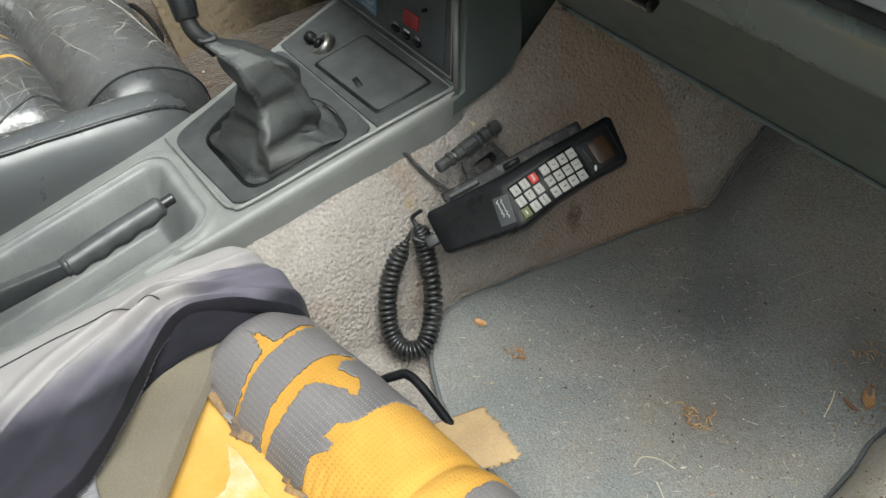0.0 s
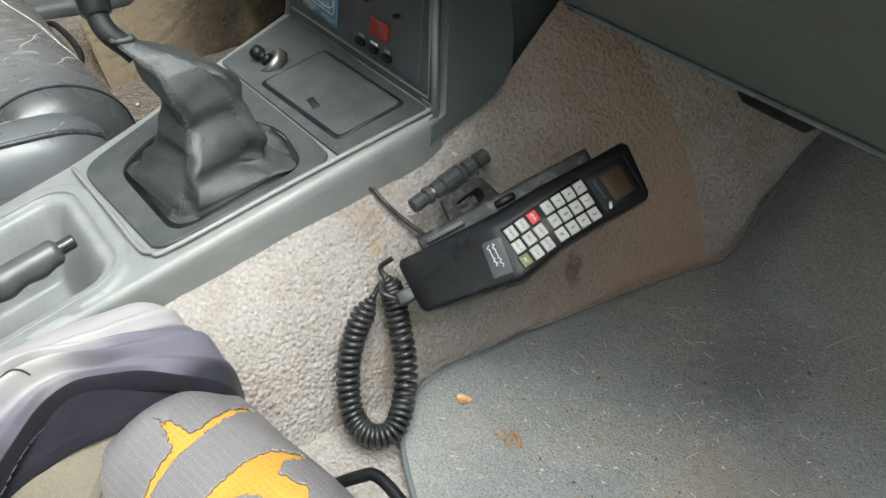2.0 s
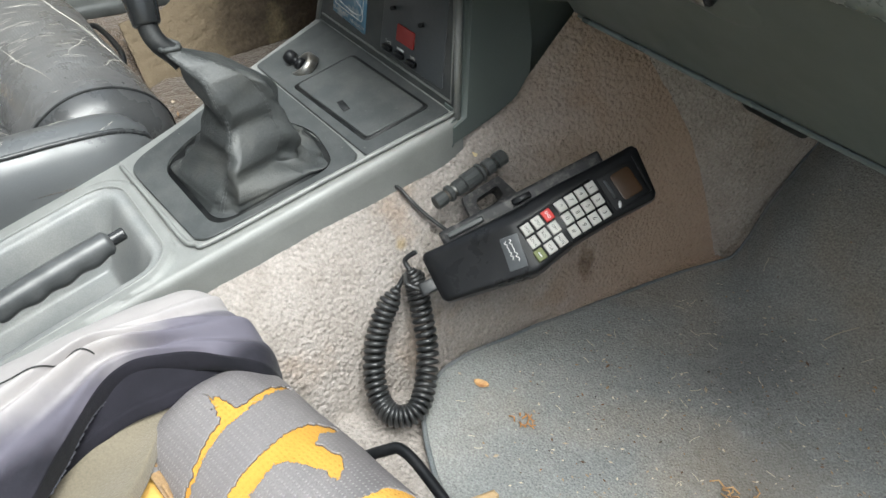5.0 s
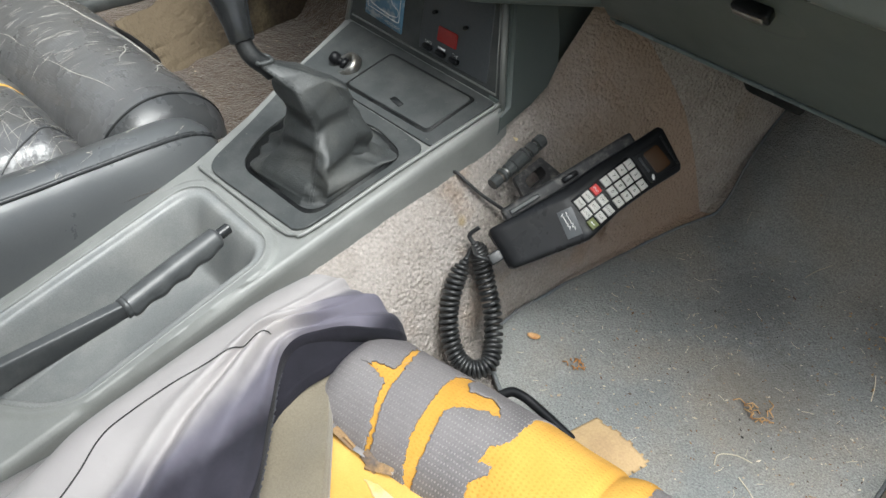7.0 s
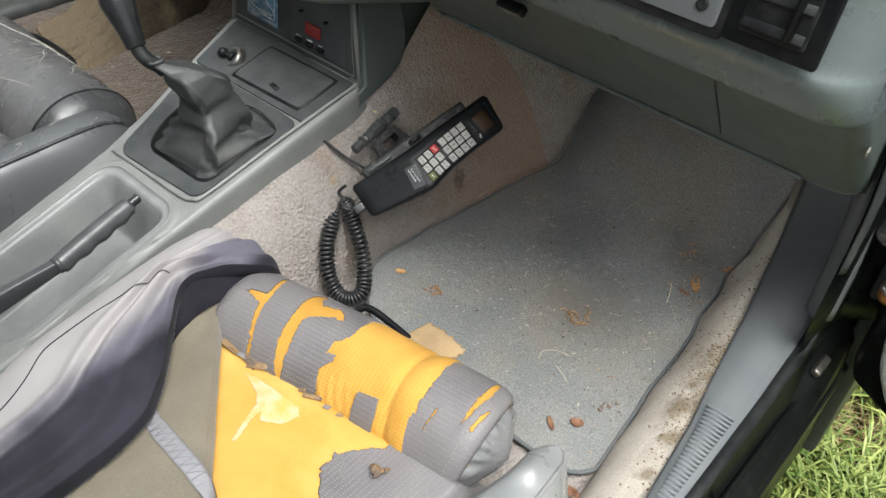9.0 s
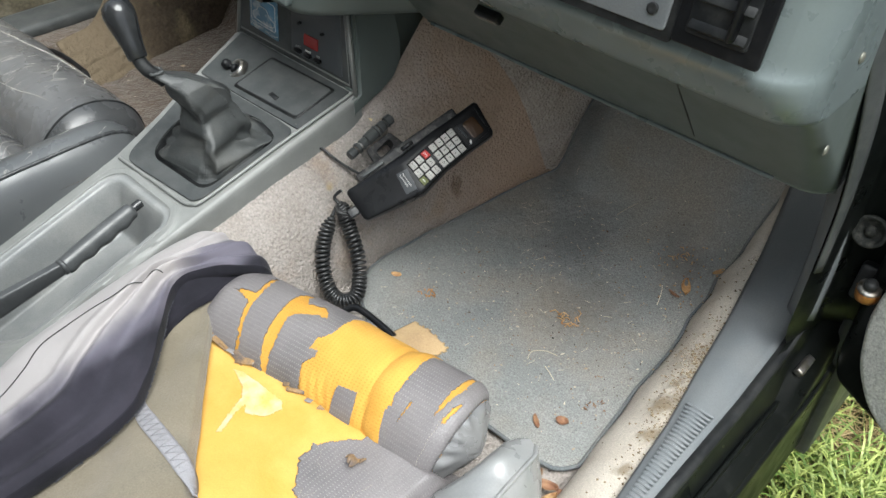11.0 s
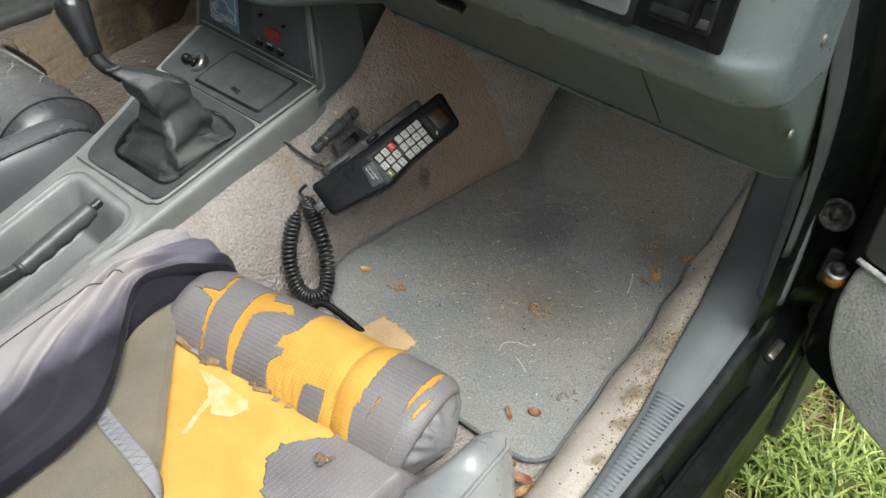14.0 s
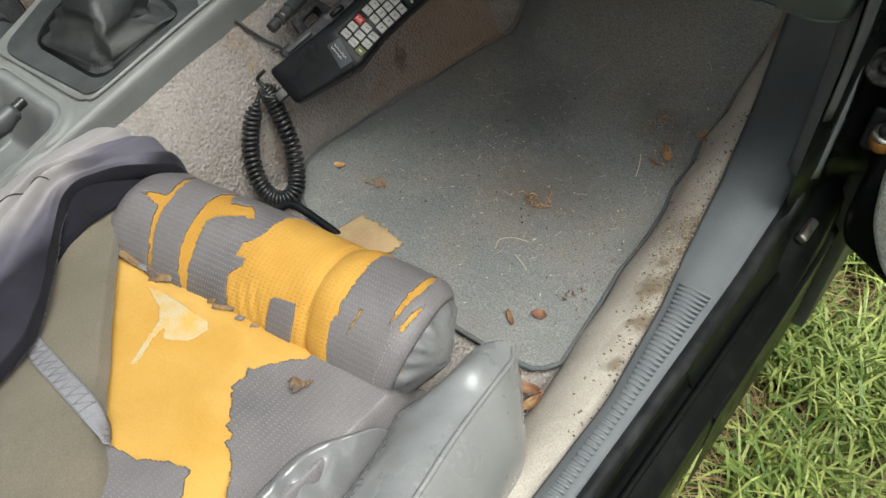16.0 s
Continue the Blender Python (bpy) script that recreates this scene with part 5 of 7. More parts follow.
def boot_fn(u, v):
    k = int(round(u * NB)) % NB
    p0 = hole3[k]
    a = math.atan2(p0.y - 0.212, p0.x + 0.505)
    s = v * (len(BOOT_RINGS) - 1)
    i = min(int(s), len(BOOT_RINGS) - 2)
    t = s - i
    t = t * t * (3 - 2 * t) * 0.3 + t * 0.7
    h, cx, cy, sx, sy = [x + (y - x) * t for x, y in zip(BOOT_RINGS[i], BOOT_RINGS[i + 1])]
    o = Vector((p0.x + 0.505, p0.y - 0.212, 0))
    o = o.lerp(o.normalized() * 0.069, 0.8 * smooth(0.12, 0.5, v))
    base_z = console_z(cy + o.y * sy) * (1 - smooth(0.15, 0.6, v)) + 0.176 * smooth(0.15, 0.6, v)
    amp = math.sin(math.pi * min(1, v * 1.05)) ** 0.7
    px, py = cx + o.x * sx, cy + o.y * sy
    def near(c, w):
        d = (a - c + math.pi) % (2 * math.pi) - math.pi
        return math.exp(-(d / w) ** 2)
    ridge = 0.4 - abs(wob(px, py, h * 0.7, 30)) * 1.5
    fold = 0.02 * math.sin(5 * a - 9 * v + 1.3) + 0.08 * ridge + 0.40 * wob(px, py, h * 0.5, 34) + 0.14 * wob(px, py, h * 0.8 + 3, 85)
    fold += 0.22 * wob(px, py, h * 0.3 + 7, 58) + 0.07 * math.sin(8 * a + 4 * v) * smooth(0.55, 0.8, v)
    crease = 0.05 * near(-0.75 - 0.15 * v, 0.14) * smooth(0.12, 0.3, v) + 0.12 * near(-0.75, 0.30) * math.exp(-((v - 0.27) / 0.16) ** 2) + 0.07 * near(0.85, 0.20) * smooth(0.3, 0.55, v) * smooth(0.95, 0.75, v)

    def valley(a0, v0, a1, v1, w):
        t = max(0, min(1, ((a - a0) * (a1 - a0) * 0.1 + (v - v0) * (v1 - v0)) / ((a1 - a0) ** 2 * 0.1 + (v1 - v0) ** 2)))
        return math.exp(-(((a - a0 - t * (a1 - a0)) * 0.32) ** 2 + (v - v0 - t * (v1 - v0)) ** 2) / w ** 2)
    fold -= 0.40 * valley(-0.35, 0.90, -0.20, 0.62, 0.06) + 0.26 * valley(0.60, 0.78, -0.05, 0.58, 0.045) + 0.34 * valley(-1.25, 0.52, -1.05, 0.36, 0.06) + 0.28 * valley(-1.9, 0.60, -1.3, 0.40, 0.055) + 0.3 * valley(1.2, 0.62, 0.9, 0.36, 0.06)
    fold -= 0.24 * valley(0.65, 0.44, 0.15, 0.36, 0.055)
    fold += 0.28 * valley(-0.1, 0.50, -0.55, 0.44, 0.05) + 0.26 * valley(0.35, 0.86, 0.7, 0.66, 0.05)
    gap = (near(2.85, 0.55) + 0.8 * near(0.15, 0.30) + 0.6 * near(-2.5, 0.3)) * smooth(0.34, 0.18, v)
    k2 = 1 + amp * (0.92 * fold + crease) - 0.14 * gap
    slack = near(0.60, 0.80) * smooth(0.03, 0.16, v) * smooth(0.58, 0.38, v)
    sag = 0.008 * (near(2.9, 0.5) + near(-2.75, 0.45)) * math.exp(-((v - 0.10) / 0.07) ** 2)
    k2 -= 7 * sag
    return Vector((cx + o.x * sx * k2, cy + o.y * sy * k2, base_z + 0.001 + h * (1 - 0.50 * slack) - sag - 0.008 * gap * smooth(0.20, 0.0, v) + 0.006 * amp * wob(px, py, h, 26) + 0.006 * amp * math.sin(2 * a + 1.0) * smooth(0.3, 0.6, v)))


boot = part("boot", sheet(boot_fn, NB, 90, close_u=True), M_BOOT, gear, "creased grey-black leather boot")
def seam_at(angle):
    return min(range(NB), key=lambda k: abs(math.atan2(hole3[k].y - 0.212, hole3[k].x + 0.505) - angle))


for seam_k, du, k0 in ((seam_at(-0.75), -1, 2), (seam_at(-0.75), 1, 2), (seam_at(0.45), 0, 18), (seam_at(0.45), 2, 18)):
    pts = [Vector(boot_fn(((seam_k + du) % NB) / NB, k / 40)) for k in range(k0, 39)]
    c = Vector((-0.500, 0.205, 0.22))
    bm = bmesh.new()
    for a, b in zip(pts[::1], pts[1::1]):
        o = ((a + b) / 2 - c)
        o = o.normalized() * 0.0001
        tube([a.lerp(b, 0.12) + o, a.lerp(b, 0.88) + o], 0.00025, 5, bm)
    part("seam", bm, M_STITCH, boot)
ring = [Vector(boot_fn(k / NB, 0.985)) for k in range(0, NB, 2)]
part("collar", tube(ring + ring[:1], lambda t: 0.0024 + 0.0006 * math.sin(19 * t), 8), M_BOOT, gear, "gathered leather collar")
part("lever", tube(spline([(-0.5128, 0.1705, 0.284), (-0.517, 0.165, 0.291), (-0.523, 0.157, 0.299), (-0.531, 0.153, 0.309), (-0.540, 0.153, 0.325)], 24), lambda t: 0.0088 - 0.0004 * t, 14), M_RUBBER, gear, "black sleeved lever")
KN = look((-0.534, 0.1530, 0.312), (-0.575, 0.156, 0.38)) @ pose(0, 0, 0, 180, 0, 0)
part("knob", lathe([(0.0105, 0.0), (0.0118, 0.002), (0.0132, 0.018), (0.0160, 0.033), (0.0188, 0.047), (0.0198, 0.056), (0.0176, 0.066), (0.011, 0.072), (0.003, 0.074)], KN, 32), M_KNOB, gear, "smooth dark plastic knob")

# ---------------------------------------------------------------- handbrake
hb = base("handbrake", (-0.46, -0.05, 0.09), label="black handbrake lever lying in the console tub", category="handbrake")
A, B, C = Vector((-0.487, -0.166, 0.111)), Vector((-0.477, 0.074, 0.158)), Vector((-0.467, -0.030, 0.134))
ax = (B - C).normalized()


def arm_fn(u, v):
    """A folded sheet arm: narrow behind the grip, deep towards the pivot."""
    a = 2 * math.pi * u
    p = C.lerp(A, v)
    w, d = 0.0062 + 0.001 * v, 0.0085 + 0.010 * v
    sx, sz = math.copysign(abs(math.cos(a)) ** 0.45, math.cos(a)), math.copysign(abs(math.sin(a)) ** 0.45, math.sin(a))
    side = ax.cross(Vector((0, 0, 1))).normalized()
    up = side.cross(ax)
    return p + side * sx * w + up * (sz * d - (d - 0.0085))


bm = sheet(arm_fn, 40, 30, close_u=True)
bmesh.ops.holes_fill(bm, edges=[e for e in bm.edges if e.is_boundary], sides=0)
part("arm", bm, M_HANDBRAKE, hb, "dark grey folded lever arm", sharp=40)
NG = 22


def grip_fn(u, v):
    a = 2 * math.pi * u
    p = C.lerp(B, v)
    up = Vector((0, 0, 1))
    side = ax.cross(up).normalized()
    up = side.cross(ax)
    r = 0.0108 + 0.001 * math.sin(math.pi * v)
    r *= smooth(-0.02, 0.02, v) * (1 - 0.35 * smooth(0.97, 1.0, v))
    wave = 0.0016 * (1 + math.sin(v * 4 * 2 * math.pi)) * max(0, math.cos(a - math.radians(70))) ** 1.5
    return p + side * math.cos(a) * (r + wave) + up * math.sin(-a) * (r + wave * 0.6)


part("grip", sheet(grip_fn, NG, 60, close_u=True), M_HANDBRAKE, hb, "dark moulded grip with finger waves")
part("grip_collar", tube([C - ax * 0.003, C + ax * 0.004], 0.0106, 16), M_HANDBRAKE, hb)
part("button", tube([B - ax * 0.002, B + ax * 0.012, B + ax * 0.013], lambda t: 0.0058 if t < 0.9 else 0.0046, 14), M_KNOB, hb, "round black push button", sharp=40)

verts, faces = [], []
rnd = random.Random(44)
for _ in range(90):
    y = rnd.choice((rnd.gauss(-0.10, 0.025), rnd.uniform(-0.14, 0.07)))
    x = rnd.gauss(-0.452, 0.010)
    if tub_d(x, y) > -0.021:
        continue
    z = console_z(y) + 0.0015 - 0.072
    r = rnd.uniform(0.0006, 0.0018)
    a = rnd.uniform(0, 6.28)
    c, e = Vector((math.cos(a), math.sin(a), 0)) * r * rnd.uniform(1, 2), Vector((-math.sin(a), math.cos(a), 0)) * r
    o, k = Vector((x, y, z)), len(verts)
    verts += [o + c, o + e, o - c, o - e, o + Vector((0, 0, r))]
    faces += [(k, k + 1, k + 4), (k + 1, k + 2, k + 4), (k + 2, k + 3, k + 4), (k + 3, k, k + 4)]
me = bpy.data.meshes.new("tub_crumbs")
me.from_pydata(verts, [], faces)
me.materials.append(M_DEBRIS)
tagged(new("tub_crumbs", me), "pale crumbs lying in the handbrake tub", "debris", kind="stuff")
# ---------------------------------------------------------------- floor mat
MAT_L = [(0.226, -0.180), (0.234, -0.215), (0.246, -0.245), (0.260, -0.272), (0.275, -0.290), (0.292, -0.300), (0.310, -0.308), (0.345, -0.313), (0.431, -0.311), (0.485, -0.305), (0.570, -0.293), (0.625, -0.279), (0.660, -0.267), (0.690, -0.257), (0.720, -0.262), (0.750, -0.262), (0.80, -0.258), (0.95, -0.245)]
MAT_R = [(0.226, 0.045), (0.229, 0.064), (0.234, 0.078), (0.243, 0.088), (0.258, 0.096), (0.275, 0.094), (0.35, 0.086), (0.40, 0.079), (0.43, 0.079), (0.47, 0.077), (0.51, 0.073), (0.54, 0.066), (0.58, 0.068), (0.61, 0.061), (0.64, 0.067), (0.66, 0.068), (0.70, 0.078), (0.75, 0.088), (0.95, 0.12)]


def mat_z(x, y):
    curl = 0.008 * smooth(-0.20, -0.30, x) * smooth(0.22, 0.26, y) * smooth(0.48, 0.30, y)
    return floor_z(x, y) + 0.010 + curl + 0.003 * wob(x, y, 0, 7) + 0.0018 * wob(x, y, 0, 22)


def mat_fn(u, v):
    y = 0.226 + 0.70 * v
    a, b = lerp(MAT_L, y), lerp(MAT_R, y)
    x = a + (b - a) * u
    return (x, y, mat_z(x, y))


mat = base("floor_mat", (-0.11, 0.5, 0.01), label="dirty charcoal felt floor mat littered with debris", category="floor mat")
thick(part("felt", sheet(mat_fn, 90, 150), M_MAT, mat, face=(0, 0, 1)), 0.006)
edge = [mat_fn(0, k / 90) for k in range(90, -1, -1)] + [mat_fn(k / 40, 0) for k in range(1, 40)] + [mat_fn(1, k / 90) for k in range(91)]
part("binding", tube([Vector(p) + Vector((0, 0, -0.001)) for p in edge], 0.0026, 8), M_MAT_EDGE, mat, "stitched edge binding")

# ---------------------------------------------------------------- passenger seat
seat = base("passenger_seat", (-0.1, -0.15, 0.02), label="torn grey leather passenger seat showing yellow foam", category="car seat")
RL, RR, RAD = Vector((-0.266, 0.067, 0.126)), Vector((0.053, 0.111, 0.147)), 0.0570
rax = (RR - RL).normalized()
rfw = Vector((0, 0, 1)).cross(rax).normalized()          # towards the front of the car
rup = rax.cross(rfw).normalized()


def roll_point(s, a, r=1.0):
    """Point on the front roll: s along it, a the angle, 0 to the front and 90 up."""
    end = min(s, 1 - s) * (RR - RL).length
    k = 1.0 if end > 0.022 else math.sqrt(max(0, 1 - (1 - end / 0.022) ** 2)) * 0.22 + 0.78
    rr = RAD * k * (1 + 0.02 * wob(s * 6, a * 0.03, 0, 1.3))
    sq = 1 + 0.05 * math.cos(2 * math.radians(a) - 0.8)
    p = RL.lerp(RR, s) - rax * (0.011 * (1 - math.sin(math.radians(a))) * smooth(0.84, 1, s))
    return p + (rfw * math.cos(math.radians(a)) + rup * math.sin(math.radians(a))) * (rr * sq * r) + rup * 0.004 * math.sin(math.pi * s)


def foam_r(u, v):
    a = 360 * u
    r = 0.968 + 0.006 * wob(u * 9, v * 20, 0, 1)
    s = v + 0.03 * math.sin(math.radians(a))            # creases drawn round by the missing cover
    r += 0.050 * math.exp(-((s - 0.790) / 0.030) ** 2) - 0.045 * math.exp(-((s - 0.735) / 0.014) ** 2) + 0.020 * math.exp(-((s - 0.53) / 0.05) ** 2)
    r += 0.012 * math.sin(s * 190 + 2 * math.sin(a * 0.06)) * smooth(0.12, 0.0, abs(s - 0.55)) * smooth(110, 150, a)
    return roll_point(v, a, r)


part("roll_foam", sheet(foam_r, 72, 200, close_u=True, uv=(0.358, 0.322)), M_FOAM_ROLL, seat, "yellow foam core")
TEARS = [
    [(0.053, 95), (0.100, 90), (0.140, 86), (0.143, 80), (0.125, 60), (0.106, 35), (0.116, 33), (0.146, 60), (0.168, 88), (0.174, 108), (0.190, 126), (0.210, 146), (0.214, 166), (0.200, 166), (0.190, 142), (0.166, 122), (0.148, 102), (0.090, 95)],
    [(0.280, 36), (0.297, 36), (0.303, 57), (0.323, 65), (0.387, 60), (0.417, 69), (0.435, 80), (0.400, 77), (0.332, 90), (0.320, 98), (0.332, 121), (0.343, 150), (0.345, 170), (0.330, 170), (0.302, 144), (0.286, 127), (0.280, 102), (0.268, 75), (0.266, 55)],
    [(0.454, 115), (0.459, 103), (0.492, 88), (0.489, 71), (0.485, 53), (0.51, 35), (0.54, 12), (0.74, 12), (0.765, 36), (0.788, 54), (0.792, 73), (0.796, 96), (0.793, 116), (0.800, 126), (0.785, 132), (0.784, 139), (0.781, 160), (0.765, 205), (0.52, 205), (0.490, 172), (0.474, 150), (0.460, 134), (0.490, 122), (0.489, 113)],
    [(0.846, 112), (0.835, 136), (0.839, 136), (0.851, 114)],
    [(0.934, 37), (0.930, 70), (0.925, 92), (0.929, 115), (0.936, 108), (0.942, 92), (0.956, 73), (0.950, 37)],
    [(0.977, 86), (0.964, 96), (0.957, 113), (0.958, 120), (0.967, 114), (0.975, 98)],
]
STRAP = [(0.611, 135), (0.678, 132), (0.689, 150), (0.684, 206), (0.617, 206), (0.609, 144)]


def roll_keep(u, v):
    a, s = 360 * u, v
    j = 0.004 * wob(s * 60, a * 0.25, 1, 1.0) + 0.003 * wob(s * 150, a * 0.7, 2, 1.0)
    k = 4 * wob(s * 60, a * 0.25, 5, 1.0)
    if inside(STRAP, s, a):
        return True
    return not any(inside(t, s + j, a + k) for t in TEARS)


thick(part("roll_leather", sheet(lambda u, v: roll_point(v, -20 + 260 * u), 360, 520, keep=lambda u, v: roll_keep((-20 + 260 * u) / 360, v), uv=(0.2586, 0.322)), M_LEATHER, seat, "perforated grey leather with torn holes", face=(0, 0, 1)), 0.0016)
for s, side in ((0.0, -1), (1.0, 1)):
    def cap(u, v, s=s, side=side):
        a = 360 * u
        p = roll_point(s, a)
        c = RL.lerp(RR, s)
        k = 1 - v
        pucker = 0.0030 * math.sin(a / 360 * 2 * math.pi * 13 + 2 * math.sin(a * 0.05)) * math.exp(-(v / 0.22) ** 2) * smooth(0, 0.06, v) + 0.001 * wob(v * 3, a * 0.03, 0, 1)
        return c + (p - c) * k + rax * side * (0.014 * math.sin(v * math.pi / 2) ** 0.8 + pucker)
    part("end_cap", sheet(cap, 120, 12, close_u=True), M_WELT, seat, "puckered leather end")


rnd = random.Random(77)
bm = bmesh.new()
for tear in TEARS:
    for (s0, a0), (s1, a1) in zip(tear, tear[1:] + tear[:1]):
        if max(a0, a1) > 185:
            continue
        for k in range(max(1, int(math.hypot((s1 - s0) * 0.32, math.radians(a1 - a0) * RAD) / 0.014))):
            t = rnd.random()
            sa, aa = s0 + (s1 - s0) * t, a0 + (a1 - a0) * t
            ds, da = rnd.gauss(0, 0.0035), rnd.gauss(0, 1.8)
            tube([roll_point(sa + ds * i / 3, aa + da * i / 3 + rnd.uniform(-0.4, 0.4), 1.006 + 0.012 * i / 3 * rnd.random()) for i in range(4)], 0.00018, 4, bm)
tagged(part("frayed_thread", bm, M_THREAD, seat), "pale frayed threads at the torn edges", kind="stuff")
bm = bmesh.new()
for s0 in (0.955,):
    for k in range(46):
        a = 34 + 3.4 * k
        tube([roll_point(s0 + 0.002 * math.sin(k), a, 1.003), roll_point(s0 + 0.002 * math.sin(k), a + 1.9, 1.003)], 0.00035, 4, bm)
tagged(part("seam_stitch", bm, M_THREAD, seat), "pale stitches beside the end seam", kind="stuff")


def crown(x, y):
    """Top of the seat cushion."""
    edge = smooth(0.074, 0.052, x) * smooth(-0.33, -0.28, x)
    z = 0.118 + 0.040 * edge * smooth(0.068, 0.030, y)
    z += 0.004 * math.sin((x + 0.1) * 9) - 0.05 * (y < -0.2) * (y + 0.2) * 0.4
    return z + 0.0022 * wob(x, y, 0, 24) + 0.004 * wob(x, y, 3, 9)


def cushion_xy(u, v):
    return -0.33 + 0.425 * u, -0.62 + 0.69 * v + 0.13 * (u - 0.5) * smooth(0.3, 1.0, v) * 0.42


def cushion_fn(dz):
    def fn(u, v):
        x, y = cushion_xy(u, v)
        return (x, y, crown(x, y - 0.13 * (u - 0.5) * 0.42) + dz - 0.008 * smooth(-0.005, 0.02, x))
    return fn


part("cushion_foam", sheet(cushion_fn(-0.0022), 70, 110), M_FOAM, seat, "exposed yellow foam cushion")
BARE = [(-0.40, 0.10), (-0.016, 0.075), (-0.018, 0.036), (-0.030, 0.024), (-0.044, 0.004), (-0.043, -0.016), (-0.012, -0.046), (0.006, -0.060), (0.022, -0.078), (0.045, -0.14), (0.012, -0.15), (-0.004, -0.092), (-0.014, -0.080), (-0.03, -0.086), (-0.05, -0.099), (-0.072, -0.103), (-0.085, -0.112), (-0.10, -0.13), (-0.35, -0.20), (-0.40, -0.1)]


def cushion_keep(u, v):
    x, y = cushion_xy(u, v)
    j, k = 0.004 * wob(x, y, 0, 130), 0.004 * wob(x, y, 5, 110)
    return not inside(BARE, x + j, y + k)


def leather_fn(u, v):
    x, y = cushion_xy(u, v)
    z = crown(x, y - 0.13 * (u - 0.5) * 0.42)
    r = smooth(0.035, 0.075, x)
    z += 0.0015 * r * math.sin(y * 160 + x * 90)
    return (x, y, z)


thick(part("cushion_leather", sheet(leather_fn, 300, 460, keep=cushion_keep, uv=(0.425, 0.69)), M_LEATHER, seat, "remaining grey leather cover", face=(0, 0, 1)), 0.0018)
# pale cloth on the bare foam
SCRIM = [(-0.180, 0.010), (-0.168, 0.014), (-0.140, 0.015), (-0.108, 0.016), (-0.101, 0.010), (-0.107, -0.006), (-0.124, -0.017), (-0.132, -0.010), (-0.131, -0.024), (-0.122, -0.045), (-0.126, -0.049), (-0.136, -0.026), (-0.141, -0.008), (-0.152, 0.001)]
thick(part("scrim", sheet(lambda u, v: (-0.20 + 0.11 * u, -0.055 + 0.08 * v, crown(-0.20 + 0.11 * u, -0.055 + 0.08 * v - 0.13 * ((-0.20 + 0.11 * u + 0.33) / 0.425 - 0.5) * 0.42) - 0.0014), 150, 120,
      keep=lambda u, v: inside(SCRIM, -0.20 + 0.11 * u + 0.0012 * wob(u, v, 0, 30), -0.055 + 0.08 * v + 0.0012 * wob(u, v, 4, 30))), M_SCRIM, seat, "pale backing cloth", face=(0, 0, 1)), 0.0006)
rnd = random.Random(15)
bm = bmesh.new()
for k in range(11):
    x, y, d = rnd.uniform(-0.03, 0.03), rnd.uniform(-0.06, 0.045), rnd.uniform(0, 6.3)
    pts = []
    for i in range(rnd.randint(4, 7)):
        if not inside(BARE, x, y):
            u = (x + 0.33) / 0.425
            pts.append((x, y, crown(x, y - 0.13 * (u - 0.5) * 0.42) + 0.0004))
        x, y, d = x + 0.005 * math.cos(d), y + 0.005 * math.sin(d), d + rnd.uniform(-0.6, 0.6)
    if len(pts) > 3:
        tube(spline(pts, 12), rnd.uniform(0.00010, 0.0002), 4, bm)
tagged(part("cover_crack", bm, M_THREAD, seat), "pale cracks in the remaining cover", kind="stuff")
# torn flap of leather, curled up at the edge of the bare foam
FLAP_A, FLAP_B, FLAP_C = Vector((-0.014, 0.020, 0)), Vector((0.003, 0.028, 0)), Vector((0.001, 0.006, 0))


def flap_fn(u, v):
    p = FLAP_A.lerp(FLAP_B, u)
    tip = 1 - abs(u - 0.42) ** 0.8 * (1.25 + 0.4 * math.sin(u * 21))
    p = p + (FLAP_C - FLAP_A.lerp(FLAP_B, 0.4)) * v * max(0, tip)
    return (p.x, p.y, crown(p.x, p.y) - 0.001 + 0.012 * math.sin(v * 2.2) * max(0, tip) + 0.002 * math.sin(u * 9))


thick(part("flap", sheet(flap_fn, 24, 12), M_BACKING, seat, "curled torn leather flap", face=(0, 0, 1)), 0.001)
# crumbled shreds of the old cover along the groove behind the roll
rnd = random.Random(3)
for k in range(15):
    s = (0.02 + 0.40 * k / 14 if k < 10 else 0.44 + 0.05 * (k - 10)) + rnd.uniform(-0.012, 0.012)
    a = 150
    for step in range(40):                       # the angle at which the roll meets the cushion
        p = roll_point(s, a)
        if p.z <= crown(p.x, p.y) + 0.0005:
            break
        a += 1
    p = roll_point(s, a, 1.02)
    size = (rnd.uniform(0.006, 0.024), rnd.uniform(0.002, 0.009), rnd.uniform(0.0008, 0.0016))
    part("shred", box(size, pose(p.x, p.y - 0.001, p.z + 0.0012, rnd.uniform(-30, 30), rnd.uniform(-25, 25), rnd.uniform(-10, 30)), 0.0006, 1), M_BACKING if k % 3 else M_LEATHER, seat)


# side bolster towards the door: a flat worn top that runs to a point, piping, a shiny outer face
BOL_IN = [(-0.6, 0.100), (-0.1, 0.085), (-0.025, 0.073), (0.015, 0.068), (0.051, 0.058), (0.075, 0.070), (0.094, 0.076), (0.128, 0.079), (0.140, 0.083), (0.148, 0.090)]
BOL_OUT = [(-0.6, 0.180), (-0.1, 0.142), (0.0, 0.128), (0.041, 0.122), (0.091, 0.116), (0.12, 0.113), (0.138, 0.110), (0.148, 0.103)]


def bolster_edge(y):
    return Vector((lerp(BOL_OUT, y), y, lerp([(-0.6, 0.182), (0.06, 0.174), (0.12, 0.167), (0.148, 0.158)], y)))


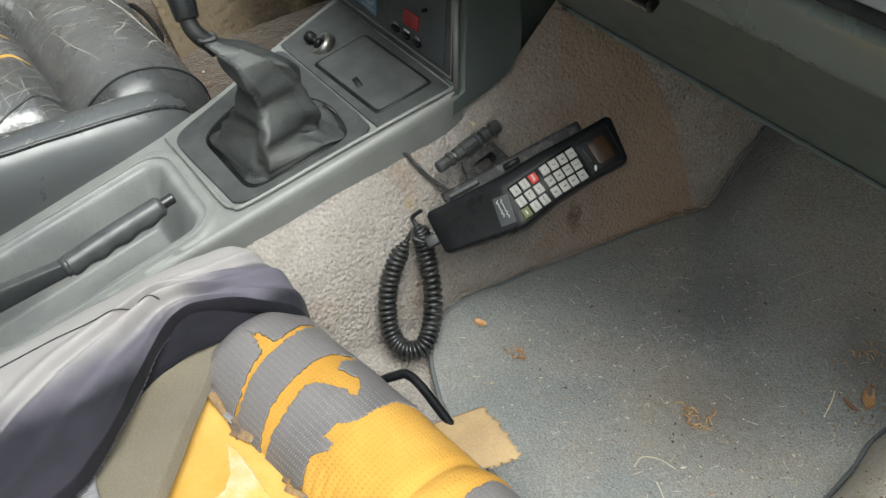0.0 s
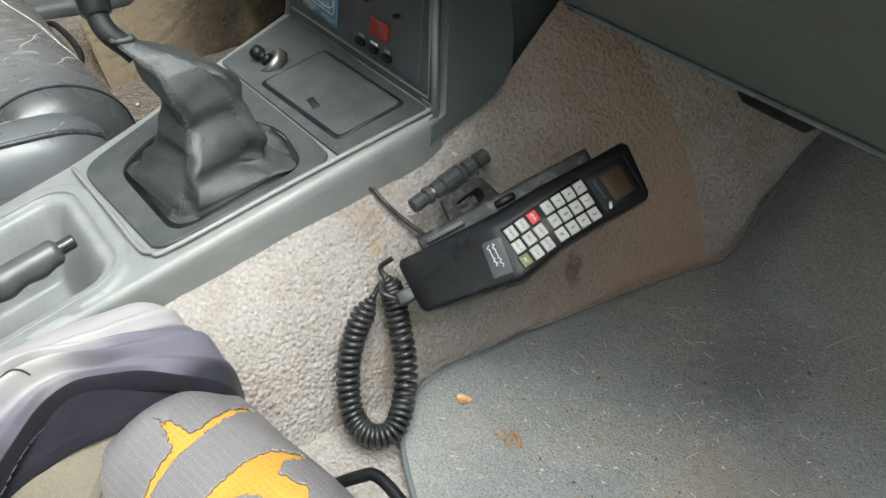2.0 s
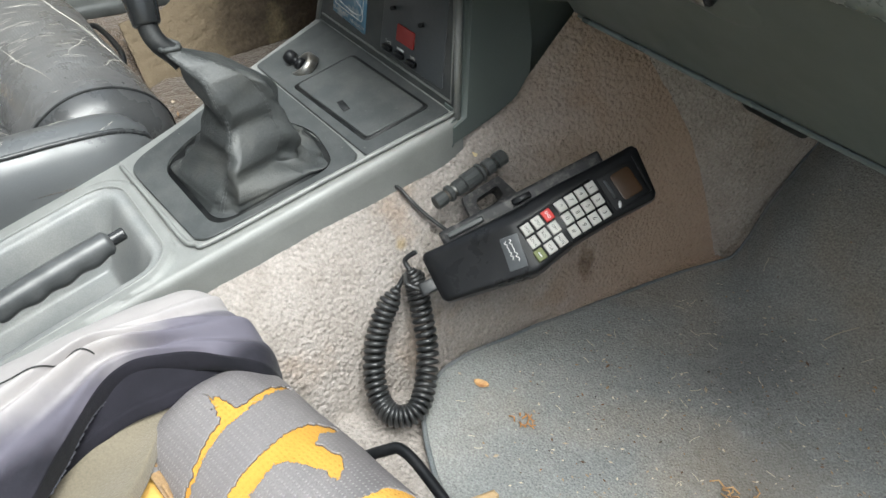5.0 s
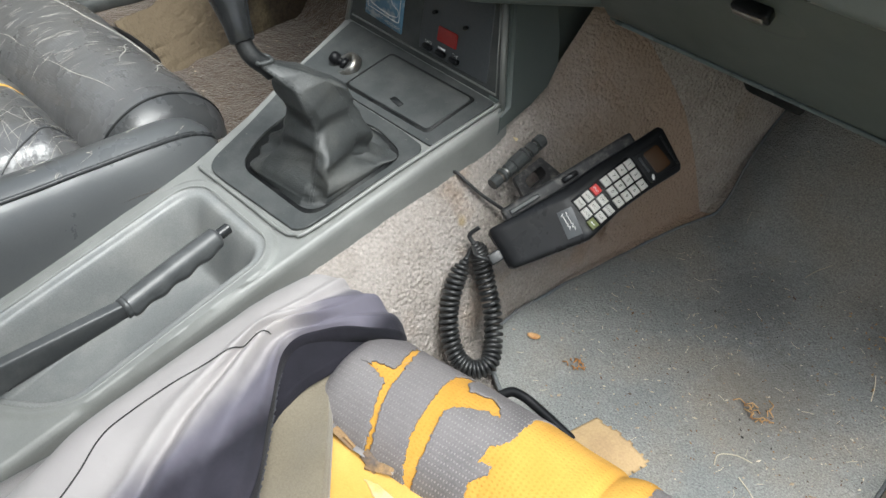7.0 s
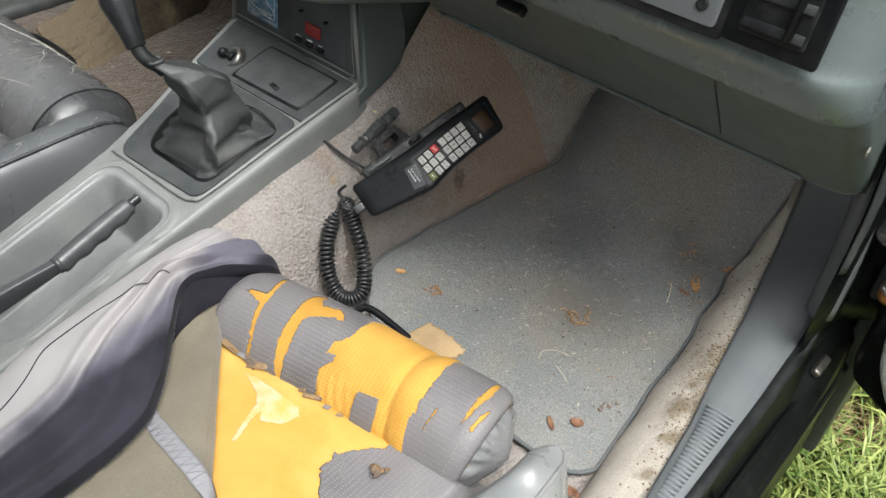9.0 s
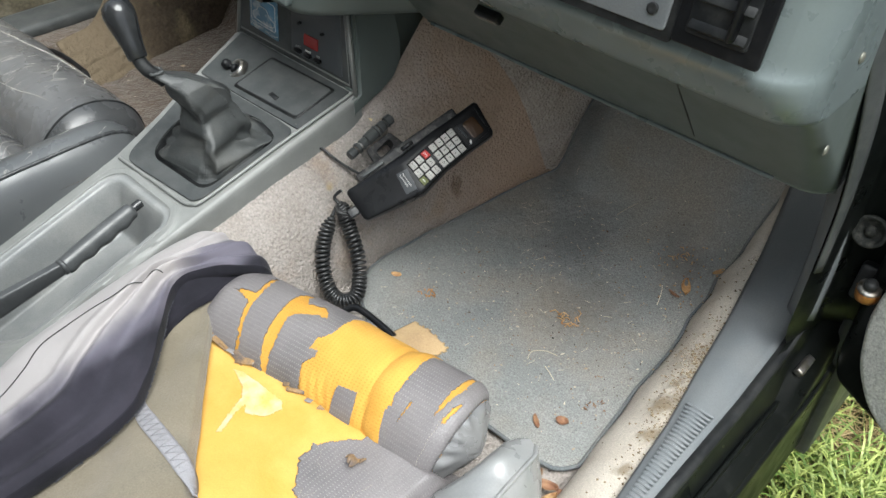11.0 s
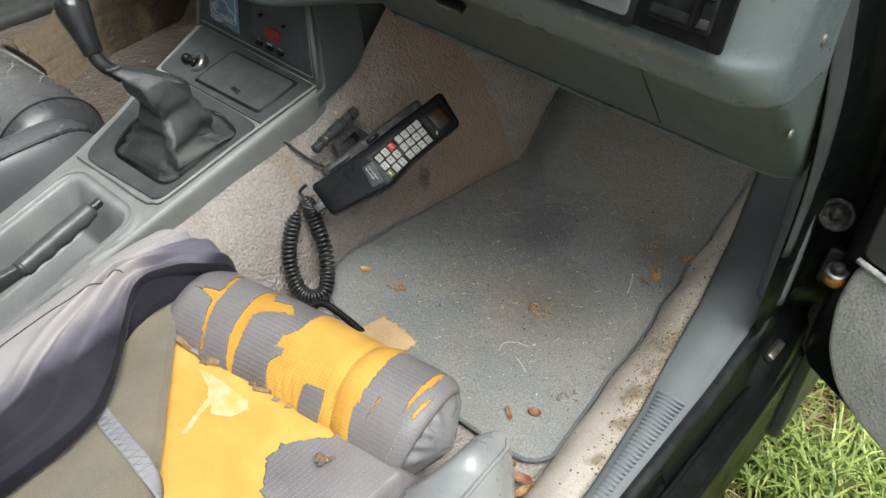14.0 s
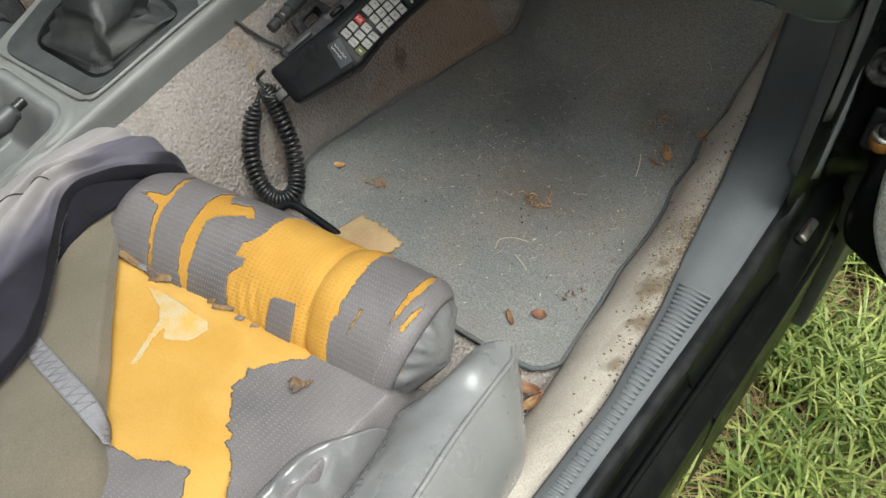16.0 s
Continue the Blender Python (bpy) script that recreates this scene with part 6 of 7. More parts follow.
def side_fn(u, v):
    y = 0.148 - 0.70 * v ** 1.6
    inner = Vector((lerp(BOL_IN, y), y, lerp([(-0.6, 0.128), (0.045, 0.128), (0.075, 0.145), (0.10, 0.154), (0.13, 0.160), (0.148, 0.158)], y)))
    outer = bolster_edge(y)
    full = smooth(0.150, 0.085, y)
    if u < 0.12:
        return inner + Vector((0, 0, -0.07 * (0.12 - u) / 0.12))
    if u < 0.6:
        t = (u - 0.12) / 0.48
        p = inner.lerp(outer, t)
        return p + Vector((0, 0, (0.017 * math.sin(math.pi * t ** 0.7) + 0.0016 * wob(p.x, p.y, 0, 45) + 0.003 * math.sin(math.pi * t) * math.sin(p.y * 70)) * (0.3 + 0.7 * full)))
    t = (u - 0.6) / 0.4
    return outer + Vector((0.031 * t ** 0.8 * (0.12 + 0.88 * full) + 0.013 * math.sin(math.pi * t) * full, 0.014 * t + 0.006 * math.sin(math.pi * t), -0.12 * t ** 1.15))


part("side_bolster", sheet(side_fn, 75, 120), M_BOLSTER, seat, "smooth grey leather side bolster")
part("bolster_piping", tube([bolster_edge(0.148 - 0.70 * (k / 60) ** 1.6) + Vector((0.0002, 0, 0.0006)) for k in range(61)], 0.0024, 8), M_BOLSTER, seat, "leather piping")


def welt_fn(u, v):
    y = 0.042 - 0.36 * v
    grow = smooth(-0.05, 0.22, v)
    x = 0.072 - (0.036 - 0.036 * u) * grow + 0.010 * v
    crinkle = 0.0026 * math.sin(y * 260 + 60 * x + 3 * u + 2 * wob(y * 40, u, 0, 1)) * math.sin(math.pi * min(1, u * 1.1)) * (0.4 + abs(wob(y * 30, 2, 0, 1)))
    z = crown(0.03, y) - 0.006 + 0.0105 * grow - 0.034 * u ** 1.9 + crinkle + 0.003 * grow * math.exp(-((u - 0.15) / 0.10) ** 2)
    return (x, y, z - 0.010 * smooth(0.05, 0.0, v))


thick(part("edge_welt", sheet(welt_fn, 30, 200), M_WELT, seat, "shiny crinkled leather edge", face=(0, 0, 1)), 0.0015)
part("inner_bolster", sheet(lambda u, v: (-0.335 - 0.045 * math.cos(math.pi * u), 0.08 - 0.6 * v, 0.06 + 0.085 * math.sin(math.pi * u)), 16, 20), M_LEATHER, seat)
bm = box((0.40, 0.50, 0.07), pose(-0.10, -0.20, 0.065), 0.02)
part("seat_base", bm, M_DARK, seat, "dark seat base")
# adjusting bar
bar = spline([(-0.205, 0.128, 0.105), (-0.182, 0.160, 0.128), (-0.170, 0.170, 0.133), (-0.135, 0.172, 0.130), (-0.08, 0.170, 0.124), (-0.03, 0.166, 0.118), (0.0, 0.150, 0.11)], 40)
part("adjuster_bar", tube(bar, 0.0042, 10), M_BLACK, seat, "glossy black adjuster bar")

card = thick(part("cardboard_scrap", sheet(lambda u, v: (-0.124 + 0.060 * u + 0.012 * v, 0.150 + 0.056 * v - 0.004 * u, 0.128 + 0.006 * math.sin(3 * u) + 0.002 * v), 30, 26,
             keep=lambda u, v: v < 0.94 + 0.03 * wob(u * 9, 0, 0, 1) and u < 0.95 + 0.04 * wob(0, v * 9, 3, 1) and u + v < 1.86), M_CARD, face=(0, 0, 1)), 0.0022)
tagged(card, "scrap of brown cardboard under the torn seat roll", "cardboard")

# ---------------------------------------------------------------- driver seat
dseat = base("driver_seat", (-0.85, -0.15, 0.02), label="cracked dark grey leather driver seat", category="car seat")
DL, DR, DRAD = Vector((-1.115, 0.118, 0.128)), Vector((-0.655, 0.132, 0.118)), 0.074


def droll(u, v, r=1.0):
    """The rolled front edge: u round it (0 to the front, 0.25 up), v along it."""
    a = 2 * math.pi * u
    left, right = v * 0.46, (1 - v) * 0.46
    k = 1.0
    if left < 0.05:
        k = 0.55 + 0.45 * math.sqrt(max(0, 1 - (1 - left / 0.05) ** 2))
    if right < 0.045:
        k = 0.50 + 0.50 * math.sqrt(max(0, 1 - (1 - right / 0.045) ** 2))
    p = DL.lerp(DR, v)
    rr = DRAD * k * r * (1 + 0.03 * wob(v * 6, math.cos(a), math.sin(a), 1.0) + 0.012 * wob(v * 22, math.cos(a) * 2, math.sin(a) * 2, 1.0))
    return p + Vector((0, math.cos(a) * rr * 1.08, math.sin(a) * rr * 0.95 + 0.006 * math.sin(math.pi * v)))


SEAM_V = 0.925
part("front_roll", sheet(lambda u, v: droll(u, SEAM_V * v), 64, 110, close_u=True, uv=(0.465, 0.41)), M_LEATHER_DARK, dseat, "worn shiny leather front roll")
part("roll_end", sheet(lambda u, v: droll(u, SEAM_V + (1 - SEAM_V) * v), 64, 30, close_u=True), M_LEATHER_END, dseat, "black leather end of the roll")
part("roll_seam", tube([droll(k / 40 * 0.6 + 0.98, SEAM_V, 1.004) for k in range(41)], 0.0016, 6), M_RUBBER, dseat)


def dcush(x, y):
    z = 0.112 + 0.052 * smooth(0.085, 0.015, y) * smooth(-0.665, -0.72, x)
    z += 0.010 * math.exp(-((y + 0.02) / 0.06) ** 2) * smooth(-0.70, -0.76, x) - 0.007 * math.exp(-((y + 0.088 - 0.1 * (x + 0.86)) / 0.010) ** 2)
    return z + 0.003 * wob(x, y, 0, 18) + 0.0022 * wob(x, y, 4, 40) * smooth(-0.1, 0.05, y)


part("cushion", sheet(lambda u, v: (-1.05 + 0.40 * u, -0.62 + 0.70 * v, dcush(-1.05 + 0.40 * u, -0.62 + 0.70 * v)), 90, 170, uv=(0.40, 0.70)), M_LEATHER_DARK, dseat, "cracked leather cushion")


def dside(u, v):
    y = 0.172 - 0.75 * v
    a = math.pi * (u * 1.1 - 0.05)
    nose = math.sqrt(max(0.0, 1 - (1 - min(1, v / 0.07)) ** 2))
    cx = -0.646 + 0.004 * smooth(0, 0.35, v)
    x = cx - 0.049 * (0.4 + 0.6 * nose) * math.cos(a)
    z = 0.085 + 0.098 * (0.55 + 0.45 * nose) * math.sin(a) ** 0.7 if math.sin(a) > 0 else 0.085
    return (x, y, z + 0.002 * wob(x, y, z, 20))


PIPE_U = 0.63
part("side_bolster", sheet(dside, 60, 110), M_LEATHER_SIDE, dseat, "smooth dark side bolster")
part("bolster_piping", tube([Vector(dside(PIPE_U, k / 60)) + Vector((0.0006, 0, 0.0006)) for k in range(61)], 0.0026, 8), M_LEATHER_END, dseat, "dark piping")


def douter(u, v):
    """The far bolster: a full pale cushion whose front end turns in to the roll."""
    y = 0.105 - 0.75 * v
    end = math.sqrt(max(0.0, 1 - (1 - min(1, v / 0.13)) ** 2))
    a = math.pi * (1.08 * u - 0.04)
    cx = -1.105 + 0.045 * smooth(0.02, 0.35, v) * 0.6
    return (cx + 0.075 * math.cos(a) * (0.45 + 0.55 * end), y, 0.065 + 0.135 * max(0, math.sin(a)) ** 0.8 * (0.55 + 0.45 * end) + 0.002 * wob(u * 3, v * 9, 0, 1))


part("outer_bolster", sheet(douter, 40, 70), M_LEATHER_PALE, dseat, "shiny dark outer bolster")
part("outer_piping", tube([Vector(douter(0.80, k / 50)) + Vector((-0.0004, 0, 0.0006)) for k in range(51)], 0.0024, 8), M_LEATHER_END, dseat, "dark piping")
part("seat_base", box((0.42, 0.55, 0.09), pose(-0.86, -0.2, 0.055), 0.02), M_DARK, dseat)
# two splits in the cushion: foam with a dark upper lip
for pts in ([(-0.815, -0.090), (-0.865, -0.056), (-0.908, -0.015), (-0.922, 0.013), (-0.920, 0.035)], [(-0.765, -0.086), (-0.798, -0.054), (-0.823, -0.023), (-0.846, 0.015), (-0.850, 0.044)]):
    path = [Vector((p.x, p.y, dcush(p.x, p.y) + 0.0004)) for p in spline([(x, y, 0) for x, y in pts], 30)]
    part("split", tube(path, lambda t: 0.0006 + 0.0030 * math.sin(math.pi * t) ** 1.3, 8, squash=0.35), M_FOAM, dseat, "split showing yellow foam")
    part("split_lip", tube([p + Vector((-0.0022 * math.sin(math.pi * k / 30), -0.0018 * math.sin(math.pi * k / 30), 0.0010)) for k, p in enumerate(path)], lambda t: 0.0003 + 0.0011 * math.sin(math.pi * t), 6), M_LEATHER_END, dseat)
path = spline([(-1.02, -0.098, 0), (-0.94, -0.094, 0), (-0.862, -0.088, 0), (-0.78, -0.078, 0), (-0.715, -0.066, 0)], 60)
part("cross_seam", tube([(p.x, p.y, dcush(p.x, p.y) + 0.0003) for p in path], lambda t: 0.0009 + 0.0004 * math.sin(40 * t), 6), M_CRACK, dseat)
path = spline([(-0.722, 0.064, 0), (-0.748, 0.050, 0), (-0.716, -0.017, 0), (-0.690, -0.066, 0), (-0.66, -0.13, 0)], 50)
part("edge_seam", tube([(p.x, p.y, dcush(p.x, p.y) + 0.0002) for p in path], 0.0013, 6), M_LEATHER_END, dseat)
# pale cracks: short strokes round the roll, long ones along its crest and over the cushion
rnd = random.Random(11)
bm = bmesh.new()
thin = lambda w: (lambda t: 0.00005 + w * math.sin(math.pi * t))
for k in range(80):
    v0 = min(0.88, max(0.03, rnd.gauss(0.45, 0.24)))
    a0, ln = rnd.gauss(0.27, 0.05), rnd.uniform(0.01, 0.05)
    tilt = rnd.gauss(-0.006, 0.006)
    tube([droll(a0 + ln * i / 5, v0 + tilt * i / 5 + 0.0004 * math.sin(i + k), 1.0004) for i in range(6)], thin(rnd.uniform(0.00010, 0.00022)), 4, bm)
for v0, v1, a0, a1, w in ((0.05, 0.30, 0.22, 0.16, 0.0006), (0.22, 0.62, 0.23, 0.13, 0.0006), (0.55, 0.72, 0.16, 0.10, 0.0005), (0.62, 0.74, 0.16, 0.24, 0.0005), (0.70, 0.82, 0.10, 0.20, 0.0006), (0.55, 0.84, 0.36, 0.30, 0.0005), (0.02, 0.14, 0.36, 0.18, 0.0006), (0.30, 0.48, 0.38, 0.36, 0.0004)):
    tube(spline([droll(a0 + (a1 - a0) * i / 9 + 0.003 * math.sin(i * 1.1 + v0 * 40), v0 + (v1 - v0) * i / 9 + 0.0015 * math.sin(i * 1.3 + a0 * 50), 1.0005) for i in range(10)], 40), thin(w), 5, bm)
tagged(part("roll_crack", bm, M_CRACK, dseat), "pale cracks in the roll's leather", kind="stuff")
bm = bmesh.new()
for k in range(110):
    x, y = rnd.uniform(-1.0, -0.70), rnd.gauss(0.01, 0.05)
    d = rnd.choice((0.05, 2.3, 2.3, -0.9)) + rnd.gauss(0, 0.14)
    pts = []
    for i in range(rnd.randint(4, 8)):
        if y < 0.06:
            pts.append((x, y, dcush(x, y) + 0.0002))
        x, y, d = x + 0.009 * math.cos(d), y + 0.009 * math.sin(d), d + rnd.uniform(-0.08, 0.08)
    if len(pts) > 3:
        tube(spline(pts, 12), thin(rnd.uniform(0.00012, 0.00032)), 4, bm)
tagged(part("cushion_crack", bm, M_CRACK, dseat), "pale cracks in the cushion's leather", kind="stuff")
bm = bmesh.new()
for k in range(9):
    v0, u0 = rnd.uniform(0.03, 0.40), rnd.uniform(0.40, 0.58)
    tube(spline([Vector(dside(u0 + 0.02 * i * rnd.uniform(0, 1), v0 + 0.008 * i * rnd.uniform(-0.2, 1))) + Vector((0, 0, 0.0003)) for i in range(5)], 14), thin(0.0003), 4, bm)
tagged(part("bolster_crack", bm, M_CRACK, dseat), "pale cracks in the bolster's leather", kind="stuff")
loop = spline([(-0.80, 0.150, 0.105), (-0.812, 0.190, 0.140), (-0.828, 0.204, 0.151), (-0.87, 0.210, 0.150), (-0.93, 0.212, 0.146), (-0.97, 0.206, 0.140), (-0.98, 0.17, 0.12)], 36)
part("adjuster_bar", tube(loop, 0.0038, 10), M_BLACK, dseat, "black looped adjuster bar")

# ---------------------------------------------------------------- belt buckle beside the console
buckle = base("belt_buckle", (-0.40, -0.19, 0.08), label="metal-edged seat belt buckle beside the console", category="buckle")
BK = frame_pose((-0.436, -0.186, 0.112), (0.80, 0.60, 0.05), (-0.35, 0.45, 0.80)) @ Matrix.Diagonal((0.62, 0.50, 0.8, 1))
part("stalk", box((0.05, 0.034, 0.012), BK @ pose(-0.03, -0.004, -0.006), 0.003, 2), M_JACKET, buckle, "dark webbing stalk")
slab_with_hole(rounded([(-0.024, -0.018), (0.022, -0.018), (0.022, 0.020), (-0.024, 0.020)], 0.006, 6), rounded([(0.002, -0.012), (0.014, -0.012), (0.014, 0.014), (0.002, 0.014)], 0.003, 6), 0.003, BK, M_BUCKLE, "tongue", buckle, "bright metal tongue")
# ---------------------------------------------------------------- car phone on the tunnel
PH = frame_pose((-0.3035, 0.2870, 0.141), (0.061, 0.171, 0.0865), (-0.75, 0.10, 0.60))   # x along the handset, y to the console, z out of its face
PL, PW = 0.203, 0.040
phone = base("car_phone_handset", tuple(PH @ Vector((0.1, 0, -0.02))), label="black car phone handset with pale keys and a coiled cord", category="telephone")


def face_h(l):
    return lerp([(0.0, -0.004), (0.012, -0.001), (0.080, 0.0095), (0.088, 0.009), (0.150, 0.0015), (0.199, -0.005)], l)


def face_y(l):
    """The handset is cranked: its middle stands off the line of its ends."""
    return -lerp([(0.0, 0.0), (0.080, 0.0120), (0.088, 0.0118), (0.125, 0.0062), (0.199, 0.0)], l)


def handset_fn(u, v):
    l = PL * v
    n = 40
    a = 2 * math.pi * u
    hw = PW / 2 * lerp([(0.0, 1.08), (0.40, 1.22), (0.47, 1.14), (0.6, 1.06), (1.0, 1.10)], v)
    top, low = face_h(l), -0.026 - 0.006 * math.sin(math.pi * v)
    end = min(l, PL - l)
    k = 1.0 if end > 0.006 else 0.84 + 0.16 * math.sqrt(1 - (1 - end / 0.006) ** 2)
    c, s = math.cos(a), math.sin(a)
    e = 0.22
    wide = hw + (0.0045 + 0.006 * math.sin(math.pi * v) ** 2 if c > 0 else 0.0025 * smooth(0.75, 1.0, v))   # a broad shoulder beside the keys
    y = math.copysign(abs(c) ** e, c) * wide * k + face_y(l)
    z = (top + low) / 2 + math.copysign(abs(s) ** e, s) * (top - low) / 2 * k - 0.35 * max(0, y - face_y(l) - 0.021) * (s > 0)
    return tuple(PH @ Vector((l + 0.10 * max(0, y + 0.02) * smooth(0.8, 1.0, v), y, z)))


bm = sheet(handset_fn, 56, 70, close_u=True)
for j in (0, 70):
    ring = [v for v in bm.verts if v.is_boundary and abs((PH.inverted() @ v.co).x - PL * j / 70) < 0.02]
    cen = sum((v.co for v in ring), Vector()) / len(ring)
    ring.sort(key=lambda v: math.atan2((PH.inverted() @ v.co).z + 0.013, (PH.inverted() @ v.co).y))
    bm.faces.new(ring)
part("shell", bm, M_BLACK, phone, sharp=50)


def face_pose(l, y, lift=0.0):
    h = face_h(l)
    s = (face_h(l + 0.004) - face_h(l - 0.004)) / 0.008
    q = (face_y(l + 0.004) - face_y(l - 0.004)) / 0.008
    return PH @ Matrix.Translation((l, y + face_y(l), h + lift)) @ pose(0, 0, 0, 0, 0, math.degrees(math.atan(q))) @ pose(0, 0, 0, 0, -math.degrees(math.atan(s)), 0)


part("keypad_bed", box((0.075, 0.0365, 0.0012), face_pose(0.1235, -0.0005, 0.0002), 0.0004, 1), M_BLACK, phone, "matt black key bed")
for c in range(7):
    for r in range(3):
        l = 0.0925 + 0.0101 * c + (0.0024 if c > 2 else -0.0008 - 0.0005 * (2 - c))
        y = 0.0116 - 0.0120 * r - 0.0004
        m = M_KEY_RED if (c, r) == (2, 0) else M_KEY_GREEN if (c, r) == (0, 2) else M_KEY
        key = part("key", box((0.0086, 0.0101, 0.0030), face_pose(l, y, 0.0016), 0.0009, 2), m, phone, "red key" if m is M_KEY_RED else "green key" if m is M_KEY_GREEN else "")
        if c > 2:
            text = {(3, 0): "*", (3, 1): "0", (3, 2): "#", (4, 0): "7", (4, 1): "8", (4, 2): "9", (5, 0): "4", (5, 1): "5", (5, 2): "6", (6, 0): "1", (6, 1): "2", (6, 2): "3"}[(c, r)]
            cu = bpy.data.curves.new("digit", "FONT")
            cu.body, cu.size, cu.align_x, cu.align_y = text, 0.0052, "CENTER", "CENTER"
            t = bpy.data.objects.new("digit", cu)
            scene.collection.objects.link(t)
            scene.view_layers[0].update()
            me = bpy.data.meshes.new_from_object(t.evaluated_get(bpy.context.evaluated_depsgraph_get()))
            bpy.data.objects.remove(t)
            b2 = bmesh.new()
            b2.from_mesh(me)
            b2.transform(face_pose(l, y, 0.00316) @ pose(0, 0, 0, 0, 0, -90))
            part("digit", b2, M_PRINT_DARK, key)
        else:
            text = {(0, 0): "PWR", (1, 0): "STO", (2, 0): "END", (0, 1): "LOCK", (1, 1): "RCL", (2, 1): "OPT", (1, 2): "CLR", (2, 2): "MUTE"}.get((c, r))
            if text:
                word(text, 0.0033, face_pose(l, y, 0.00316) @ pose(0, 0, 0, 0, 0, -90), M_PRINT_DARK if m is M_KEY else M_PRINT, key)
            else:
                part("key_print", box((0.0012, 0.0048, 0.0003), face_pose(l, y, 0.0032)), M_PRINT, key)
dsp = part("display_bezel", slab(rounded([(-0.0165, -0.0165), (0.0185, -0.0165), (0.0185, 0.0165), (-0.0165, 0.0165)], 0.003), 0.002, face_pose(0.1800, -0.0010, 0.0006), 0.0006), M_BLACK, phone, "glossy black display bezel")
part("display_glass", slab(rounded([(-0.0065, -0.0125), (0.0125, -0.0125), (0.0125, 0.0125), (-0.0065, 0.0125)], 0.0035), 0.001, face_pose(0.1812, -0.0008, 0.0012), 0.0003), M_LCD, dsp, "brown tinted display")
part("emblem", slab([(0.003 * math.cos(a) * 1.5, 0.0019 * math.sin(a)) for a in np.linspace(0, 2 * math.pi, 16, endpoint=False)], 0.0006, face_pose(0.1705, -0.0135, 0.0014) @ pose(0, 0, 0, 0, 0, 60) @ Matrix.Diagonal((0.7, 0.7, 1, 1))), M_PRINT, dsp, "small pale oval emblem")
part("display_print", box((0.0025, 0.018, 0.0004), face_pose(0.1690, 0.002, 0.0013)), M_LABEL, dsp)
lb = part("name_plate", slab(rounded([(-0.0095, -0.0145), (0.0065, -0.0145), (0.0065, 0.0145), (-0.0095, 0.0145)], 0.0008), 0.001, face_pose(0.0735, -0.001, 0.0006), 0.0002), M_LABEL, phone, "dark name plate with white lines")
scr = bmesh.new()
for row in range(2):
    pts = []
    for k in range(34):
        t = k / 33
        pts.append(face_pose(0.0735 - 0.004 * row + 0.0012 * math.sin(t * 30 + row) * (0.5 + 0.5 * math.sin(t * 9 + 1)), 0.0105 - 0.021 * t * (0.95 - 0.1 * row), 0.00085).translation)
    tube(pts, 0.00042, 4, scr)
part("name_lines", scr, M_PRINT, lb)
part("earpiece_rim", tube([face_pose(0.200, -0.017 + 0.034 * k / 12, 0.0006).translation for k in range(13)], 0.0009, 6), M_BLACK, phone)
part("cord_plug", box((0.016, 0.012, 0.010), PH @ pose(-0.006, -0.002, -0.014), 0.002, 2), M_CORD, phone, "grey-black cord plug")

# coiled cord hanging from the handset in a loop
P0 = PH @ Vector((-0.012, -0.002, -0.014))
loop = [P0, P0 + Vector((-0.010, -0.010, 0.004)), (-0.337, 0.282, 0.126), (-0.337, 0.273, 0.113), (-0.334, 0.258, 0.094), (-0.326, 0.244, 0.072), (-0.311, 0.233, 0.050), (-0.292, 0.228, 0.034), (-0.275, 0.233, 0.029), (-0.268, 0.249, 0.032), (-0.281, 0.268, 0.042), (-0.300, 0.283, 0.062), (-0.318, 0.289, 0.086), (-0.332, 0.292, 0.106), (-0.341, 0.292, 0.120), (-0.350, 0.290, 0.130), (-0.345, 0.298, 0.140)]
core = spline(loop, 1500)
pts, up = [], None
total = len(core)
for i, p in enumerate(core):
    d = (core[min(i + 1, total - 1)] - core[max(i - 1, 0)]).normalized()
    if up is None:
        up = d.orthogonal().normalized()
    up = (up - d * up.dot(d)).normalized()
    side = d.cross(up)
    s = i / total
    r = 0.0082 * smooth(0.17, 0.23, s) * smooth(0.90, 0.86, s)
    a = 2 * math.pi * 74 * s
    pts.append(p + (up * math.cos(a) + side * math.sin(a)) * r)
part("coiled_cord", tube(pts, 0.0024, 7), M_CORD, phone, "coiled black rubber cord")

# cradle behind the handset
cradle = base("phone_cradle", tuple(PH @ Vector((0.1, 0.02, -0.045))), label="dusty black phone cradle with a swivel clamp", category="phone cradle")
part("tray", slab(rounded([(0.022, -0.014), (0.178, -0.014), (0.178, 0.034), (0.022, 0.032)], 0.006), 0.024, PH @ pose(0, 0, -0.014), 0.003), M_BLACK_DUSTY, cradle, "dusty cradle tray")
part("side_rail", box((0.156, 0.016, 0.016), PH @ pose(0.10, 0.0285, -0.017), 0.004, 2), M_BLACK_DUSTY, cradle)
part("rail_clip", box((0.034, 0.005, 0.006), PH @ pose(0.046, 0.0285, -0.0065), 0.0015, 2), M_DARK, cradle)
part("rail_button", box((0.018, 0.006, 0.005), PH @ pose(0.10, 0.0285, -0.0065), 0.0012, 1), M_BLACK, cradle)
BA, BB = Vector((-0.362, 0.334, 0.172)), Vector((-0.367, 0.410, 0.192))
bax = (BB - BA).normalized()
part("pivot", tube([BA, BB], 0.0048, 16), M_STEEL, cradle, "dull metal pivot rod")
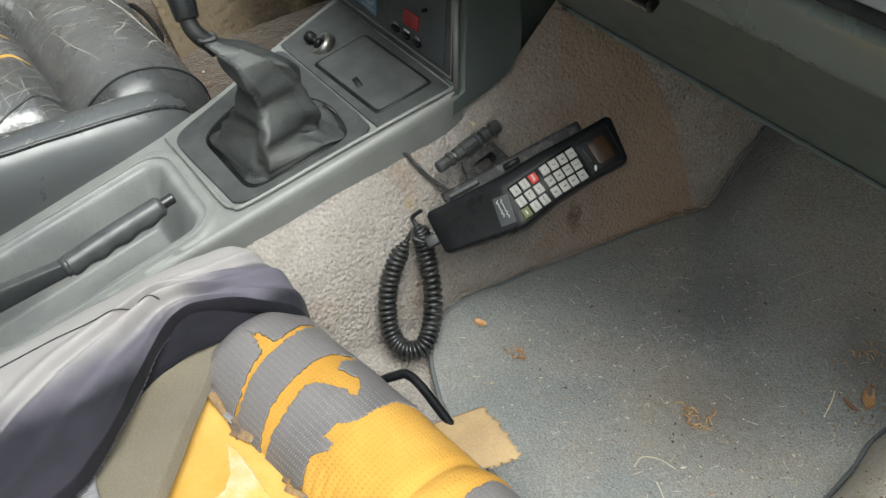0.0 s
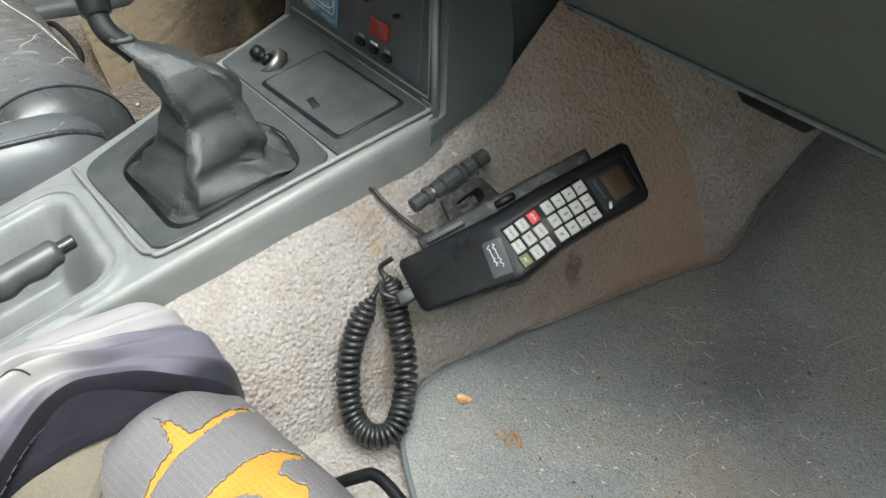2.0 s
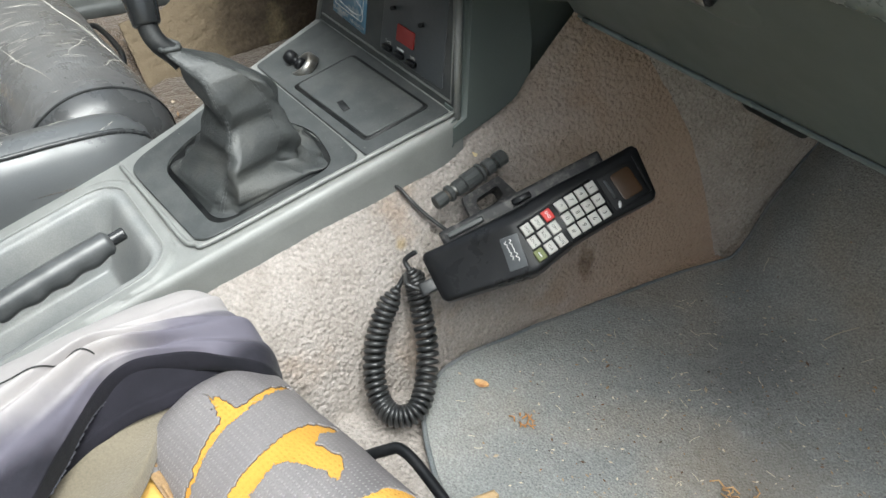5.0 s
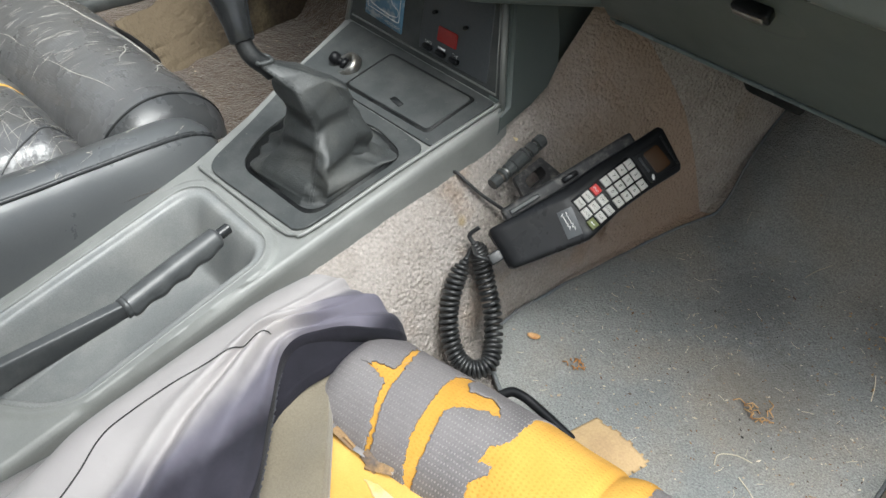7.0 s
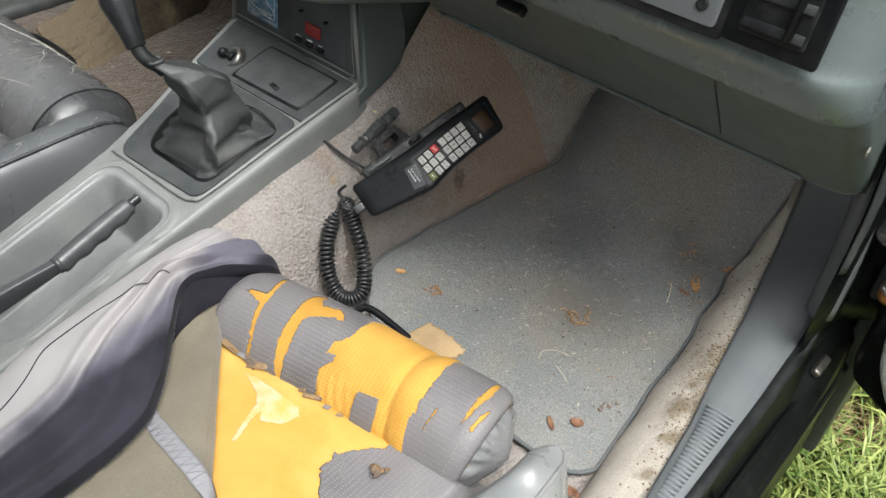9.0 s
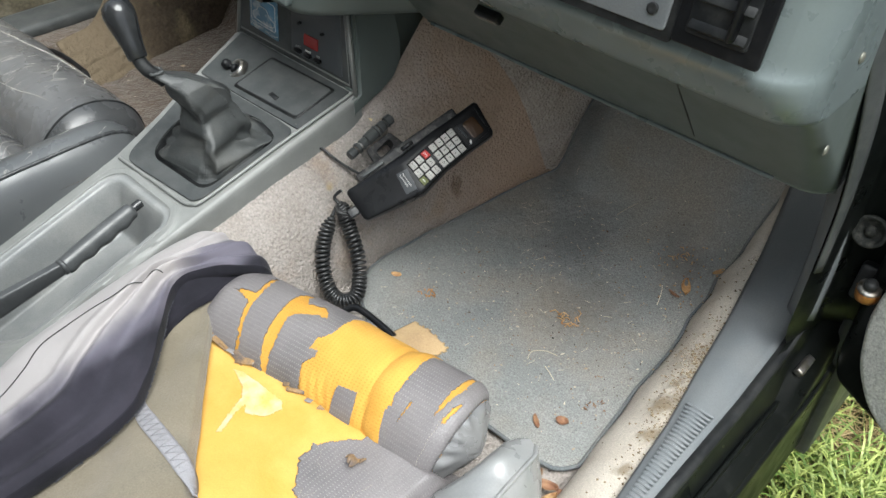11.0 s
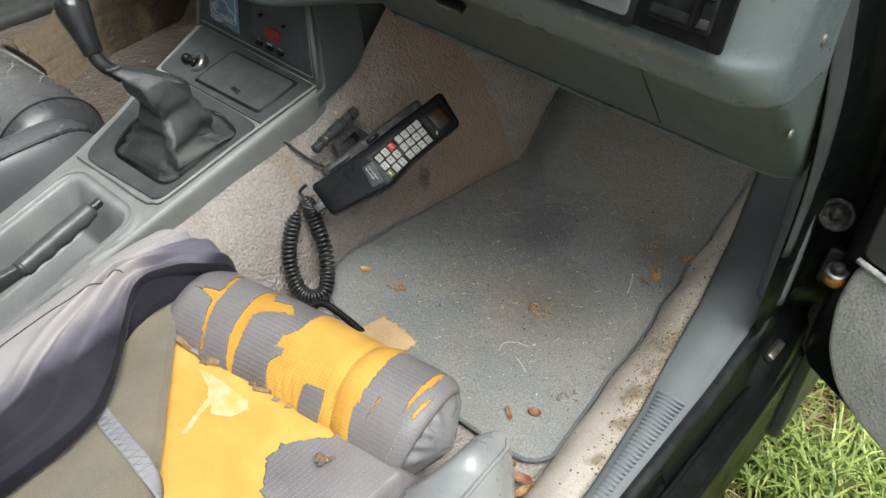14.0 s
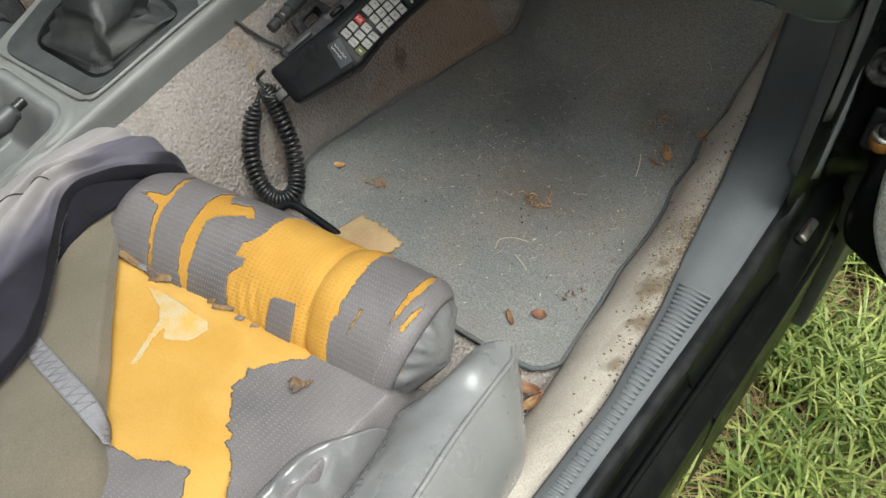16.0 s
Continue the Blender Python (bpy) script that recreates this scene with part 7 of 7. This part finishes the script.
for k, (s, ln, r) in enumerate(((0.02, 0.012, 0.0082), (0.16, 0.005, 0.0098), (0.30, 0.010, 0.0090), (0.48, 0.018, 0.0104), (0.63, 0.004, 0.0112), (0.76, 0.010, 0.0096), (0.94, 0.011, 0.0094))):
    c = BA.lerp(BB, s)
    part("knuckle", tube([c - bax * ln / 2, c - bax * (ln / 2 - 0.001), c + bax * (ln / 2 - 0.001), c + bax * ln / 2], lambda t, r=0.82 * r: r * (0.9 if t in (0, 1) else 1), 12), M_DARK, cradle, sharp=25)
mid = (BA + BB) / 2
BR = frame_pose(mid + Vector((0.022, 0.002, -0.012)), bax, Vector((-0.8, 0, 0.55)))
slab_with_hole(rounded([(-0.030, -0.030), (0.032, -0.030), (0.024, 0.016), (-0.018, 0.018)], 0.008, 6), rounded([(-0.012, -0.006), (0.016, -0.006), (0.018, 0.006), (-0.010, 0.006)], 0.005, 6), 0.005, BR, M_BLACK_DUSTY, "clamp_plate", cradle, "black pierced clamp plate")
part("clamp_foot", box((0.05, 0.03, 0.03), BR @ pose(0, -0.02, -0.03), 0.004, 2), M_BLACK, cradle)
cab = spline([(-0.428, 0.306, 0.160), (-0.412, 0.312, 0.166), (-0.402, 0.316, 0.170), (-0.388, 0.320, 0.163), (-0.374, 0.328, 0.152), (-0.358, 0.338, 0.142), (-0.340, 0.350, 0.130)], 30)
tagged(part("phone_cable", tube(cab, 0.0036, 10, squash=0.55), M_CORD), "flat black cable coming from under the console", "cable")

# ---------------------------------------------------------------- jacket on the seat
jacket = base("jacket", (-0.28, -0.05, 0.16), label="faded dark jacket with khaki lining thrown over the seat", category="jacket")
JACKET_E = [  # console edge, shoulder, crest, ridge, hem: x, y, z from the front to the back
    [(-0.355, 0.100, 0.125), (-0.374, 0.098, 0.150), (-0.382, 0.060, 0.152), (-0.376, 0.0, 0.146), (-0.368, -0.06, 0.140), (-0.358, -0.125, 0.132), (-0.335, -0.185, 0.125), (-0.31, -0.32, 0.12)],
    [(-0.345, 0.114, 0.140), (-0.354, 0.105, 0.175), (-0.346, 0.060, 0.190), (-0.342, 0.0, 0.190), (-0.334, -0.06, 0.190), (-0.322, -0.125, 0.188), (-0.300, -0.185, 0.186), (-0.27, -0.32, 0.18)],
    [(-0.318, 0.122, 0.140), (-0.318, 0.110, 0.184), (-0.314, 0.058, 0.203), (-0.316, 0.005, 0.206), (-0.300, -0.050, 0.207), (-0.277, -0.105, 0.206), (-0.250, -0.165, 0.204), (-0.22, -0.32, 0.20)],
    [(-0.284, 0.131, 0.140), (-0.274, 0.116, 0.186), (-0.294, 0.056, 0.205), (-0.302, 0.012, 0.208), (-0.272, -0.045, 0.206), (-0.238, -0.100, 0.205), (-0.214, -0.160, 0.203), (-0.19, -0.32, 0.20)],
    [(-0.262, 0.125, 0.150), (-0.256, 0.108, 0.184), (-0.285, 0.060, 0.193), (-0.288, 0.020, 0.194), (-0.246, -0.024, 0.193), (-0.199, -0.070, 0.191), (-0.173, -0.128, 0.190), (-0.165, -0.32, 0.187)]]
JN, JU = 110, 120
JROWS = [spline(e, JN) for e in JACKET_E]


def ridge_at(u, u0, w):
    return math.exp(-((u - u0) / w) ** 2)


def jacket_fn(u, v):
    col = [r[round(v * JN)] for r in JROWS]
    p = spline(col, JU)[round(u * JU)]
    sway = 0.030 * math.sin(v * 6.5 + 0.4) + 0.012 * math.sin(v * 17)
    back = smooth(0.18, 0.50, v)
    fold = 0.0060 * ridge_at(u, 0.60 + sway, 0.040) - 0.0085 * back * ridge_at(u, 0.685 + sway, 0.035) + 0.0080 * back * ridge_at(u, 0.76 + 1.4 * sway, 0.050) - 0.0075 * back * ridge_at(u, 0.85 + 0.8 * sway, 0.040) + 0.0050 * back * ridge_at(u, 0.93, 0.040)
    front = smooth(0.50, 0.22, v) * smooth(0.06, 0.14, v)
    fold += front * (0.0050 * ridge_at(u, 0.34 + 0.55 * v, 0.030) - 0.0055 * ridge_at(u, 0.40 + 0.60 * v, 0.035) + 0.0050 * ridge_at(u, 0.52 + 0.75 * v, 0.035) - 0.0045 * ridge_at(u, 0.60 + 0.80 * v, 0.035))
    soft = 0.0025 * math.sin(p.y * 30 + p.x * 18) + 0.004 * wob(p.x, p.y, 0, 15) + 0.0012 * wob(p.x, p.y, 2, 48)
    w = smooth(0, 0.12, v)
    n = Vector((0.25, 0.1, 1)).normalized()
    return Vector(p) + n * ((0.72 * fold + soft) * w)


thick(part("outer_shell", sheet(jacket_fn, JU, JN), M_JACKET, jacket, "dark cloth bleached pale by the sun, ridge shade in its colour", face=(0, 0, 1)), 0.0022)


def hem_fn(u, v):
    """The turned-over edge of the outer cloth, drooping to the lining."""
    q = Vector(jacket_fn(1.0, v))
    n = Vector((0.75, -0.35, 0))
    return q + n * (0.004 * math.sin(u * 2.4)) + Vector((0, 0, -0.015 * u + 0.002 * math.sin(v * 40) * u))


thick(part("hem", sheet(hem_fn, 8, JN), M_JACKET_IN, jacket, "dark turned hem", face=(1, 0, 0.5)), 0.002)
UNDER_IN = spline([(-0.286, 0.112, 0.160), (-0.292, 0.090, 0.172), (-0.302, 0.050, 0.180), (-0.304, 0.012, 0.182), (-0.272, -0.020, 0.182), (-0.242, -0.050, 0.180)], 60)
UNDER_OUT = spline([(-0.264, 0.120, 0.150), (-0.262, 0.088, 0.172), (-0.262, 0.046, 0.178), (-0.264, 0.018, 0.178), (-0.246, -0.022, 0.178), (-0.232, -0.050, 0.178)], 60)


def under_fn(u, v):
    """A second thickness of the cloth that shows below the hem at the front."""
    i = round(v * 60)
    p = UNDER_IN[i].lerp(UNDER_OUT[i], u)
    z = 0.005 * math.sin(u * 5.2 + 0.6) * smooth(0, 0.2, v) - 0.010 * smooth(0.88, 1, u) + 0.002 * wob(p.x, p.y, 4, 40)
    return p + Vector((0.002 * math.sin(v * 14), 0, z + 0.003))


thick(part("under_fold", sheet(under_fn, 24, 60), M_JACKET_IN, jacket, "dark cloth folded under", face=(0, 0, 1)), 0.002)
GRID = [[Vector(jacket_fn(i / JU, j / JN)) for j in range(JN + 1)] for i in range(JU + 1)]


def on_jacket(u, v):
    a, b = min(JU - 1, max(0, u * JU)), min(JN - 1, max(0, v * JN))
    i, j = int(a), int(b)
    return GRID[i][j].lerp(GRID[i + 1][j], a - i).lerp(GRID[i][j + 1].lerp(GRID[i + 1][j + 1], a - i), b - j) + Vector((0, 0, 0.0007))


marks = []
for x, y in ((-0.2965, 0.0137), (-0.3011, -0.0112), (-0.3042, -0.0373), (-0.3028, -0.0656), (-0.300, -0.0939), (-0.2907, -0.1238), (-0.279, -0.1515)):
    i, j = min(((i, j) for i in range(30, JU) for j in range(JN)), key=lambda q: (GRID[q[0]][q[1]].x - x) ** 2 + (GRID[q[0]][q[1]].y - y) ** 2)
    marks.append((i / JU, j / JN))
cu, cv = (np.polyfit(range(7), [m[k] for m in marks], 2) for k in (0, 1))
path = [on_jacket(float(np.polyval(cu, t)), float(np.polyval(cv, t))) for t in np.linspace(0, 7, 90)]
part("seam", tube(path, 0.0006, 5), M_PRINT_DARK, jacket)
edge = [Vector(hem_fn(1.0, 0.42 + 0.48 * k / 260)) for k in range(261)]
part("serged_edge", tube([p + Vector((0.0009 * math.sin(k * 2.1), 0.0007 * math.cos(k * 2.1), 0.0003)) for k, p in enumerate(edge)], 0.0006, 4), M_SERGE, jacket, "grey overlocked edge")
LE = [(-0.268, 0.056), (-0.262, 0.043), (-0.222, 0.014), (-0.150, -0.046), (-0.082, -0.101), (-0.040, -0.126), (0.02, -0.20), (0.04, -0.32)]
LI = [(-0.280, 0.070), (-0.290, 0.040), (-0.285, 0.0), (-0.265, -0.05), (-0.24, -0.10), (-0.23, -0.16), (-0.23, -0.24), (-0.24, -0.36)]


def lining_fn(u, v):
    a, b = spline([(x, y, 0) for x, y in LI], 70)[round(v * 70)], spline([(x, y, 0) for x, y in LE], 70)[round(v * 70)]
    p = a.lerp(b, u)
    z = 0.164 + 0.008 * math.sin(math.pi * u) - 0.007 * smooth(0.92, 1, u) + 0.006 * wob(p.x, p.y, 1, 24) + 0.006 * math.sin(u * 6 + v * 5) * smooth(0, 0.3, v)
    z -= 0.008 * (1 - smooth(0, 0.25, v)) * smooth(0.75, 0.25, u)
    return (p.x, p.y, z)


thick(part("lining", sheet(lambda u, v: lining_fn(u, round(v * 70) / 70), 50, 70), M_LINING, jacket, "khaki brushed lining", face=(0, 0, 1)), 0.003)


LINING_PTS = [Vector(lining_fn(i / 50, j / 70)) for i in range(51) for j in range(71)]


def zip_fn(u, v):
    c = spline([(-0.212, -0.078, 0), (-0.180, -0.090, 0), (-0.140, -0.094, 0), (-0.095, -0.098, 0), (-0.070, -0.106, 0)], 40)
    i = round(v * 40)
    p, d = c[i], (c[min(i + 1, 40)] - c[max(i - 1, 0)]).normalized()
    s = Vector((-d.y, d.x, 0))
    q = p + s * (u - 0.5) * 0.0165 * (0.4 + 0.6 * smooth(0, 0.35, v)) * (0.25 + 0.75 * smooth(1.0, 0.70, v))
    z = max(w.z for w in LINING_PTS if (w.x - q.x) ** 2 + (w.y - q.y) ** 2 < 0.0075 ** 2)
    return (q.x, q.y, z + 0.0016 + 0.0006 * math.sin(math.pi * u))


zp = thick(part("zip_tape", sheet(zip_fn, 6, 40), M_ZIP, jacket, "pale grey woven zip tape", face=(0, 0, 1)), 0.0012)
for k in range(38):
    a, b = Vector(zip_fn(0.08, (k + 0.5) / 40 if k % 1 == 0 else 0)), Vector(zip_fn(0.92, min(1, (k + 1.5) / 40)))
    bm = tube([a, (a + b) / 2 + Vector((0, 0, 0.0016)), b], 0.0005, 5)
    part("zip_rib", bm, M_ZIP, zp)

# ---------------------------------------------------------------- small litter
def leaf(name, x, y, length, width, turn, mat, label, z=None, curl=0.25):
    z = mat_z(x, y) + 0.0012 if z is None else z
    g = pose(x, y, z, 0, 0, turn)

    def fn(u, v):
        t = v - 0.5
        w = width * (1 - (2 * t) ** 2) ** 0.7 if abs(t) < 0.5 else 0
        return tuple(g @ Vector((t * length, (u - 0.5) * w, curl * width * (2 * (u - 0.5)) ** 2 + curl * 0.3 * length * (2 * t) ** 2)))
    ob = thick(part(name, sheet(fn, 6, 12), mat, face=(0, 0, 1)), 0.0006)
    return tagged(ob, label, "leaf", group="litter on the mat")


leaf("leaf", -0.272, 0.327, 0.014, 0.009, 30, M_LEAF, "small tan leaf flake on the mat corner")
leaf("leaf", 0.037, 0.574, 0.032, 0.012, -60, M_LEAF, "curled tan leaf on the mat")
leaf("leaf", 0.045, 0.293, 0.015, 0.012, 20, M_LEAF_RED, "red-brown dry leaf on the mat")
leaf("leaf", 0.024, 0.270, 0.020, 0.006, -40, M_LEAF_RED, "narrow rust-coloured leaf on the mat")
leaf("leaf", 0.058, 0.618, 0.020, 0.007, 70, M_LEAF, "crumpled tan leaf near the mat edge")
leaf("leaf", 0.030, 0.557, 0.018, 0.005, -10, M_LEAF_RED, "thin rust-coloured leaf strip on the mat")


def clump(name, x, y, r, n, mat, label, seed, long=0.9):
    rnd = random.Random(seed)
    bm = bmesh.new()
    for _ in range(n):
        a, d = rnd.uniform(0, 6.28), r * math.sqrt(rnd.random())
        px, py = x + d * math.cos(a), y + d * math.sin(a)
        t = rnd.uniform(0, 6.28)
        ln = rnd.uniform(0.33, 1.0) * long * r
        p = Vector((px, py, mat_z(px, py) + rnd.uniform(0.001, 0.004)))
        tube([p, p + Vector((math.cos(t) * ln * 0.5, math.sin(t) * ln * 0.5, 0.002)), p + Vector((math.cos(t + 0.5) * ln, math.sin(t + 0.5) * ln, 0))], 0.0007, 4, bm)
    tagged(part(name, bm, mat), label, "plant litter", kind="stuff")


clump("dry_sprig", -0.219, 0.336, 0.010, 13, M_SPRIG, "rust-orange dry sprig on the mat", 1)
clump("dry_sprig", -0.052, 0.432, 0.016, 16, M_LEAF, "tangled tan sprig on the mat", 2)
clump("dry_sprig", 0.000, 0.614, 0.012, 7, M_LEAF, "brown twig clump on the mat", 3)


def straw(x, y, pts, r=0.0006):
    path = spline([(x + a, y + b, mat_z(x + a, y + b) + 0.0012) for a, b in pts], 16)
    tagged(part("straw", tube(path, r, 5), M_CRUMB), "pale thin straw lying on the mat", "straw", group="litter on the mat")


clump("leaf_crumbs", 0.010, 0.590, 0.066, 46, M_LEAF, "brown leaf crumbs near the sill strip", 7, 0.040)
clump("leaf_crumbs", 0.062, 0.332, 0.014, 9, M_LEAF_RED, "brown leaf crumbs near the mat corner", 8, 0.4)
rnd = random.Random(52)
bm = bmesh.new()
for k in range(60):
    y = rnd.triangular(0.25, 0.72, 0.45)
    x = lerp(MAT_L, y) + (lerp(MAT_R, y) - lerp(MAT_L, y)) * rnd.uniform(0.1, 0.97)
    a, ln, bend = rnd.uniform(0, 6.28), rnd.uniform(0.004, 0.013), rnd.uniform(-0.5, 0.5)
    pts = [(x + ln * t * math.cos(a + bend * t), y + ln * t * math.sin(a + bend * t)) for t in (0, 0.5, 1)]
    tube(spline([(px, py, mat_z(px, py) + 0.0008) for px, py in pts], 6), 0.00028, 4, bm)
tagged(part("fibres", bm, M_CRUMB), "short pale fibres scattered over the mat", "debris", kind="stuff")


straw(-0.046, 0.340, [(0, 0), (-0.004, 0.014), (0.008, 0.026), (0.024, 0.030)])
straw(-0.022, 0.345, [(0, 0), (0.010, -0.004), (0.022, -0.010)])
straw(-0.114, 0.627, [(0, 0), (0.004, 0.014), (0.016, 0.026)])
straw(0.010, 0.560, [(0, 0), (0.006, -0.012), (0.012, -0.03)])

# dead leaves swept into the corner behind the mat, soil along the sill strip
for x, y, ln, w, turn, m in ((0.088, 0.208, 0.026, 0.012, 20, M_LEAF_RED), (0.100, 0.196, 0.022, 0.010, 75, M_LEAF), (0.080, 0.196, 0.020, 0.009, -35, M_LEAF_RED), (0.094, 0.184, 0.024, 0.011, 130, M_LEAF_RED), (0.072, 0.212, 0.016, 0.008, 95, M_LEAF), (0.105, 0.212, 0.014, 0.007, 10, M_LEAF_RED)):
    leaf("leaf", x, y, ln, w, turn, m, "crumpled brown leaf on the carpet behind the mat", z=floor_z(x, y) + 0.012, curl=0.4)
verts, faces = [], []
rnd = random.Random(33)
for _ in range(520):
    y = rnd.choice((rnd.gauss(0.345, 0.05), rnd.gauss(0.42, 0.03), rnd.uniform(0.15, 0.60)))
    sx, sz = lerp(SILL_X, y), lerp(SILL_Z, y)
    d = min(0.06, abs(rnd.gauss(0.0, 0.016)))
    x = sx - 0.002 - d
    z = sz + 0.006 - d * 0.55 + rnd.uniform(0, 0.001)
    s_ = rnd.uniform(0.0004, 0.0015)
    t = rnd.uniform(0, 6.28)
    c, e = Vector((math.cos(t), math.sin(t), 0)) * s_ * rnd.uniform(1, 2), Vector((-math.sin(t), math.cos(t), 0)) * s_
    o, k = Vector((x, y, z)), len(verts)
    verts += [o + c, o + e, o - c, o - e, o + Vector((0, 0, s_))]
    faces += [(k, k + 1, k + 4), (k + 1, k + 2, k + 4), (k + 2, k + 3, k + 4), (k + 3, k, k + 4)]
me = bpy.data.meshes.new("soil_crumbs")
me.from_pydata(verts, [], faces)
me.materials.append(M_DEBRIS_SOIL)
tagged(new("soil_crumbs", me), "brown soil crumbs along the carpet strip by the sill", "debris", kind="stuff")
rnd = random.Random(21)
for name, mat_c, count, smin, smax, lab in (("pale_crumbs", M_DEBRIS, 480, 0.0004, 0.0012, "pale crumbs scattered over the mat"), ("dark_crumbs", M_DEBRIS_DARK, 300, 0.0003, 0.0011, "dark specks scattered over the mat")):
    verts, faces = [], []
    for _ in range(count):
        y = rnd.triangular(0.24, 0.75, 0.42)
        a, b = lerp(MAT_L, y), lerp(MAT_R, y)
        x = a + (b - a) * (rnd.random() ** 0.7 * 0.96 + 0.02)
        s = rnd.uniform(smin, smax) * (1.6 if rnd.random() < 0.08 else 1)
        z = mat_z(x, y) + s * 0.3
        t = rnd.uniform(0, 6.28)
        e = rnd.uniform(1, 2.6)
        c, d = Vector((math.cos(t), math.sin(t), 0)) * s * e, Vector((-math.sin(t), math.cos(t), 0)) * s
        i = len(verts)
        o = Vector((x, y, z))
        verts += [o + c, o + d, o - c, o - d, o + Vector((0, 0, s * 0.8)), o - Vector((0, 0, s * 0.8))]
        faces += [(i, i + 1, i + 4), (i + 1, i + 2, i + 4), (i + 2, i + 3, i + 4), (i + 3, i, i + 4), (i + 1, i, i + 5), (i + 2, i + 1, i + 5), (i + 3, i + 2, i + 5), (i, i + 3, i + 5)]
    me = bpy.data.meshes.new(name)
    me.from_pydata(verts, [], faces)
    me.materials.append(mat_c)
    tagged(new(name, me), lab, "debris", kind="stuff")
bm = box((0.012, 0.010, 0.006), pose(-0.397, 0.399, 0.186, 20, 30, 20), 0.001, 1)
tagged(part("paper_scrap", bm, M_SCRIM), "small pale scrap beside the console", "paper scrap")

# dry flakes and crumbs on the driver's floor
rnd = random.Random(21)
verts, faces = [], []
for k in range(120):
    x, y = rnd.uniform(-1.05, -0.76), rnd.uniform(0.10, 0.62)
    z, a, ln = 0.006, rnd.uniform(0, 6.3), rnd.uniform(0.001, 0.003) * (3 if k % 9 == 0 else 1)
    d, e = Vector((math.cos(a), math.sin(a), rnd.uniform(-0.1, 0.3))) * ln, Vector((-math.sin(a), math.cos(a), 0)) * ln * rnd.uniform(0.25, 0.7)
    c, i = Vector((x, y, z)), len(verts)
    verts += [c + d, c + e, c - d, c - e, c + Vector((0, 0, ln * 0.5))]
    faces += [(i, i + 1, i + 4), (i + 1, i + 2, i + 4), (i + 2, i + 3, i + 4), (i + 3, i, i + 4)]
me = bpy.data.meshes.new("floor_crumbs")
me.from_pydata(verts, [], faces)
me.materials.append(M_DEBRIS)
tagged(new("floor_crumbs", me), "dry flakes and crumbs on the driver's carpet", "debris", kind="stuff")
